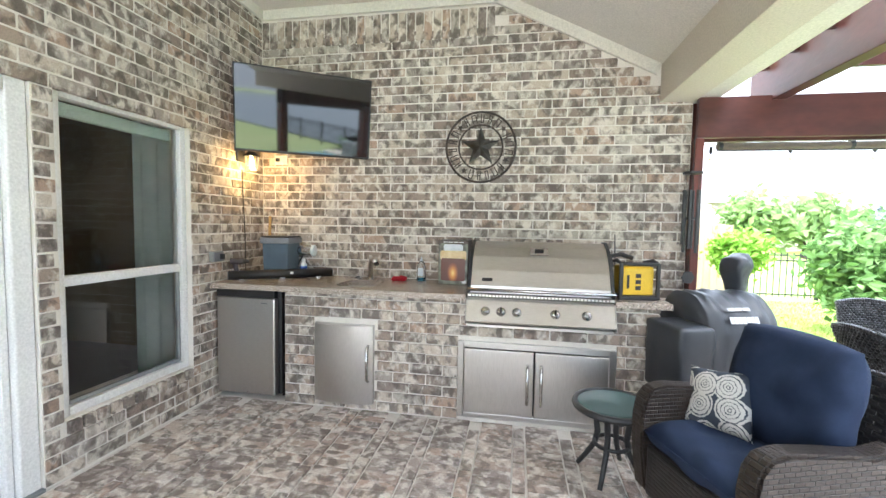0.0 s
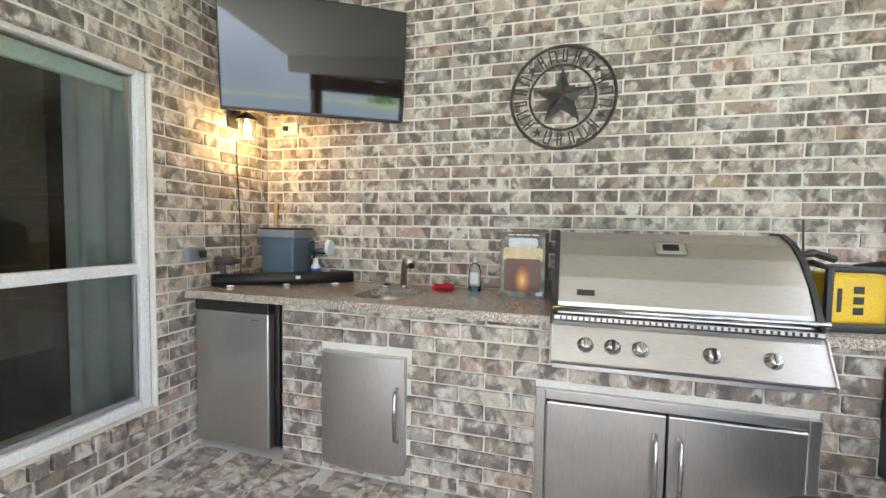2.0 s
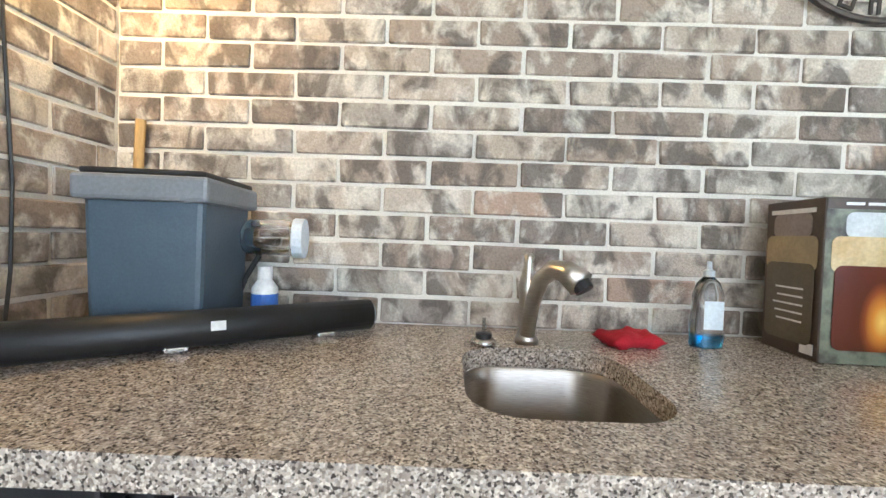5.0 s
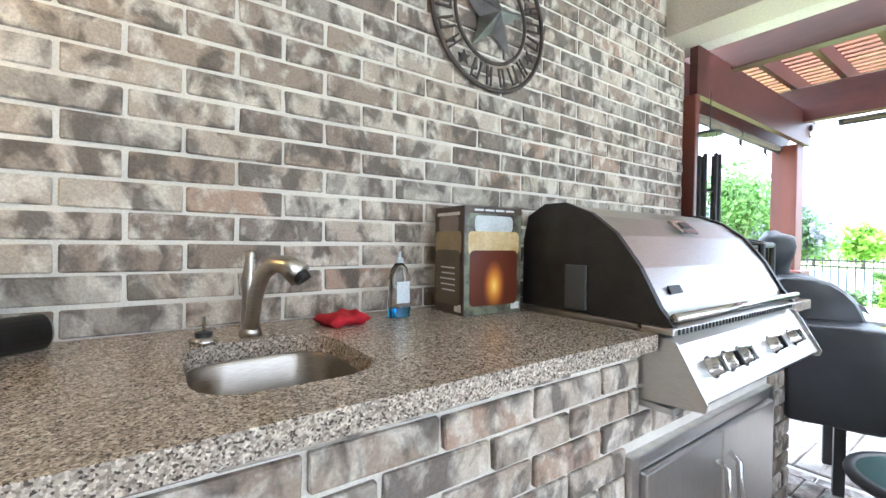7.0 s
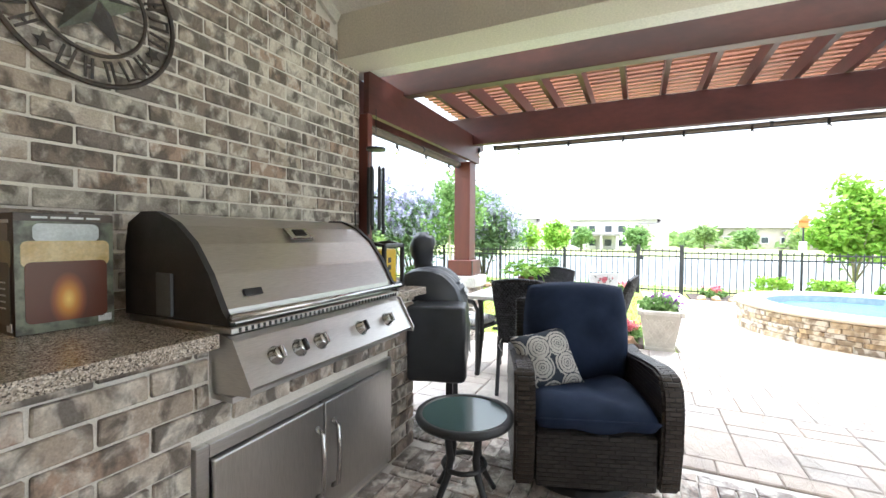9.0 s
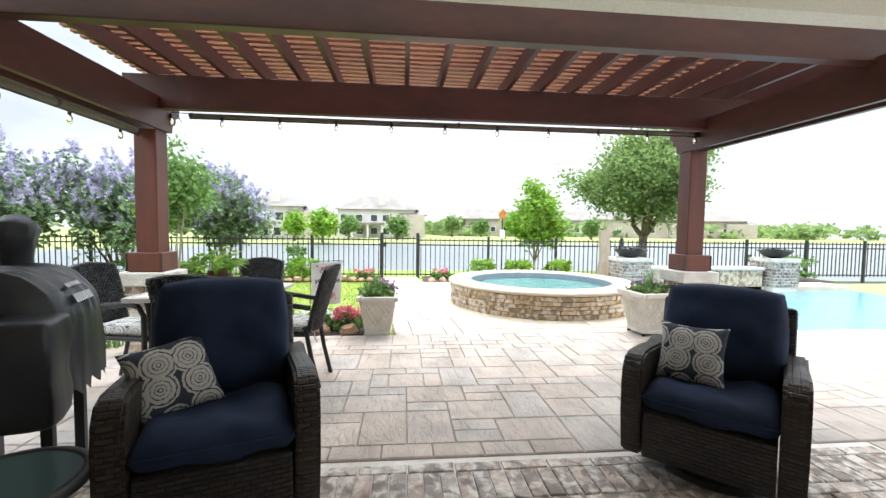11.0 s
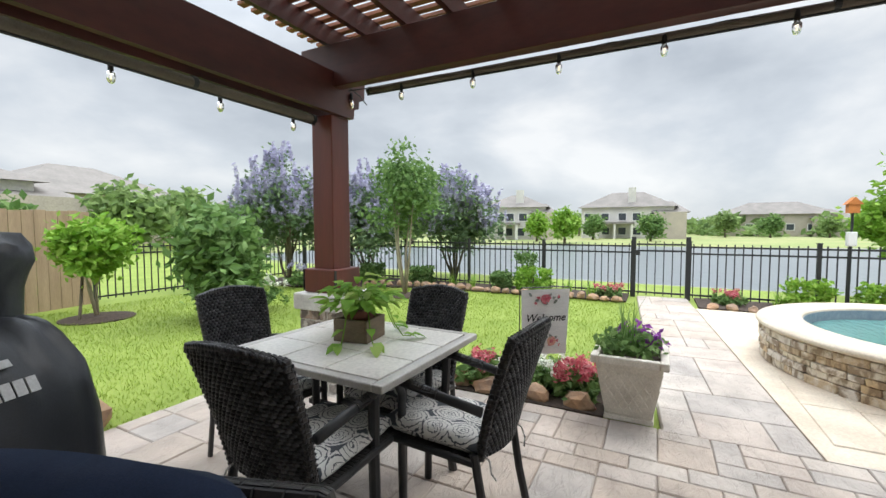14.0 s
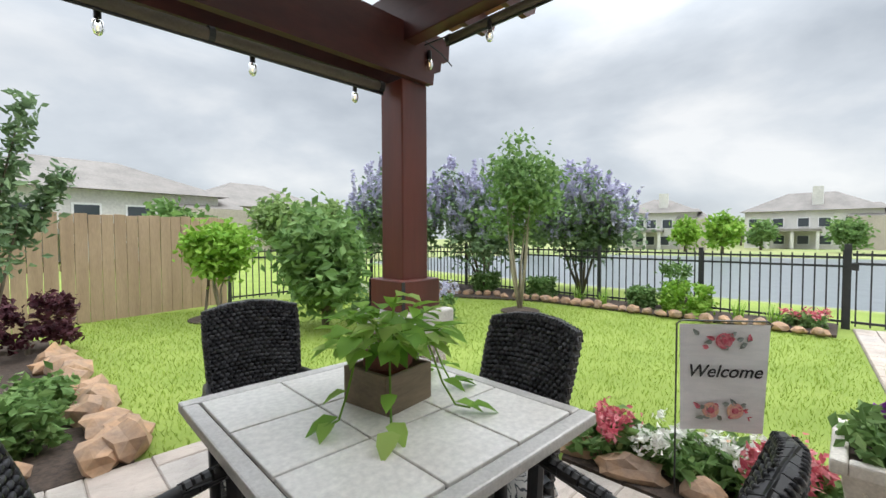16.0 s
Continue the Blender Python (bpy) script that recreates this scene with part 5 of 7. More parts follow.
def make_pillow(m, label):
    bm = pillow(0.30, 0.30, 0.12, 2.6, 18, 0.01, 0.10)
    bm.transform(m)
    ob = part("throw_pillow", bm, None, smooth=True)
    ob.data.materials.append(PRINT)
    inv = m.inverted()
    uv = ob.data.uv_layers.new(name="uv")
    for k, lp in enumerate(ob.data.loops):
        co = inv @ ob.data.vertices[lp.vertex_index].co
        uv.data[k].uv = (co.x + 0.5, co.y + 0.5)
    tagged(ob, label, "pillow", group="throw pillows")


make_pillow(pose(0.945, 1.885, 0, 0, 0, -71) @ pose(-0.17, 0.02, 0.565, 66, 0, 14) @ pose(0, 0, 0, 0, 0, 12), "navy throw pillow with white floral medallions")
make_pillow(pose(1.06, -0.34, -0.03, 0, 0, -135) @ pose(-0.10, -0.01, 0.585, 68, 0, 0), "navy throw pillow with white floral medallions")


def make_dining_chair():
    s = thing("dining_chair", "black woven wicker patio dining chair with medallion cushion", "chair", group="chairs round the table")
    w = 0.245
    # front legs run up into the arms and back to the backrest
    for x in (-w, w):
        part("arm", tube([(x * 1.06, -0.24, 0.0), (x * 1.05, -0.235, 0.30), (x * 1.05, -0.235, 0.55), (x * 1.05, -0.20, 0.61), (x * 1.05, -0.10, 0.625), (x * 1.02, 0.10, 0.60), (x * 0.98, 0.235, 0.58)], 0.019, 10), BLACK_IRON, s, smooth=True)
        part("arm_wrap", tube([(x * 1.05, -0.20, 0.612), (x * 1.05, -0.10, 0.627), (x * 1.03, 0.06, 0.607)], 0.025, 10, 0.75), WICKER, s)
        part("leg", tube([(x * 0.93, 0.20, 0.42), (x * 0.90, 0.235, 0.22), (x * 0.88, 0.29, 0.0)], 0.017, 8), BLACK_IRON, s)
        part("side_rail", tube([(x * 0.98, -0.235, 0.385), (x * 0.95, 0.20, 0.385)], 0.014, 8), BLACK_IRON, s)
    part("front_rail", tube([(-w, -0.23, 0.385), (w, -0.23, 0.385)], 0.014, 8), BLACK_IRON, s)
    part("seat", B((-w + 0.01, w - 0.01, -0.22, 0.21, 0.375, 0.40), bevel=0.006), WICKER, s)
    bm = pillow(0.45, 0.46, 0.075, 7, 14, 0.006)
    part("cushion", bm, PRINT_SEAT, s, "grey and white medallion seat cushion", smooth=True, at=pose(0, -0.01, 0.43))
    # curved woven backrest that leans out
    bm = bmesh.new()
    nu, nv = 14, 12
    front = {}
    for t in (0, 1):
        for i in range(nu + 1):
            for j in range(nv + 1):
                u, v = 2 * i / nu - 1, j / nv
                half = 0.205 + 0.035 * v
                z = 0.40 + 0.455 * v - 0.02 * v * u * u
                y = 0.20 + 0.115 * v + 0.02 * v * v - 0.035 * u * u + 0.03 + (0.022 if t else 0)
                front[t, i, j] = bm.verts.new((half * u, y, z))
    for i in range(nu):
        for j in range(nv):
            bm.faces.new((front[0, i, j], front[0, i + 1, j], front[0, i + 1, j + 1], front[0, i, j + 1]))
            bm.faces.new((front[1, i, j], front[1, i, j + 1], front[1, i + 1, j + 1], front[1, i + 1, j]))
    for i in range(nu):
        for j in (0, nv):
            bm.faces.new((front[0, i, j], front[1, i, j], front[1, i + 1, j], front[0, i + 1, j]))
    for j in range(nv):
        for i in (0, nu):
            bm.faces.new((front[0, i, j], front[0, i, j + 1], front[1, i, j + 1], front[1, i, j]))
    bmesh.ops.recalc_face_normals(bm, faces=bm.faces[:])
    part("backrest", bm, WICKER, s, smooth=False)
    # raised strands woven across the back, on both faces
    for t, yy in ((0, -0.004), (1, 0.026)):
        bm = bmesh.new()
        for r in range(29):
            v = (r + 0.5) / 29
            for c in range(16):
                u = -1 + (c + 0.5 + (0.5 if r % 2 else 0)) * 2 / 16.5
                if abs(u) > 0.97:
                    continue
                half = 0.205 + 0.035 * v
                z = 0.40 + 0.455 * v - 0.02 * v * u * u
                y = 0.23 + 0.115 * v + 0.02 * v * v - 0.035 * u * u + yy
                bmesh.ops.create_icosphere(bm, subdivisions=1, radius=0.5, matrix=Matrix.LocRotScale((half * u, y, z), Euler((-0.26, 0, -0.3 * u)), (0.034, 0.011, 0.0165)))
        part("weave", bm, STRAND, s, smooth=True)
    edge = [(-0.21, 0.215, 0.40)] + [(u * (0.208 + 0.035 * v), 0.24 + 0.115 * v + 0.02 * v * v - 0.035 * u * u, 0.40 + 0.46 * v - 0.02 * v * u * u) for u, v in [(-1, 0.4), (-1, 0.8), (-0.98, 1.0), (-0.5, 1.01), (0, 1.015), (0.5, 1.01), (0.98, 1.0), (1, 0.8), (1, 0.4)]] + [(0.21, 0.215, 0.40)]
    part("back_frame", tube(edge, 0.017, 8), WICKER, s)
    bm = bmesh.new()
    pts = [Vector(p) for p in edge]
    for a, b in zip(pts, pts[1:]):
        n = max(1, round((b - a).length / 0.021))
        d = (b - a).normalized()
        for i in range(n):
            p = a.lerp(b, (i + 0.5) / n)
            for sgn in (-1, 1):
                side = d.cross(Vector((0, 1, 0))).normalized()
                way = (d + side * 0.75 * sgn).normalized()
                q = way.to_track_quat("X", "Y").to_matrix().to_4x4()
                for yy in (-0.016, 0.016):
                    bmesh.ops.create_icosphere(bm, subdivisions=1, radius=0.5, matrix=Matrix.Translation(p + side * 0.006 * sgn + Vector((0, yy * 0.75, 0))) @ q @ Matrix.Diagonal((0.030, 0.013, 0.013, 1)))
    part("braided_edge", bm, STRAND, s, "glossy black braided rim", smooth=True)
    for x in (-0.19, 0.19):
        part("cushion_tie", tube([(x, 0.21, 0.42), (x * 1.05, 0.25, 0.40), (x * 1.1, 0.262, 0.36), (x * 0.95, 0.268, 0.33)], 0.004, 6), PRINT_SEAT, s)
    return s


STRAND = leafy("woven_strand", (0.018, 0.018, 0.021), (0.045, 0.045, 0.050), (0.09, 0.09, 0.096), 0.0)
STRAND.node_tree.nodes["Principled BSDF"].inputs["Roughness"].default_value = 0.36
chair = make_dining_chair()
# back top centre and the way each chair faces
NARROW = Matrix.Diagonal((0.86, 1, 1, 1))
chair.matrix_basis = pose(2.05, 2.40, 0, 0, 0, 92) @ NARROW
copy_thing(chair, pose(2.41, 2.03, 0, 0, 0, 175) @ NARROW)
copy_thing(chair, pose(2.36, 3.06, 0, 0, 0, -12) @ NARROW)
copy_thing(chair, pose(2.64, 2.41, 0, 0, 0, -95) @ NARROW)

TILE_TOP = plain("table_tile", (0.82, 0.80, 0.75), (0.74, 0.71, 0.66), 0.28, scale=5, fine=60, bump=0.05)
TABLE_METAL = plain("table_frame_metal", (0.60, 0.58, 0.55), (0.52, 0.50, 0.47), 0.45, metal=0.3, scale=9)


def make_table():
    H = 0.68
    s = thing("dining_table", "square patio table with a tiled stone top", "table", pose(2.44, 2.525, 0, 0, 0, -1.5) @ Matrix.Diagonal((0.93, 1.035, 1, 1)))
    h = 0.42
    part("rim", B((-h, h, -h, -h + 0.045, H - 0.03, H), (-h, h, h - 0.045, h, H - 0.03, H), (-h, -h + 0.045, -h + 0.046, h - 0.046, H - 0.03, H), (h - 0.045, h, -h + 0.046, h - 0.046, H - 0.03, H), bevel=0.006), TABLE_METAL, s)
    part("under_plate", B((-h + 0.06, h - 0.06, -h + 0.06, h - 0.06, H - 0.028, H - 0.012)), BLACK_IRON, s)
    e = h - 0.048
    for i in range(3):
        for j in range(3):
            x0, y0 = -e + i * 2 * e / 3, -e + j * 2 * e / 3
            part("tile", B((x0 + 0.003, x0 + 2 * e / 3 - 0.003, y0 + 0.003, y0 + 2 * e / 3 - 0.003, H - 0.012, H + 0.001), bevel=0.003), TILE_TOP, s)
    for x in (-1, 1):
        for y in (-1, 1):
            part("leg", tube([(x * 0.31, y * 0.31, H - 0.03), (x * 0.30, y * 0.30, 0.35), (x * 0.33, y * 0.33, 0.0)], 0.022, 8), BLACK_IRON, s)
    part("stretcher", B((-0.30, 0.30, -0.012, 0.012, 0.30, 0.325), (-0.012, 0.012, -0.30, 0.30, 0.326, 0.35)), BLACK_IRON, s)
    part("apron", B((-0.33, 0.33, -0.33, -0.31, H - 0.07, H - 0.031), (-0.33, 0.33, 0.31, 0.33, H - 0.07, H - 0.031)), BLACK_IRON, s)


make_table()

# ---- covered smoker ----
def make_smoker():
    s = thing("covered_smoker", "pellet smoker under a fitted black cover", "smoker", pose(0.835, 2.63, 0, 0, 0, 18) @ pose(-0.76, -2.63, 0))
    cy, cz, rad = 2.735, 0.715, 0.25
    arch = [(cy - rad, 0.42)] + [(cy - rad * math.cos(a), cz + rad * math.sin(a)) for a in (math.pi * k / 14 for k in range(15))] + [(cy + rad, 0.42)]
    bm = bmesh.new()
    rows = []
    for k in range(17):
        q = k / 16
        x = 0.97 + 0.47 * q
        pinch = 0.10 if k in (0, 16) else 0.02 * math.cos(q * 6.283)
        sag = 0.010 * math.sin(k * 1.9) + (0.05 if k == 16 else 0.0)
        flare = 0.05 * math.sin(q * math.pi)
        rows.append([bm.verts.new((x + (0.03 * (0.75 - z) if k == 16 else 0), cy + (y - cy) * (1 - pinch + (flare if z < 0.6 else 0)) + 0.012 * noise.noise((x * 6, y * 5, z * 5)), z - (sag if z > 0.6 else 0.03 * math.sin(k * 2.1)))) for y, z in arch])
    for a, b in zip(rows, rows[1:]):
        for i in range(len(arch) - 1):
            bm.faces.new((a[i], a[i + 1], b[i + 1], b[i]))
    bm.faces.new(rows[0])
    bm.faces.new(rows[-1][::-1])
    bmesh.ops.recalc_face_normals(bm, faces=bm.faces[:])
    bmesh.ops.subdivide_edges(bm, edges=bm.edges[:], cuts=1, use_grid_fill=True)
    for v in bm.verts:
        v.co += Vector(noise.noise_vector(v.co * 9)) * 0.014
    part("barrel_cover", bm, COVER, s, smooth=True)
    bm = B((0.76, 0.985, 2.47, 2.79, 0.38, 0.79), bevel=0.02)
    bmesh.ops.subdivide_edges(bm, edges=[e for e in bm.edges if e.calc_length() > 0.1], cuts=4, use_grid_fill=True)
    for v in bm.verts:
        v.co += Vector(noise.noise_vector(v.co * 8)) * 0.012 * (1.3 if v.co.z < 0.7 else 0.5)
    part("hopper_cover", bm, COVER, s, smooth=True)
    bm = lathe([(0.085, 0.84), (0.062, 0.95), (0.058, 1.02), (0.07, 1.06), (0.088, 1.10), (0.092, 1.14), (0.082, 1.18), (0.055, 1.205), (0.02, 1.212)], 18)
    for v in bm.verts:
        v.co += Vector(noise.noise_vector(v.co * 15)) * 0.028
    part("chimney_cover", bm, COVER, s, smooth=True, at=pose(1.40, 2.81, -0.02) @ pose(0, 0, 0, 0, 0, 40))
    for x, y in ((1.03, 2.58), (1.03, 2.90), (1.37, 2.58), (1.37, 2.90)):
        part("leg", B((x - 0.02, x + 0.02, y - 0.02, y + 0.02, 0.0, 0.45)), BLACK_IRON, s)
    # maker's mark as plain pale shapes on the side
    for k in range(7):
        part("mark_bar", B((-0.012, 0.010, -0.0015, 0.0015, -0.02, 0.02)), MARK, s, at=pose(1.10 + 0.027 * k, 2.494, 0.83, -27, 0, 0))
    for k in range(3):
        part("mark_shape", B((-0.025, 0.02, -0.0015, 0.0015, -0.010, 0.012), bevel=0.001), MARK, s, at=pose(1.12 + 0.05 * k, 2.527, 0.887, -43, 0, 0))


MARK = plain("pale_print", (0.62, 0.63, 0.64), None, 0.6)
make_smoker()


def make_chime():
    s = thing("wind_chime", "black metal wind chime hanging from the pergola", "wind chime", pose(1.195, 3.26, 0))
    part("hanger", tube([(0, 0, 2.02), (0, 0, 1.76)], 0.003, 6), BLACK_IRON, s)
    part("top_disc", lathe([(0.065, 1.745), (0.065, 1.76)], 18), BLACK_IRON, s)
    for k in range(6):
        a = k * math.pi / 3
        part("tube", tube([(0.05 * math.cos(a), 0.05 * math.sin(a), 1.63), (0.05 * math.cos(a), 0.05 * math.sin(a), 1.24 - 0.03 * (k % 3))], 0.011, 8), BLACK_IRON, s)
        part("cord", tube([(0.05 * math.cos(a), 0.05 * math.sin(a), 1.63), (0.05 * math.cos(a), 0.05 * math.sin(a), 1.746)], 0.0015, 4), BLACK_IRON, s)
    part("striker", lathe([(0.035, 1.42), (0.035, 1.435)], 14), BLACK_IRON, s)
    part("cord", tube([(0, 0, 1.746), (0, 0, 1.04)], 0.0015, 4), BLACK_IRON, s)
    part("wind_catcher", lathe([(0.05, 0), (0.05, 0.006)], 6), BLACK_IRON, s, at=pose(0, 0, 1.0, 90, 0, 15))


make_chime()

# ---- string lights and shade roller ----
BULB_GLASS = glass("bulb_glass", (1, 0.97, 0.9), 0.1)
FILAMENT, n_, l_, p_ = material("dim_filament")
p_.inputs["Emission Color"].default_value, p_.inputs["Emission Strength"].default_value = (1.0, 0.75, 0.4, 1), 1.5
CLOTH_BROWN = plain("shade_cloth", (0.16, 0.13, 0.10), (0.12, 0.10, 0.08), 0.8)


def make_string(points, bulbs, label):
    s = thing("string_lights", label, "string lights", group="string lights")
    part("cable", tube(points, 0.004, 6), BLACK_PLASTIC, s)
    for b in bulbs:
        x, y, z = b
        bl = part("bulb", lathe([(0.010, -0.05), (0.019, -0.062), (0.020, -0.085), (0.012, -0.105), (0.003, -0.11)], 12), BULB_GLASS, s, smooth=True, at=pose(x, y, z))
        bl.visible_shadow = False
        part("socket", lathe([(0.009, 0.0), (0.012, -0.01), (0.012, -0.05)], 10), BLACK_PLASTIC, s, at=pose(x, y, z))
        part("filament", lathe([(0.004, -0.065), (0.004, -0.09)], 6), FILAMENT, s, at=pose(x, y, z))


ys = [2.855 - 0.523 * k for k in range(10)]
make_string([(3.34, 3.3, 2.19)] + [(3.345, y + d, 2.185 - (0.0 if d else 0.012)) for y in ys for d in (0, -0.26)] , [(3.345, y, 2.175) for y in ys], "string lights with clear bulbs along the pergola beam")
xs = [1.43 + 0.547 * k for k in range(4)]
make_string([(1.35, 3.56, 2.02)] + [(x + d, 3.575, 2.0 - (0.0 if d else 0.012)) for x in xs for d in (0, 0.21)], [(x, 3.575, 1.99) for x in xs], "string lights with clear bulbs along the side beam")
make_string([(3.60, 3.34, 2.16), (3.5, 3.33, 2.2), (3.3, 3.33, 2.25)], [(3.42, 3.345, 2.20), (3.46, -1.93, 2.18)], "clear bulb hanging at the beam end")


def make_roller(a, b, r, label):
    a, b = Vector(a), Vector(b)
    d = (b - a).normalized()
    t = thing("shade_roller", label, "sun shade", group="rolled sun shades")
    n = 14
    part("cloth_roll", tube([a.lerp(b, k / n) + Vector((0, 0, -0.004 * math.sin(math.pi * k / n))) for k in range(n + 1)], [r * (1 + 0.05 * math.sin(k * 2.3)) for k in range(n + 1)], 12), CLOTH_BROWN, t, smooth=True)
    part("hem_bar", tube([a + Vector((0, 0, -r - 0.004)), b + Vector((0, 0, -r - 0.008))], 0.007, 8), BLACK_IRON, t, "dark metal hem bar")
    for p in (a + d * 0.02, a.lerp(b, 0.5), b - d * 0.02):
        part("bracket", tube([p - d * 0.012, p + d * 0.012], r * 1.18, 12), BLACK_IRON, t)


make_roller((1.45, 3.52, 1.985), (3.22, 3.52, 1.985), 0.028, "rolled brown sun shade under the beam")
make_roller((3.36, 3.15, 2.172), (3.36, -1.9, 2.172), 0.022, "rolled brown sun shade under the front beam")

# ---- garden helpers ----
RNG = np.random.default_rng(7)


def leaves(name, centres, spread, n, size, mat, parent=None, droop=0.0, long=1.9, label=""):
    """Many small leaves strewn round the centres: each a folded diamond."""
    c = np.asarray(centres, float)
    idx = RNG.integers(0, len(c), n)
    sp = np.asarray(spread, float)
    sp = sp if sp.ndim else np.full(3, float(sp))
    p = c[idx] + RNG.normal(0, 1, (n, 3)) * sp
    d = RNG.normal(0, 1, (n, 3))
    d[:, 2] = d[:, 2] * 0.7 - droop
    d /= np.linalg.norm(d, axis=1)[:, None]
    s = np.cross(d, RNG.normal(0, 1, (n, 3)))
    s /= np.linalg.norm(s, axis=1)[:, None]
    u = np.cross(d, s)
    k = size * RNG.uniform(0.65, 1.3, n)[:, None]
    a, b = p - d * k * 0.5 * long, p + d * k * 0.5 * long
    l, r = p + s * k * 0.5 + u * k * 0.15, p - s * k * 0.5 + u * k * 0.15
    v = np.stack([a, l, b, r], 1).reshape(-1, 3)
    f = np.arange(4 * n).reshape(n, 4)
    me = bpy.data.meshes.new(name)
    me.from_pydata(v.tolist(), [], np.concatenate([f[:, [0, 1, 2]], f[:, [0, 2, 3]]]).tolist())
    me.materials.append(mat)
    ob = new(name, me)
    if parent:
        ob.parent = parent
    if label:
        tagged(ob, label)
    return ob


def clumps(cx, cy, cz, rx, ry, rz, n, inner=0.45, seed=1):
    """Centres of leaf clumps, mostly near the surface of an uneven ellipsoid."""
    g = np.random.default_rng(seed)
    v = g.normal(0, 1, (n, 3))
    v /= np.linalg.norm(v, axis=1)[:, None]
    r = g.uniform(inner, 1.0, n)[:, None] * (0.85 + 0.25 * np.sin(3 * v[:, :1] + seed) * np.cos(4 * v[:, 2:] + seed))
    return np.array([cx, cy, cz]) + v * r * np.array([rx, ry, rz])


def limbs(base, tops, r0, mat, parent, bend=0.15, name="limb", seed=3):
    rnd = random.Random(seed)
    for t in tops:
        a, b = Vector(base), Vector(t)
        m1 = a.lerp(b, 0.35) + Vector((rnd.uniform(-bend, bend), rnd.uniform(-bend, bend), 0.05))
        m2 = a.lerp(b, 0.7) + Vector((rnd.uniform(-bend, bend), rnd.uniform(-bend, bend), 0.03))
        part(name, tube([a, m1, m2, b], [r0, r0 * 0.75, r0 * 0.5, r0 * 0.18], 7), mat, parent, smooth=True)


GZ = -0.03


def make_tree(name, label, x, y, z0, trunk_h, crown, n_clump, n_leaf, size, mat, bark, r0=0.05, stems=5, spread=0.14, seed=1, category="tree", inner=0.4):
    t = thing(name, label, category, pose(x, y, z0))
    cx, cy, cz, rx, ry, rz = crown
    cl = clumps(cx, cy, cz, rx, ry, rz, n_clump, inner, seed)
    top = (0, 0, trunk_h)
    if stems < 0:
        limbs((0, 0, -0.05), [tuple(cl[k]) for k in range(-stems)], r0, bark, t, 0.06, "stem", seed)
    else:
        part("trunk", tube([(0, 0, -0.05), (r0 * 0.3, 0, trunk_h * 0.5), (0, 0, trunk_h)], [r0 * 1.35, r0, r0 * 0.85], 10), bark, t, smooth=True)
        limbs((0, 0, trunk_h * 0.95), [tuple(cl[k]) for k in range(stems)], r0 * 0.6, bark, t, 0.15, "limb", seed)
    leaves("crown", cl, spread, n_leaf, size, mat, t)
    return t, cl


# ---- trees and shrubs ----
make_tree("oak_tree", "broad green oak tree behind the fence", 10.6, -5.7, -0.3, 1.3, (0, 0, 2.9, 2.1, 2.1, 1.35), 170, 42000, 0.06, LEAF_OAK, BARK, 0.13, 9, 0.20, 4)
make_tree("bright_tree", "young bright green tree by the fence", 10.1, -2.35, -0.3, 0.6, (0, 0, 1.75, 0.72, 0.72, 0.95), 45, 5200, 0.07, LEAF_BRIGHT, PALE_BARK, 0.035, 8, 0.13, 8)
make_tree("crepe_myrtle", "slender multi-stemmed crepe myrtle on the lawn", 7.15, 5.25, GZ, 0.8, (0, 0, 1.9, 0.64, 0.64, 0.85), 60, 3000, 0.055, LEAF, PALE_BARK, 0.022, -7, 0.11, 12)
for x, y, rx, rz, zc, sd in ((7.5, 8.5, 1.2, 1.05, 1.6, 21), (8.7, 7.2, 1.15, 1.0, 1.5, 22), (9.7, 5.5, 1.25, 1.0, 1.5, 23)):
    t, cl = make_tree("vitex_tree", "dark-leaved shrub tree covered in lilac flower spikes", x, y, GZ, 0.5, (0, 0, zc, rx, rx, rz), 110, 7000, 0.06, LEAF_DARK, BARK, 0.035, -6, 0.14, sd)
    g = np.random.default_rng(sd)
    up = cl[cl[:, 2] > zc - 0.45]
    spikes = []
    for p in np.repeat(up, 5, 0):
        q = p + g.normal(0, 0.13, 3) + np.array([0, 0, 0.12])
        dr = g.normal(0, 0.35, 3) + np.array([0, 0, 1.0])
        dr /= np.linalg.norm(dr)
        spikes += [q + dr * k * 0.03 for k in range(9)]
    leaves("blossom", spikes, 0.016, len(spikes) * 4, 0.045, LILAC, t, label="upright lilac flower spikes")
make_tree("lime_tree", "small young tree with light green leaves in mulch", 3.75, 8.0, GZ, 0.55, (0, 0, 0.98, 0.46, 0.46, 0.34), 34, 4200, 0.06, LEAF_BRIGHT, PALE_BARK, 0.018, -4, 0.10, 31)
tagged(part("tree_stake", tube([(3.50, 7.9, GZ), (3.62, 7.95, 0.95)], 0.018, 8), BARK), "dark wooden stake beside the young tree", "stake")
make_tree("leafy_shrub", "large leafy green shrub on the lawn", 4.45, 6.4, GZ, 0.3, (0, 0, 0.82, 0.48, 0.48, 0.62), 60, 5600, 0.075, LEAF, BARK, 0.02, -8, 0.12, 33, "shrub")
t, cl = make_tree("tall_shrub", "tall sparse shrub with upright leafy shoots", 1.42, 6.6, GZ, 0.4, (0, 0, 1.25, 0.44, 0.42, 0.75), 30, 1250, 0.05, LEAF_DARK, BARK, 0.02, -9, 0.09, 35, "shrub")
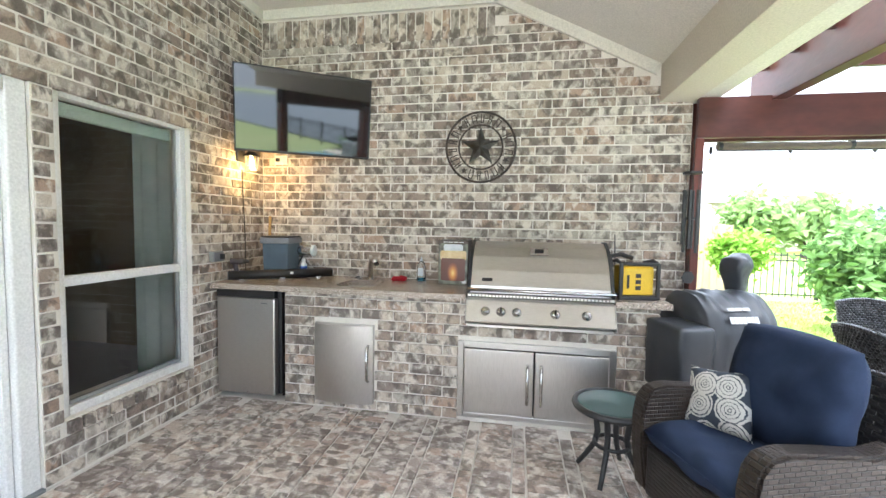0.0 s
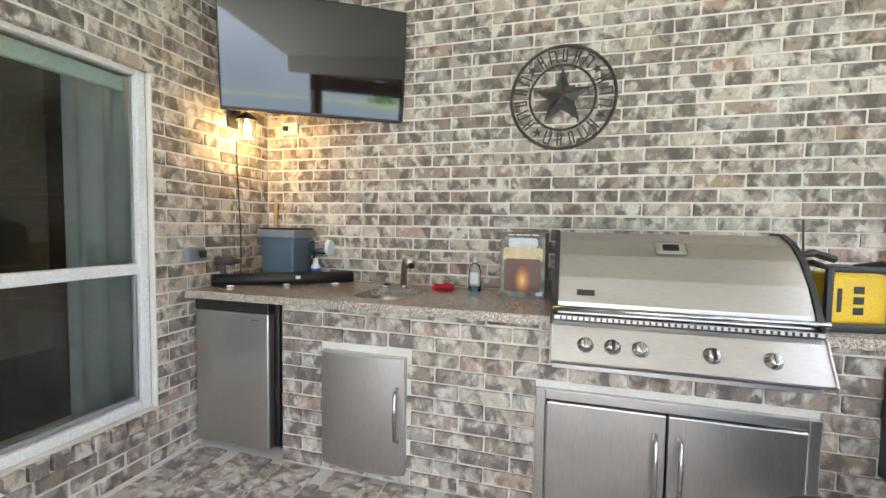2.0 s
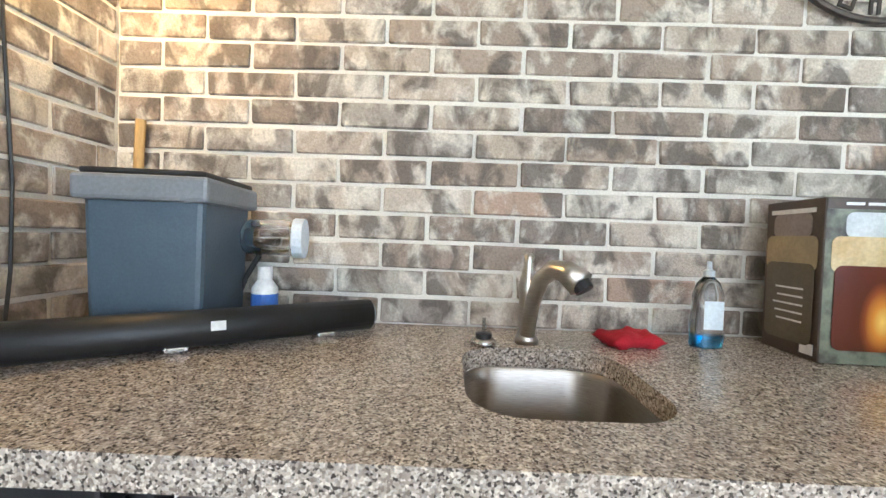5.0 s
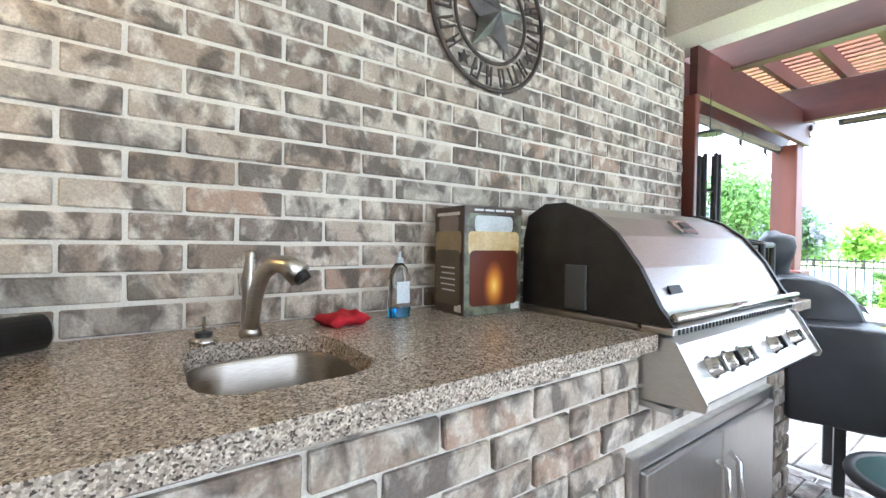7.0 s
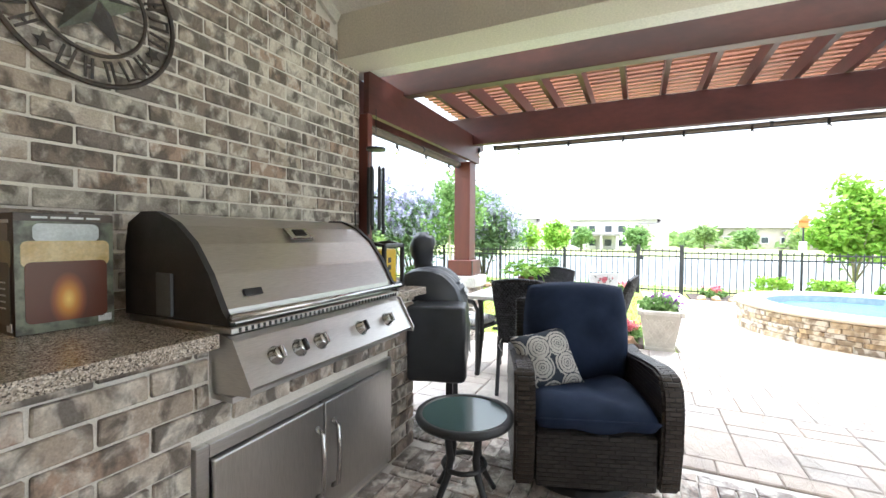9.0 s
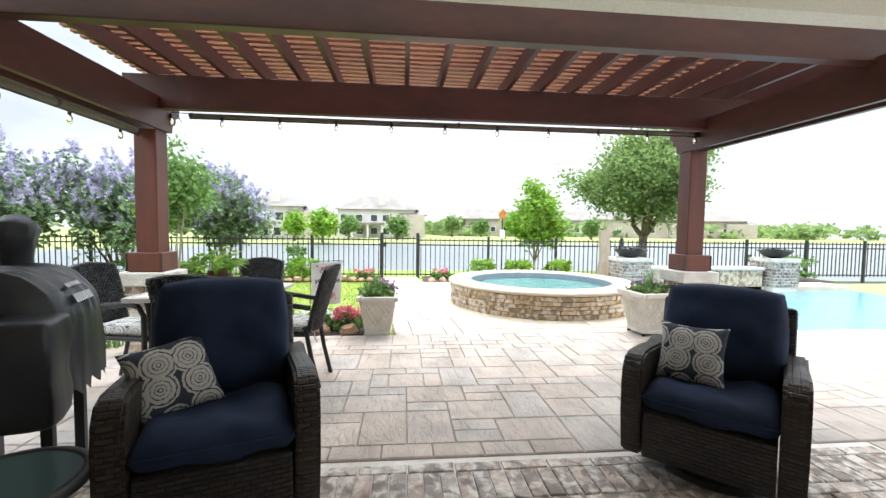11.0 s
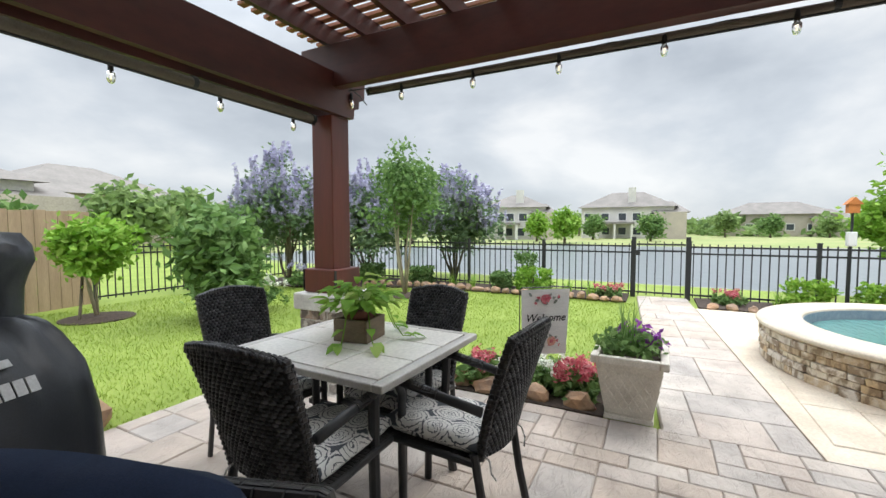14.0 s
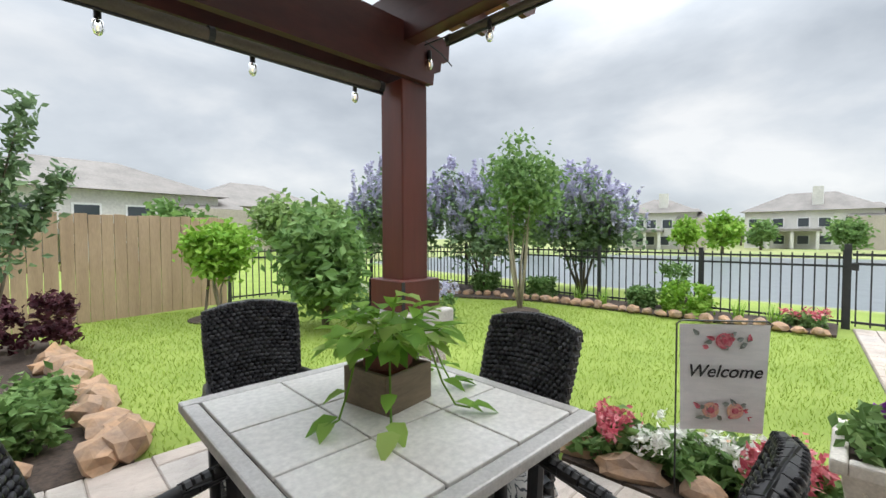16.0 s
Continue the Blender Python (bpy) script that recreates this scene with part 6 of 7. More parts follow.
for k, (dx, dy, h) in enumerate(((0.06, 0.0, 2.5), (-0.25, 0.1, 2.2), (0.34, -0.1, 2.3), (0.55, 0.05, 1.75))):
    part("stem", tube([(dx * 0.4, dy, 1.0), (dx * 0.8, dy, h * 0.75), (dx * 1.15, dy, h)], [0.012, 0.008, 0.003], 6), BARK, t)
    leaves("shoot_leaves", [(dx * (0.5 + 0.65 * q), dy, 1.0 + (h - 1.0) * q) for q in np.linspace(0.2, 1, 14)], 0.05, 420, 0.045, LEAF_DARK, t)

MULCH_BEDS = ([(8.2, 1.72), (9.05, 1.72), (9.05, 9.2), (7.2, 9.2), (7.0, 7.8), (8.1, 5.5)], [(8.1, 0.72), (9.05, 0.72), (9.05, -9), (8.1, -9)], [(3.70, 1.58), (4.25, 1.58), (4.38, 2.3), (4.02, 2.75), (3.70, 2.66)], [(0.3, 4.202), (2.14, 4.202), (2.16, 4.5), (2.0, 5.4), (1.95, 6.8), (1.95, 8.0), (0.2, 8.0)])
for o in MULCH_BEDS:
    tagged(part("mulch_bed", prism(o, -0.2, 0.0), MULCH), "dark bark mulch planting bed", "mulch bed", kind="structure")
for x, y, r in ((3.75, 8.0, 0.42), (7.15, 5.25, 0.3)):
    tagged(part("mulch_bed", lathe([(r, -0.1), (r, -0.015), (r * 0.5, 0.02)], 20), MULCH, at=pose(x, y, 0)), "round mulch ring under the tree", "mulch bed", kind="structure")


def make_hedge(x, y, w, h, mat=LEAF_BRIGHT, seed=1, label="clipped round green hedge bush", n=1700):
    t = thing("hedge_bush", label, "hedge", pose(x, y, 0), group="hedge bushes")
    part("stem", tube([(0, 0, -0.05), (0, 0, h * 0.5)], 0.02, 6), BARK, t)
    g = np.random.default_rng(seed)
    u = g.uniform(-1, 1, (70, 3))
    cl = np.sign(u) * np.abs(u) ** 0.6 * np.array([w * 0.42, w * 0.42, h * 0.36]) + np.array([0, 0, h * 0.52])
    leaves("foliage", cl, 0.035, n, 0.04, mat, t)


for k, (x, y, w, h) in enumerate(((8.4, -0.60, 0.48, 0.46), (8.4, -1.42, 0.54, 0.45), (8.4, -2.35, 0.5, 0.46), (8.45, 3.3, 0.6, 0.48), (8.7, 4.0, 0.36, 0.3), (8.5, 5.7, 0.44, 0.36), (8.3, 6.9, 0.5, 0.4), (8.7, -5.1, 0.6, 0.28), (8.7, -6.2, 0.55, 0.28))):
    make_hedge(x, y, w, h, LEAF_BRIGHT if k < 4 or k > 6 else LEAF, k + 50)
make_hedge(8.8, 3.55, 0.4, 0.8, LEAF, 80, "loose upright green shrub by the fence", 900)
make_hedge(8.6, -8.0, 1.2, 0.6, LEAF, 81, "loose green shrub beyond the pool", 1400)


def make_flower(x, y, w, h, mat, seed, label, name="flower_clump", n=260, green=500, z=0.0):
    t = thing(name, label, "flowers", pose(x, y, z))
    g = np.random.default_rng(seed)
    cl = g.uniform(-0.5, 0.5, (16, 3)) * np.array([w, w, h * 0.5]) + np.array([0, 0, h * 0.35])
    leaves("foliage", cl, 0.03, green, 0.04, LEAF, t)
    cl = g.uniform(-0.5, 0.5, (14, 3)) * np.array([w, w, h * 0.3]) + np.array([0, 0, h * 0.8])
    leaves("blossom", cl, 0.022, n, 0.024, mat, t)


for k, (x, y, w, h, m, lab) in enumerate(((3.90, 2.48, 0.26, 0.24, PINK, "pink begonias in the mulch bed"), (3.96, 2.20, 0.30, 0.20, WHITE_BLOOM, "white begonias in the mulch bed"), (4.04, 1.96, 0.26, 0.20, WHITE_BLOOM, "white begonias in the mulch bed"), (3.95, 1.80, 0.22, 0.24, PINK, "pink begonias in the mulch bed"), (4.12, 1.72, 0.2, 0.2, PINK, "pink begonias in the mulch bed"), (8.55, 2.0, 0.4, 0.22, PINK, "pink flowers beside the gate"), (8.6, 0.3, 0.35, 0.2, PINK, "pink flowers beside the gate"), (7.0, 7.7, 0.35, 0.5, LILAC, "pale blue agapanthus flowers"), (5.6, 5.4, 0.3, 0.55, LILAC, "pale blue agapanthus flowers"), (5.2, 6.4, 0.4, 0.5, WHITE_BLOOM, "white and blue flowers on the lawn edge"))):
    make_flower(x, y, w, h, m, 100 + k, lab)
for k, (x, y, w) in enumerate(((1.75, 4.75, 0.3), (1.82, 5.15, 0.26), (1.3, 5.3, 0.4))):
    make_hedge(x, y, w, 0.28, LEAF, 130 + k, "low green plant in the rock bed", 600)


make_hedge(1.78, 7.3, 0.75, 0.62, MAROON, 140, "dark maroon-leaved shrub behind the rocks", 2200)


def blades(t, n, h, r, mat, seed, name="blade", lean=0.5, z=0.0, x=0.0, y=0.0):
    """Long grass-like leaves from one crown, joined as one part."""
    g = random.Random(seed)
    bm = bmesh.new()
    for k in range(n):
        a, l = g.uniform(0, 6.283), g.uniform(0.1, lean)
        hh = h * g.uniform(0.6, 1.1)
        bx, by = x + r * g.uniform(-1, 1), y + r * g.uniform(-1, 1)
        c, s, w = math.cos(a), math.sin(a), 0.008
        prev = None
        for j in range(5):
            q = j / 4
            d = l * hh * q * q
            p = Vector((bx + c * d, by + s * d, z + hh * (q - 0.25 * l * q * q)))
            ww = w * (1 - q * 0.9)
            cur = (bm.verts.new(p + Vector((-s, c, 0)) * ww), bm.verts.new(p - Vector((-s, c, 0)) * ww))
            if prev:
                bm.faces.new((prev[0], prev[1], cur[1], cur[0]))
            prev = cur
    return part(name, bm, mat, t)


for k, (x, y) in enumerate(((8.5, 2.3), (8.55, 2.7), (8.4, 4.5), (8.5, -0.3), (8.6, 5.0), (3.35, 3.85), (3.65, 3.75), (3.0, 4.0))):
    t = thing("grass_clump", "arching strappy grass clump in the bed", "plant", pose(x, y, GZ), group="grass clumps")
    blades(t, 40, 0.34, 0.06, LEAF_BRIGHT if k < 5 else LEAF, 200 + k, "foliage", 1.1)


for k, (x, y) in enumerate(((1.58, 4.72), (1.66, 4.98), (1.72, 5.35))):
    t = thing("striped_grass", "low tuft of green and cream striped leaves", "plant", pose(x, y, 0), group="striped grass tufts")
    blades(t, 46, 0.24, 0.07, STRIPED, 230 + k, "foliage", 1.3)


# ---- boulders ----
def make_rock(x, y, w, d, h, rot, seed, mat=ROCK, label="rough brown edging boulder"):
    bm = bmesh.new()
    bmesh.ops.create_icosphere(bm, subdivisions=2, radius=1)
    for v in bm.verts:
        n1 = noise.noise(v.co * 1.3 + Vector((seed, 0, 0)))
        n2 = noise.noise(v.co * 4 + Vector((0, seed, 0)))
        v.co *= 1 + 0.42 * n1 + 0.2 * n2
        v.co.z = max(v.co.z, -0.35)
        v.co = Vector((v.co.x * w / 2, v.co.y * d / 2, v.co.z * h * 0.62))
    ob = part("boulder", bm, mat, smooth=False, at=pose(x, y, h * 0.2, 0, 0, rot))
    tagged(ob, label, "rock", group="edging boulders")


rk = random.Random(11)
for k in range(13):
    q = k / 12
    x, y = 2.14 - 0.22 * q + 0.05 * math.sin(k * 1.7), 4.36 + 2.6 * q
    make_rock(x, y, rk.uniform(0.26, 0.42), rk.uniform(0.16, 0.26), rk.uniform(0.12, 0.22), rk.uniform(40, 130), k)
for k in range(6):
    make_rock(1.95 - 0.33 * k + 0.08 * rk.random(), 4.30 + 0.05 * rk.random(), rk.uniform(0.24, 0.36), 0.2, 0.16, rk.uniform(0, 180), 20 + k)
for k, (x, y) in enumerate(((3.79, 1.74), (3.80, 2.04), (3.78, 2.34), (3.82, 2.62), (4.18, 2.45), (4.28, 2.1), (4.22, 1.8))):
    make_rock(x, y, rk.uniform(0.2, 0.32), 0.14, 0.12, rk.uniform(60, 120), 40 + k)
for k in range(34):
    q = k / 33
    y = 1.85 + 6.2 * q
    x = 8.16 - 0.35 * max(0, q - 0.55) * 8 * (q - 0.4)
    make_rock(x + rk.uniform(-0.05, 0.05), y, rk.uniform(0.14, 0.24), rk.uniform(0.1, 0.16), rk.uniform(0.08, 0.14), rk.uniform(0, 180), 60 + k, ROCK)
for k in range(14):
    make_rock(8.06 + rk.uniform(-0.04, 0.04), 0.55 - 0.24 * k, rk.uniform(0.14, 0.22), 0.12, 0.1, rk.uniform(0, 180), 100 + k)

# ---- planters and pot plants ----
def frustum(w0, w1, z0, z1, n=4):
    bm = bmesh.new()
    lo, hi = [bm.verts.new((sx * w0, sy * w0, z0)) for sx, sy in ((-1, -1), (1, -1), (1, 1), (-1, 1))], [bm.verts.new((sx * w1, sy * w1, z1)) for sx, sy in ((-1, -1), (1, -1), (1, 1), (-1, 1))]
    bm.faces.new(lo[::-1])
    bm.faces.new(hi)
    for k in range(4):
        bm.faces.new((lo[k], lo[(k + 1) % 4], hi[(k + 1) % 4], hi[k]))
    bmesh.ops.bevel(bm, geom=bm.edges[:], offset=0.006, segments=2, affect="EDGES")
    return bm


def make_planter(x, y, rot, seed, label, caddy):
    t = thing("stone_planter", label, "planter", pose(x, y, 0.03 if caddy else 0, 0, 0, rot) @ Matrix.Scale(1.0 if caddy else 0.93, 4))
    part("foot", frustum(0.155, 0.15, 0.0, 0.035), PLASTER, t)
    part("pot", frustum(0.145, 0.205, 0.035, 0.40), PLASTER, t)
    part("rim", B((-0.235, 0.235, -0.235, -0.185, 0.395, 0.45), (-0.235, 0.235, 0.185, 0.235, 0.395, 0.45), (-0.235, -0.185, -0.184, 0.184, 0.395, 0.45), (0.185, 0.235, -0.184, 0.184, 0.395, 0.45), bevel=0.010), PLASTER, t)
    part("soil", B((-0.184, 0.184, -0.184, 0.184, 0.38, 0.425)), MULCH, t)
    # raised lattice of arcs on each side
    for s in range(4):
        lat = []
        m = Matrix.Rotation(s * math.pi / 2, 4, "Z")
        bm = bmesh.new()
        for k in range(-6, 7):
            for dr in (-1, 1):
                on = []
                for j in range(27):
                    z = 0.085 + 0.01 * j
                    lx = k * 0.062 + dr * (z - 0.21) * 0.62
                    if abs(lx) < 0.115 + 0.05 * (z - 0.085) / 0.26:
                        on.append(Vector((lx, -0.148 - 0.162 * (z - 0.04), z)))
                if len(on) > 4:
                    cyl(bm, on[0], on[-1], 0.006, seg=6)
        bm.transform(m)
        part("lattice", bm, PLASTER, t, "raised lattice relief")
    if caddy:
        for dx in (-0.13, 0.13):
            for dy in (-0.13, 0.13):
                part("caster", lathe([(0.02, -0.03), (0.02, -0.001)], 10), BLACK_PLASTIC, t, at=pose(dx, dy, 0))
    pl = thing("potted_grass", "strappy green leaves and purple flowers in the planter", "plant", pose(x, y, 0.45 if caddy else 0.42, 0, 0, rot))
    blades(pl, 30, 0.36, 0.05, LEAF, seed, "blades", 0.5, -0.03)
    g = np.random.default_rng(seed)
    ring = [(0.13 * math.cos(a), 0.13 * math.sin(a), 0.03) for a in g.uniform(0, 6.28, 22)]
    leaves("foliage", ring, 0.04, 420, 0.033, LEAF, pl)
    leaves("blossom", [(0.14 * math.cos(a), 0.14 * math.sin(a), 0.07) for a in g.uniform(-1.8, 0.6, 12)], 0.03, 160, 0.03, PURPLE, pl)


make_planter(3.82, 1.43, 0, 301, "square cream stone planter with lattice relief", False)
make_planter(3.64, -1.585, 4, 302, "square cream stone planter on a wheeled caddy", True)

BOX_WOOD = plain("weathered_box_wood", (0.24, 0.18, 0.12), (0.16, 0.12, 0.08), 0.8, scale=8, fine=60, bump=0.3, stretch=(0.3, 1, 2))
TERRACOTTA = plain("terracotta", (0.22, 0.07, 0.04), (0.17, 0.055, 0.035), 0.7)
POTHOS = leafy("pothos_leaves", (0.14, 0.30, 0.04), (0.26, 0.46, 0.07), (0.46, 0.60, 0.18), 0.45)


def big_leaf(bm, p, d, up, size):
    """One broad pointed leaf with a folded midrib."""
    d, up = d.normalized(), up.normalized()
    s = d.cross(up).normalized()
    u = s.cross(d)
    mid = [p + d * size * q - u * size * 0.25 * q * q for q in (0, 0.3, 0.65, 1.0)]
    wid = (0.0, 0.30, 0.24, 0.0)
    rows = [[bm.verts.new(m + s * size * w + u * size * w * 0.35), bm.verts.new(m), bm.verts.new(m - s * size * w + u * size * w * 0.35)] if w else [bm.verts.new(m)] * 3 for m, w in zip(mid, wid)]
    for a, b in zip(rows, rows[1:]):
        for k in (0, 1):
            q = []
            for v in (a[k], a[k + 1], b[k + 1], b[k]):
                if v not in q:
                    q.append(v)
            bm.faces.new(q)


def make_pothos():
    m = pose(2.49, 2.55, 0.681, 0, 0, 8)
    b = thing("plant_box", "weathered square wooden plant box on the table", "planter box", m)
    h, w = 0.105, 0.088
    part("side_board", B((-w, w, -w, -w + 0.012, 0, h), bevel=0.002), BOX_WOOD, b)
    part("side_board", B((-w, w, w - 0.012, w, 0, h), bevel=0.002), BOX_WOOD, b)
    part("side_board", B((-w, -w + 0.012, -w + 0.013, w - 0.013, 0, h), bevel=0.002), BOX_WOOD, b)
    part("side_board", B((w - 0.012, w, -w + 0.013, w - 0.013, 0, h), bevel=0.002), BOX_WOOD, b)
    part("bottom_board", B((-w + 0.013, w - 0.013, -w + 0.013, w - 0.013, 0, 0.012)), BOX_WOOD, b)
    p = thing("pothos_plant", "trailing green pothos in a terracotta pot", "plant", pose(2.49, 2.55, 0.694))
    part("pot", lathe([(0.045, 0), (0.062, 0.09), (0.07, 0.095), (0.07, 0.125), (0.055, 0.125)], 20), TERRACOTTA, p)
    g = random.Random(5)
    for k in range(95):
        a = g.uniform(0, 6.283)
        r = g.uniform(0.02, 0.155)
        z = 0.15 + g.uniform(0.0, 0.16) * (1 - r / 0.26)
        pos = Vector((r * math.cos(a), r * math.sin(a), z))
        d = Vector((math.cos(a + g.uniform(-0.8, 0.8)), math.sin(a + g.uniform(-0.8, 0.8)), g.uniform(-0.5, 0.6)))
        bm = bmesh.new()
        big_leaf(bm, pos, d, Vector((g.uniform(-0.3, 0.3), g.uniform(-0.3, 0.3), 1)), g.uniform(0.06, 0.11))
        part("leaf", bm, POTHOS, p, smooth=True)
        if k % 3 == 0:
            part("stalk", tube([(0, 0, 0.11), tuple(pos * 0.6 + Vector((0, 0, 0.07))), tuple(pos)], 0.0025, 5), POTHOS, p)
    for a, ln in ((-1.2, 0.14), (-0.4, 0.10), (0.3, 0.12), (3.4, 0.10), (-2.2, 0.14)):
        c, s = math.cos(a), math.sin(a)
        pts = [Vector((c * r, s * r, z)) for r, z in ((0.05, 0.13), (0.13, 0.16), (0.17, 0.06), (0.18 + ln * 0.2, 0.005), (0.18 + ln * 0.5, 0.004))]
        part("vine", tube(pts, 0.003, 5), POTHOS, p)
        for q in pts[1:]:
            bm = bmesh.new()
            big_leaf(bm, q + Vector((0, 0, 0.008)), Vector((c + g.uniform(-0.6, 0.6), s + g.uniform(-0.6, 0.6), -0.1)), Vector((0, 0, 1)), g.uniform(0.06, 0.09))
            part("leaf", bm, POTHOS, p, smooth=True)


make_pothos()

# ---- welcome flag ----
FLAG = plain("flag_cloth", (0.80, 0.79, 0.78), (0.72, 0.72, 0.715), 0.9, scale=12, stretch=(1, 1, 5), fine=300)
INK = plain("black_ink", (0.02, 0.02, 0.02), None, 0.8)
ROSE = plain("rose_print", (0.50, 0.06, 0.10), (0.62, 0.22, 0.25), 0.9, scale=60)
ROSE_PALE = plain("pale_rose_print", (0.70, 0.30, 0.32), (0.72, 0.48, 0.30), 0.9, scale=60)
SAGE = plain("sage_print", (0.20, 0.24, 0.20), (0.28, 0.30, 0.28), 0.9, scale=60)


def make_flag():
    m = pose(3.89, 2.0, 0, 0, 0, -52)
    t = thing("garden_flag", "white garden flag with roses and a welcome greeting", "garden flag", m)
    part("pole", tube([(-0.19, 0.004, -0.05), (-0.19, 0.004, 0.76), (-0.17, 0.004, 0.775), (0.18, 0.004, 0.775), (0.20, 0.004, 0.76), (0.185, 0.004, 0.745)], 0.004, 6), BLACK_IRON, t)
    bm = bmesh.new()
    for y in (0, 0.002):
        for i in range(9):
            for j in range(9):
                u, v = i / 8, j / 8
                x = -0.175 + 0.35 * u + (0.03 * v - 0.015) * (-1 if u > 0.5 else 0.3)
                bm.verts.new((x, y + 0.012 * math.sin(u * 5) * v, 0.76 - 0.47 * v))
    bm.verts.ensure_lookup_table()
    for o in (0, 81):
        for i in range(8):
            for j in range(8):
                q = [bm.verts[o + a * 9 + b] for a, b in ((i, j), (i + 1, j), (i + 1, j + 1), (i, j + 1))]
                bm.faces.new(q if o else q[::-1])
    part("cloth", bm, FLAG, t, smooth=True)
    cu = bpy.data.curves.new("welcome", "FONT")
    cu.body, cu.size, cu.extrude, cu.shear, cu.offset = "Welcome", 0.077, 0.0006, 0.3, 0.0008
    cu.align_x, cu.align_y = "CENTER", "CENTER"
    tmp = bpy.data.objects.new("welcome", cu)
    scene.collection.objects.link(tmp)
    me = bpy.data.meshes.new_from_object(tmp.evaluated_get(bpy.context.evaluated_depsgraph_get()))
    bpy.data.objects.remove(tmp)
    me.materials.append(INK)
    w = new("lettering", me)
    w.parent = t
    w.matrix_basis = pose(0, -0.010, 0.555, 90, 0, 0)
    tagged(w, "black script lettering")
    g = random.Random(3)
    for cz, big, n in ((0.69, ROSE, 1), (0.385, ROSE_PALE, 2)):
        for k in range(n):
            bm = lathe([(0.035, 0), (0.03, 0.0015)], 14)
            part("rose", bm, big, t, at=pose(0.05 * (k * 2 - n + 1), -0.008, cz, 90, 0, 0))
            part("rose_heart", lathe([(0.015, 0.0016), (0.012, 0.003)], 10), ROSE, t, at=pose(0.05 * (k * 2 - n + 1), -0.008, cz, 90, 0, 0))
        for k in range(16):
            bm = bmesh.new()
            a = g.uniform(0, 6.28)
            big_leaf(bm, Vector((g.uniform(-0.11, 0.10), -0.009, cz + g.uniform(-0.03, 0.03))), Vector((math.cos(a), 0, 0.4 * math.sin(a))), Vector((0, -1, 0)), 0.035)
            part("printed_leaf", bm, SAGE if k % 3 else ROSE, t)


make_flag()

# ---- spa, pool wall and fire bowls ----
STONE = brick_mat("stacked_stone", [(0.58, 0.49, 0.36), (0.68, 0.60, 0.48), (0.52, 0.40, 0.26), (0.64, 0.58, 0.50), (0.56, 0.41, 0.24)], (0.70, 0.64, 0.54), 0.5, 0.68, (0.22, 0.15, 0.09))
SPA_TILE = plain("spa_tile", (0.28, 0.33, 0.38), (0.20, 0.25, 0.31), 0.3, scale=20)
SPA_C, SPA_R = (5.66, -1.0), 1.40


def make_spa():
    cx, cy = SPA_C
    s = thing("spa", "raised round spa faced with stacked tan stone", "spa", pose(cx, cy, 0))
    R = SPA_R
    part("shell", lathe([(R - 0.03, -0.05), (R - 0.03, 0.31)], 64, False), MORTAR, s)
    part("coping", lathe([(R - 0.30, 0.312), (R + 0.03, 0.312), (R + 0.045, 0.33), (R + 0.03, 0.355), (R - 0.30, 0.36), (R - 0.31, 0.34), (R - 0.30, 0.312)], 64, False), TRAVERTINE, s, smooth=True)
    part("inner_tile", lathe([(R - 0.315, 0.10), (R - 0.315, 0.335), (R - 0.29, 0.335)], 64, False), SPA_TILE, s, "grey-blue tile band")
    part("spa_surface", lathe([(R - 0.318, 0.20), (R - 0.318, 0.245)], 64), SPA_WATER, s, "clear green-blue spa water")
    pl = []
    g = random.Random(2)
    for r, (z, h) in enumerate(((0.035, 0.07), (0.10, 0.058), (0.155, 0.05), (0.21, 0.058), (0.27, 0.062))):
        a = g.uniform(0, 0.1)
        while a < 2 * math.pi:
            w = g.uniform(0.10, 0.26)
            da = w / R
            pl.append(Matrix.Rotation(a + da / 2, 4, "Z") @ Matrix.LocRotScale((R - 0.02 + g.uniform(-0.012, 0.012), 0, z), Euler((0, 0, 0)), (1, (w - 0.006) / 0.2, h / 0.06 * 0.93)))
            a += da
    pieces("stone", s, pl, (0.05, 0.2, 0.06), STONE, lambda m: m.translation.x, bevel=0.006, jitter=0.006)


make_spa()


def make_fire_pillar(x, y):
    p = thing("fire_bowl_pillar", "stone pillar with a limestone cap beside the pool", "pillar", pose(x, y, 0), group="pool pillars")
    part("core", B((-0.27, 0.27, -0.27, 0.27, -0.3, 0.52)), MORTAR, p)
    part("cap", B((-0.31, 0.31, -0.31, 0.31, 0.52, 0.60), bevel=0.012), LIMESTONE, p)
    pl = []
    for r in range(8):
        for s in range(4):
            for k in range(3):
                pl.append(Matrix.Rotation(s * math.pi / 2, 4, "Z") @ Matrix.LocRotScale((-0.19 + 0.19 * k + (0.03 if r % 2 else -0.02), -0.275, 0.035 + 0.065 * r), Euler((0, 0, 0)), (0.92, 1, 1)))
    pieces("stone", p, pl, (0.19, 0.03, 0.056), STONE_GREY, lambda m: m.translation.z, bevel=0.005, jitter=0.005)
    b = thing("fire_bowl", "wide dark metal fire bowl with lava rock", "fire bowl", pose(x, y, 0.60), group="fire bowls")
    part("bowl", lathe([(0.10, 0.0), (0.22, 0.05), (0.33, 0.16), (0.345, 0.165), (0.31, 0.15)], 28), BOWL_METAL, b, smooth=True)
    cl = [(0.2 * math.cos(k) * (k % 5) / 5, 0.2 * math.sin(k) * (k % 5) / 5, 0.16) for k in range(20)]
    leaves("lava_rock", cl, (0.06, 0.06, 0.012), 320, 0.05, BLACK_IRON, b, long=1.0)["kind"] = "stuff"


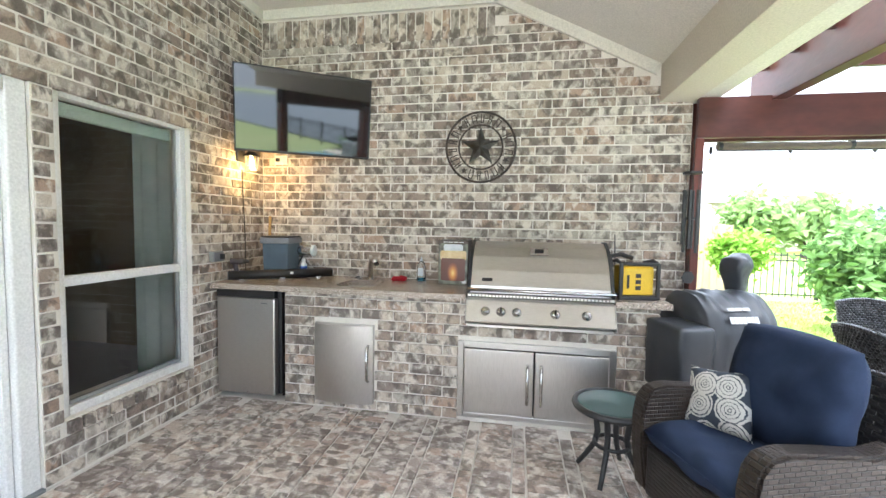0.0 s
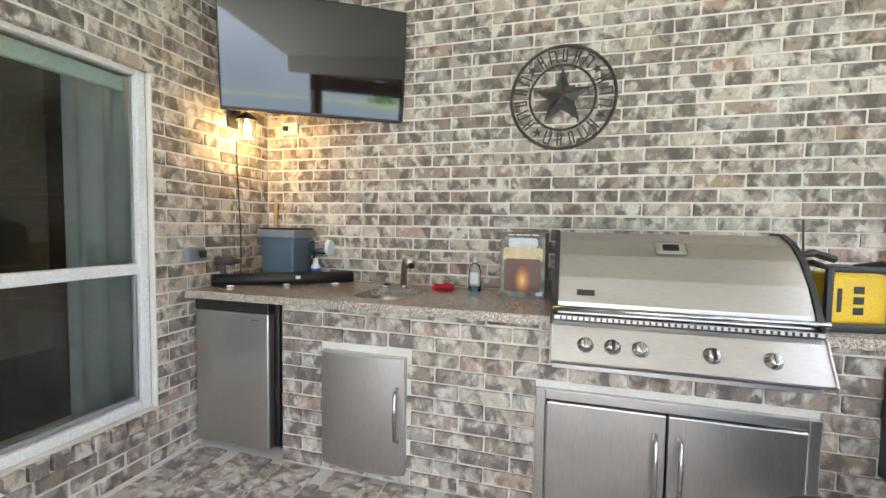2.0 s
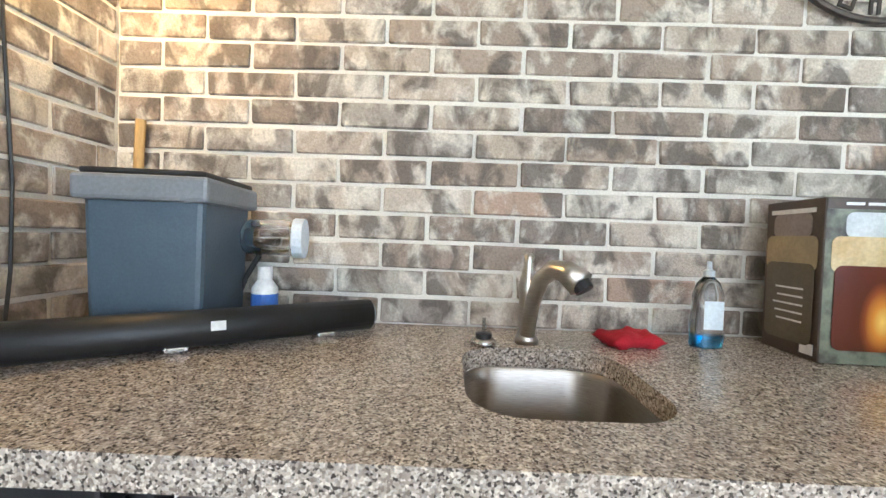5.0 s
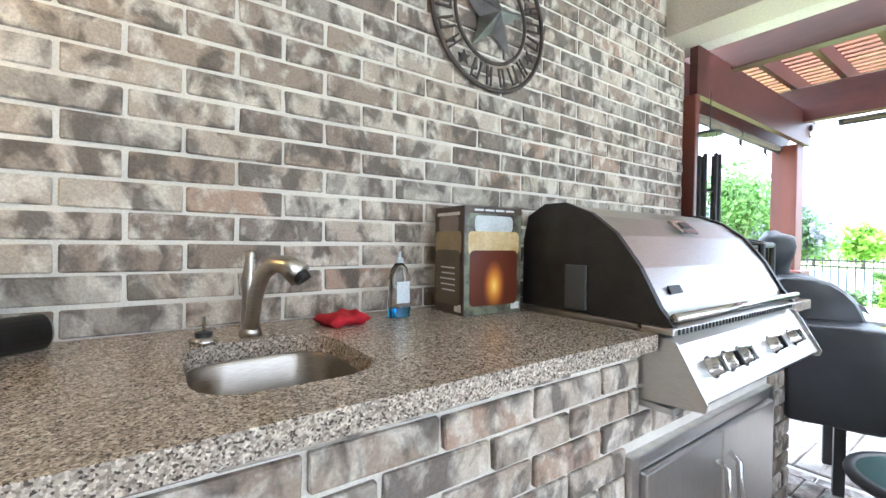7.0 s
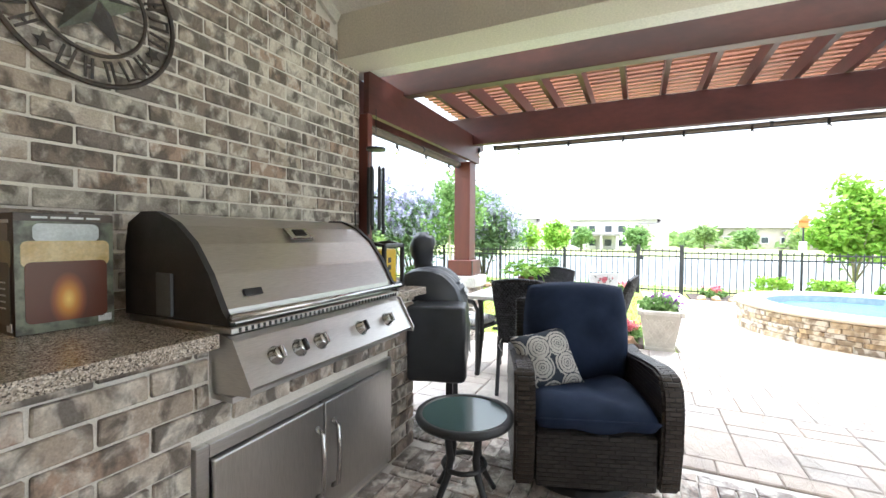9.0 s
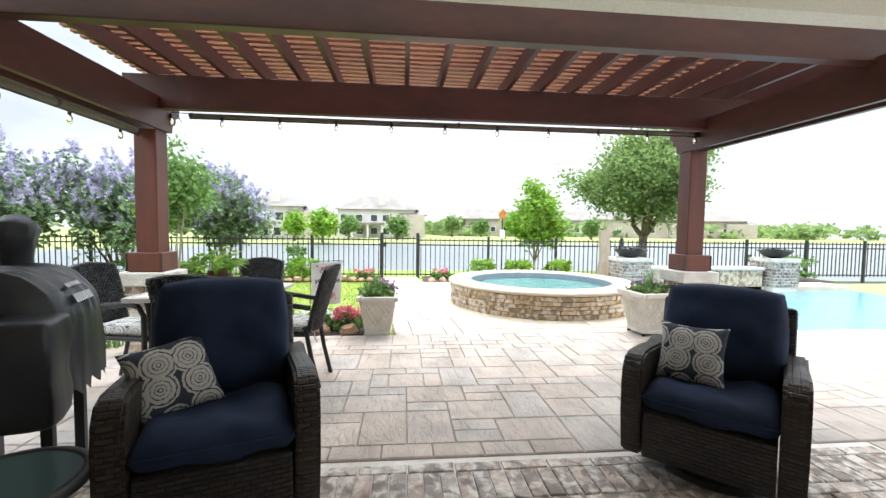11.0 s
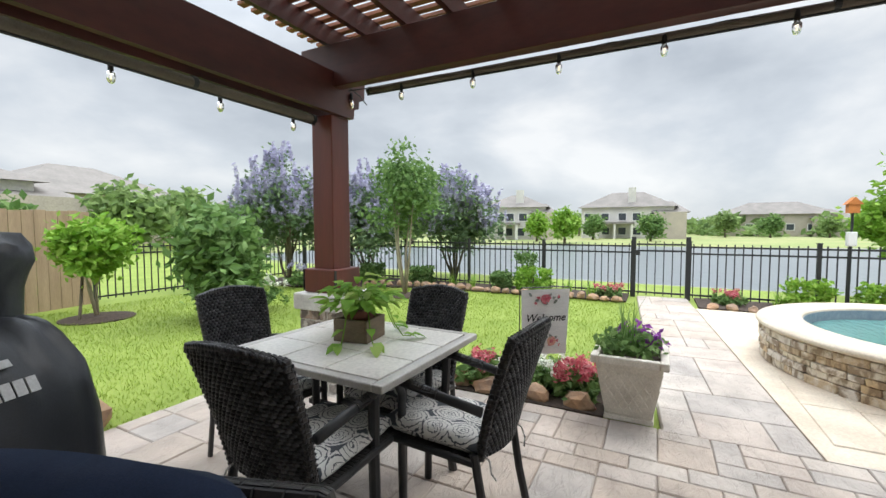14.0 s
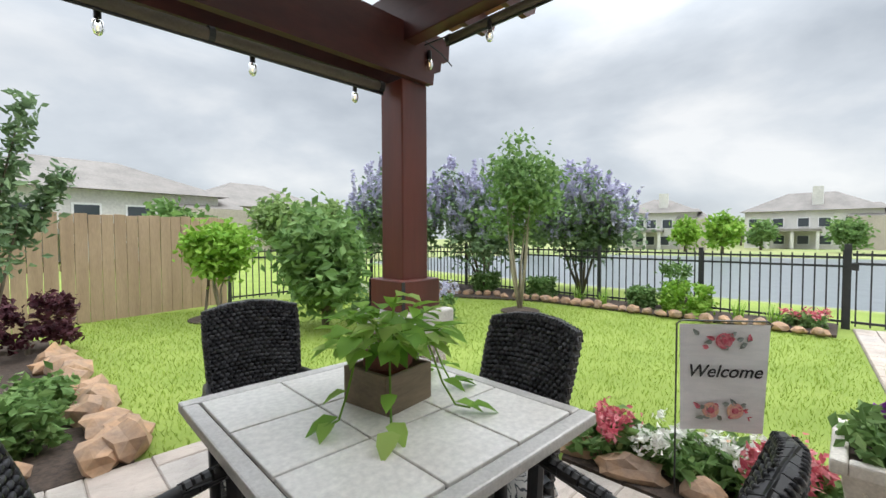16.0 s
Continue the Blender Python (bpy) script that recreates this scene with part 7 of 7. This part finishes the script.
STONE_GREY = brick_mat("grey_stacked_stone", [(0.40, 0.37, 0.33), (0.48, 0.45, 0.40), (0.34, 0.31, 0.28), (0.45, 0.40, 0.34)], (0.6, 0.57, 0.52), 0.5, 0.68)
BOWL_METAL = plain("bowl_metal", (0.09, 0.085, 0.08), (0.06, 0.06, 0.06), 0.5, metal=0.6, scale=10)
make_fire_pillar(7.30, -3.45)
make_fire_pillar(7.40, -6.75)
tagged(part("pool_wall", B((7.30, 7.62, -6.4, -3.8, -0.3, 0.34), bevel=0.01), STONE), "stone veneer wall with spillway behind the pool", "wall", kind="structure")
tagged(part("pool_wall_cap", B((7.26, 7.66, -6.42, -3.78, 0.343, 0.40), bevel=0.01), LIMESTONE), "limestone cap on the pool wall", "trim", kind="structure")
WATERFALL = glass("falling_water", (0.9, 0.95, 1.0), 0.2)
tagged(part("waterfall", B((7.27, 7.285, -5.4, -4.6, -0.09, 0.32)), WATERFALL), "thin sheet of water falling into the pool", "waterfall")
t = thing("palm_tree", "short palm with a rough brown trunk", "palm", pose(8.16, -3.3, 0))
part("trunk", tube([(-0.01, 0, -0.05), (-0.04, -0.02, 0.5), (0, 0, 1.15)], [0.17, 0.12, 0.11], 12), PALE_BARK, t)
blades(t, 26, 0.5, 0.03, LEAF_OAK, 77, "fronds", 1.6, 1.1)

# ---- fences ----
def make_fence(a, b, label, top=0.945, post_every=1.62, step=0.112):
    a, b = Vector((*a, 0)), Vector((*b, 0))
    L, ang = (b - a).length, math.degrees(math.atan2(b.y - a.y, b.x - a.x))
    f = thing("iron_fence", label, "fence", pose(a.x, a.y, -0.04, 0, 0, ang), group="iron fence panels")
    n = max(1, round(L / post_every))
    pm = meshed("post", B((-0.026, 0.026, -0.026, 0.026, -0.1, top + 0.03), (-0.032, 0.032, -0.032, 0.032, top + 0.03, top + 0.045)), BLACK_IRON)
    km = meshed("picket", B((-0.008, 0.008, -0.008, 0.008, 0.05, top + 0.0)), BLACK_IRON)
    for k in range(n + 1):
        o = new("post", pm)
        o.parent, o.location = f, (L * k / n, 0, 0)
    for z in (0.10, top - 0.16, top - 0.05):
        part("rail", B((0, L, -0.012, 0.012, z - 0.014, z + 0.014)), BLACK_IRON, f)
    m = int(L / step)
    for k in range(min(m, 295)):
        o = new("picket", km)
        o.parent, o.location = f, ((k + 0.5) * L / m, 0, 0)
    return f


FX = 8.9
make_fence((FX, 1.67), (FX, 9.45), "black iron picket fence along the garden")
make_fence((FX, -14.0), (FX, 0.81), "black iron picket fence beside the pool")
make_fence((4.33, 9.42), (FX, 9.45), "black iron picket fence towards the neighbour")


def make_gate():
    g = thing("garden_gate", "closed black iron picket gate with a latch", "gate", pose(FX, 0.81, -0.04, 0, 0, 90))
    W = 0.86
    for x in (0.02, W - 0.02):
        part("gate_post", B((x - 0.035, x + 0.035, -0.035, 0.035, -0.1, 1.06), bevel=0.003), BLACK_IRON, g)
    for z in (0.10, 0.82, 0.93):
        part("rail", B((0.06, W - 0.06, -0.012, 0.012, z - 0.015, z + 0.015)), BLACK_IRON, g)
    for k in range(6):
        x = 0.12 + k * 0.128
        part("picket", B((x - 0.008, x + 0.008, -0.008, 0.008, 0.05, 0.98)), BLACK_IRON, g)
    part("latch", B((W - 0.12, W - 0.055, -0.04, 0.04, 0.74, 0.83), bevel=0.006), BLACK_IRON, g)


make_gate()


def make_wood_fence(a, b, label):
    a, b = Vector((*a, 0)), Vector((*b, 0))
    L, ang = (b - a).length, math.degrees(math.atan2(b.y - a.y, b.x - a.x))
    f = thing("wood_fence", label, "fence", pose(a.x, a.y, GZ, 0, 0, ang), group="wood fence panels")
    n = int(L / 0.145)
    meshes = [meshed("board", B((-0.07, 0.07, -0.009, 0.009, -0.05, 1.48 + d), bevel=0.003), FENCE_WOOD) for d in (0, 0.008, -0.008)]
    for k in range(n):
        o = new("board", meshes[k % 3])
        o.parent, o.location = f, ((k + 0.5) * L / n, 0.003 * (k % 2), 0)
    for z in (0.18, 0.76, 1.32):
        part("rail", B((0, L, 0.02, 0.055, z - 0.04, z + 0.04)), FENCE_WOOD, f)


make_wood_fence((2.12, 8.95), (4.28, 9.40), "weathered brown wooden board fence")
make_wood_fence((-3.5, 8.3), (2.10, 8.85), "weathered brown wooden board fence by the shrubs")

# ---- birdhouse, far houses and trees ----
ORANGE = plain("orange_paint", (0.60, 0.22, 0.05), (0.5, 0.16, 0.04), 0.6)
t = thing("birdhouse", "small orange birdhouse on a tall pole", "birdhouse", pose(8.65, -1.10, 0))
part("pole", tube([(0, 0, -0.05), (0, 0, 1.38)], 0.016, 8), BLACK_IRON, t)
part("house_box", B((-0.06, 0.06, -0.06, 0.06, 1.38, 1.50)), ORANGE, t)
bm = prism([(-0.09, 0), (0.09, 0), (0, 0.10)], -0.08, 0.08)
bm.transform(Matrix(((0, 0, 1, 0), (1, 0, 0, 0), (0, 1, 0, 1.50), (0, 0, 0, 1))))
part("roof", bm, ORANGE, t)
part("baffle", B((-0.05, 0.05, -0.05, 0.05, 0.92, 1.12), bevel=0.01), WHITE, t, "white squirrel baffle")
HOUSE_BRICK = plain("pale_house_brick", (0.50, 0.44, 0.37), (0.42, 0.37, 0.32), 0.9, scale=0.8, fine=12)
HOUSE_STUCCO = plain("white_house_wall", (0.68, 0.66, 0.62), (0.60, 0.58, 0.55), 0.9, scale=0.6, fine=8)
SHINGLE = plain("grey_shingles", (0.20, 0.185, 0.17), (0.26, 0.24, 0.22), 0.9, scale=0.7, fine=9)
DARK_GLASS, n_, l_, p_ = material("far_window_glass")
p_.inputs["Base Color"].default_value, p_.inputs["Roughness"].default_value = (0.05, 0.06, 0.07, 1), 0.1


def make_house(x, y, rot, w, d, h, roof, wall, chimney, label, seed):
    t = thing("house", label, "house", pose(x, y, -0.7, 0, 0, rot))
    part("wall", B((-w / 2, w / 2, -d / 2, d / 2, 0, h)), wall, t)
    part("wing_wall", B((w * 0.30, w * 0.62, -d / 2 - 1.0, d / 2 - 2, 0, h * 0.82)), HOUSE_BRICK, t)
    for (cx, ww, dd, hh, o) in ((0, w, d, h, 0.0), (w * 0.46, w * 0.32, d - 1, h * 0.82, -1.5)):
        bm = bmesh.new()
        e = 0.5
        c = [bm.verts.new((cx + sx * (ww / 2 + e), sy * (dd / 2 + e) + o / 2, hh)) for sx, sy in ((-1, -1), (1, -1), (1, 1), (-1, 1))]
        rr = max(ww / 2 - dd / 2, 0.3)
        p, q = bm.verts.new((cx - rr, o / 2, hh + roof * (1 if o == 0 else 0.7))), bm.verts.new((cx + rr, o / 2, hh + roof * (1 if o == 0 else 0.7)))
        bm.faces.new(c[::-1])
        bm.faces.new((c[0], c[1], q, p))
        bm.faces.new((c[1], c[2], q))
        bm.faces.new((c[2], c[3], p, q))
        bm.faces.new((c[3], c[0], p))
        part("roof", bm, SHINGLE, t)
    if chimney:
        part("chimney", B((w * 0.02, w * 0.02 + 1.0, -d / 2 + 0.8, -d / 2 + 1.6, h, h + roof + 0.5)), wall, t)
    g = random.Random(seed)
    rows = (h * 0.22, h * 0.68) if h > 4 else (h * 0.4,)
    for z in rows:
        for k in range(5):
            xx = -w * 0.42 + k * w * 0.185 + g.uniform(-0.3, 0.3)
            wn = part("window", B((xx - 0.6, xx + 0.6, -d / 2 - 0.06, -d / 2 - 0.01, z - 0.55, z + 0.65)), WHITE, t)
            part("pane", B((xx - 0.5, xx + 0.5, -d / 2 - 0.09, -d / 2 - 0.062, z - 0.45, z + 0.55)), DARK_GLASS, wn)
    if h > 4:
        part("patio_roof", B((-w * 0.3, w * 0.1, -d / 2 - 3, -d / 2 - 0.02, h * 0.46, h * 0.52)), SHINGLE, t)
        for k in (-0.28, -0.1, 0.08):
            part("patio_post", B((w * k - 0.15, w * k + 0.15, -d / 2 - 2.9, -d / 2 - 2.6, 0, h * 0.46)), HOUSE_STUCCO, t)


make_house(72, 5.5, -90, 12.5, 8, 4.6, 2.4, HOUSE_STUCCO, True, "pale two-storey house across the lake", 1)
make_house(60, 19.5, -80, 8.5, 7, 4.4, 1.9, HOUSE_STUCCO, True, "pale two-storey house behind the lake trees", 2)
make_house(15.5, 38.5, 12, 11, 8, 4.0, 2.2, HOUSE_BRICK, False, "brick house beyond the wooden fence", 3)
make_house(4.0, 33.0, 8, 12, 8, 4.2, 2.0, HOUSE_STUCCO, False, "large pale house beyond the wooden fence", 4)
make_house(36, 47, -35, 9, 8, 3.6, 2.2, HOUSE_BRICK, False, "distant brick house with a hipped roof", 5)
make_house(95, -17, -95, 16, 9, 3.8, 2.2, HOUSE_BRICK, False, "distant low house across the lake", 6)
make_house(90, -52, -110, 18, 9, 4.0, 2.4, HOUSE_BRICK, False, "distant brick house beyond the pool", 7)
make_house(98, -38, -105, 16, 9, 3.8, 2.4, HOUSE_STUCCO, False, "distant house among far trees", 8)
make_house(95, -70, -120, 18, 9, 4.0, 2.4, HOUSE_BRICK, False, "distant brick house in a row", 9)
for k, (x, y, h, m) in enumerate(((16, 27, 4.2, LEAF_OAK), (21, 30, 3.6, LEAF), (30, 36, 4.2, LEAF_OAK), (50, 14, 3.2, LEAF_BRIGHT), (46, 10, 3.4, LEAF_BRIGHT), (56, 2, 3.0, LEAF), (60, 9, 3.0, LEAF), (78, -8, 3.8, LEAF_OAK), (80, -14, 3.2, LEAF), (70, -24, 2.6, LEAF_OAK), (66, -30, 3.0, LEAF), (44, 20, 3.4, LEAF_OAK), (62, -44, 3.0, LEAF), (38, 24, 3.4, LEAF), (12, 24, 3.6, LEAF_OAK), (7, 24, 3.0, LEAF), (80, 14, 4, LEAF_OAK), (84, -22, 3, LEAF_OAK), (75, -34, 3, LEAF_OAK))):
    make_tree("distant_tree", "distant green tree beyond the lake", x, y, -0.65, h * 0.3, (0, 0, h * 0.62, h * 0.42, h * 0.42, h * 0.4), 36, 1700, 0.26, m, BARK, 0.12, 4, 0.35, 400 + k)

# far tree line and bank reeds
g = np.random.default_rng(5)
far = np.stack([g.uniform(85, 125, 500), g.uniform(-110, 70, 500), g.uniform(-0.5, 2.2, 500)], 1)
tagged(leaves("tree_line", far, (1.2, 1.2, 0.5), 9000, 0.9, LEAF_OAK), "far low line of trees on the horizon", "tree line", kind="stuff")

# ---- lawn grass ----
n = 75000
gx, gy = g.uniform(2.0, 8.4, n), g.uniform(0.5, 9.0, n)
keep = ~((gx < 3.70) & (gy < 4.22)) & (gy > 1.27 + 0.0664 * (gx - 3.69)) & ~((gx < 4.40) & (gy < 2.78)) & (gx < 8.15 - 0.25 * np.maximum(0, gy - 5))
keep &= ((gx - 3.75) ** 2 + (gy - 8.0) ** 2 > 0.17) & (gx > 2.2 - 0.12 * (gy - 4.2))
gx, gy = gx[keep], gy[keep]
n = len(gx)
hh, an = g.uniform(0.018, 0.045, n), g.uniform(0, 6.283, n)
c, s = np.cos(an), np.sin(an)
lx, ly = g.normal(0, 0.014, n), g.normal(0, 0.014, n)
base = np.stack([gx, gy, np.full(n, GZ - 0.002)], 1)
w = 0.0035
v = np.stack([base + np.stack([c * w, s * w, 0 * c], 1), base - np.stack([c * w, s * w, 0 * c], 1), base + np.stack([lx, ly, hh], 1)], 1).reshape(-1, 3)
me = bpy.data.meshes.new("grass_blades")
me.from_pydata(v.tolist(), [], np.arange(3 * n).reshape(n, 3).tolist())
GRASS_BLADE = leafy("grass_blade", (0.20, 0.29, 0.035), (0.26, 0.36, 0.055), (0.34, 0.42, 0.09), 0.5)
me.materials.append(GRASS_BLADE)
tagged(new("grass_blades", me), "short bright green lawn grass blades", "grass", kind="stuff")

# ---- bricks and slabs ----
holes_bar = [(-1.47, -1.02, 0.04, 0.63), (-0.41, 0.62, 0.03, 0.57), (-0.355, 0.59, 0.70, 0.9)]
pieces("brick", bar, place_y(bond(BAR_X0, BAR_X1, 0, BAR_Z + 0.02, holes_bar), BAR_Y) + place_x(bond(BAR_Y + 0.1, 3.36, 0, BAR_Z + 0.02), BAR_X1, 1), SIZE, BRICK, lambda m: m.translation.x, bevel=0.0035, jitter=0.005)

c = [(x, z, w) for x, z, w in bond(-2.31, 1.235, 0, 3.20) if z < roof_z(x) - (0.10 if x > APEX_X else 0.24) and (z > 0.8 or x > 0.8)]
soldier = [Matrix.LocRotScale((-2.31 + COURSE * (k + 0.5), WALL_Y + DEEP / 2 - 0.008, 2.985), Euler((0, radians(90), 0)), (1, 1, 1)) for k in range(28)]
pieces("brick", wall_back, place_y(c, WALL_Y) + soldier, SIZE, BRICK, lambda m: abs(m.translation.z - 1.35) + 0.25 * abs(m.translation.x + 0.8), bevel=0.0035, jitter=0.005)

c = bond(-0.6, 3.42, 0, 3.19, [(WIN[0], WIN[1], WIN[2] - 0.08, WIN[3] + 0.0), DOOR])
sill = [Matrix.LocRotScale((WALL_X - 0.045, WIN[0] + 0.04 + 0.0775 * k, WIN[2] - 0.04), Euler((radians(90), 0, 0)), (0.62, 0.72, 1)) for k in range(11)]
pieces("brick", wall_side, place_x(c, WALL_X, 1) + sill, SIZE, BRICK, lambda m: -m.translation.y, bevel=0.0035, jitter=0.005)

fl = []
pitch = 0.292
for k in range(13):
    x = -2.28 + pitch * k
    for j in range(-18, 46):
        y = j * 0.0785
        if y < 2.77 or x > 0.9:
            fl.append(Matrix.LocRotScale((x + 0.105, y, -0.033), Euler((0, 0, 0)), (0.205 / SIZE[0], 0.072 / DEEP, 1)))
    for j in range(-6, 15):
        y = j * 0.232 + 0.09 * (k % 2)
        if (y < 2.66 or x > 0.8) and x + 0.248 < 1.26:
            fl.append(Matrix.LocRotScale((x + 0.2505, y, -0.034), Euler((0, 0, math.pi / 2)), (0.222 / SIZE[0], 0.066 / DEEP, 1)))
fl = [m for m in fl if m.translation.y < 3.4 and m.translation.x < 1.2]
for m in fl:
    m.translation.z += 0.003 * noise.noise(m.translation * 7)
pieces("brick", brick_floor, fl, SIZE, PAVER_BRICK, lambda m: abs(m.translation.y - 1.9) + 0.4 * abs(m.translation.x + 0.3), bevel=0.0035, jitter=0.005)


def ashlar(x0, x1, y0, y1, unit, seed, shapes):
    """Random rectangles on a grid that fill a stretch of ground."""
    rnd = random.Random(seed)
    nx, ny = int(round((x1 - x0) / unit)), int(round((y1 - y0) / unit))
    ux, uy = (x1 - x0) / nx, (y1 - y0) / ny
    used, out = set(), []
    for j in range(ny):
        for i in range(nx):
            if (i, j) in used:
                continue
            for w, h in rnd.sample(shapes, len(shapes)) + [(1, 1)]:
                cells = [(i + a, j + b) for a in range(w) for b in range(h)]
                if i + w <= nx and j + h <= ny and not used.intersection(cells):
                    used.update(cells)
                    out.append((x0 + i * ux, x0 + (i + w) * ux, y0 + j * uy, y0 + (j + h) * uy))
                    break
    return out


def lay(parent, slabs, mat, top=0.0, gap=0.002):
    made = {}
    for x0, x1, y0, y1 in slabs:
        key = (round(x1 - x0, 3), round(y1 - y0, 3))
        if key not in made:
            w, d = key[0] / 2 - gap, key[1] / 2 - gap
            bm = B((-w, w, -d, d, -0.05, 0))
            bmesh.ops.bevel(bm, geom=[e for e in bm.edges if sum(v.co.z for v in e.verts) > -0.01], offset=0.006, segments=1, affect="EDGES")
            made[key] = meshed("slab", bm, mat)
        ob = new("slab", made[key])
        ob.parent = parent
        ob.matrix_basis = Matrix.Translation(((x0 + x1) / 2, (y0 + y1) / 2, top + random.uniform(-0.002, 0.002)))


SHAPES = [(2, 2), (3, 2), (2, 3), (2, 1), (1, 2), (3, 2), (2, 2)]
lay(patio, ashlar(1.27, 3.68, -4.6, 4.20, 0.1339, 4, SHAPES), SLAB)
part("slab", prism([(3.684, 0.478), (3.684, -1.86), (3.836, -1.5), (3.688, 0.47)], -0.3, -0.001), SLAB, patio)
lay(path, ashlar(0, 5.2, 0.0, 0.75, 0.1875, 9, SHAPES), SLAB)
lay(deck, [s for s in ashlar(3.9, 6.0, -2.3, 0.40, 0.3, 2, SHAPES) if s[0] < 4.8], TRAVERTINE, 0.004, 0.0025)
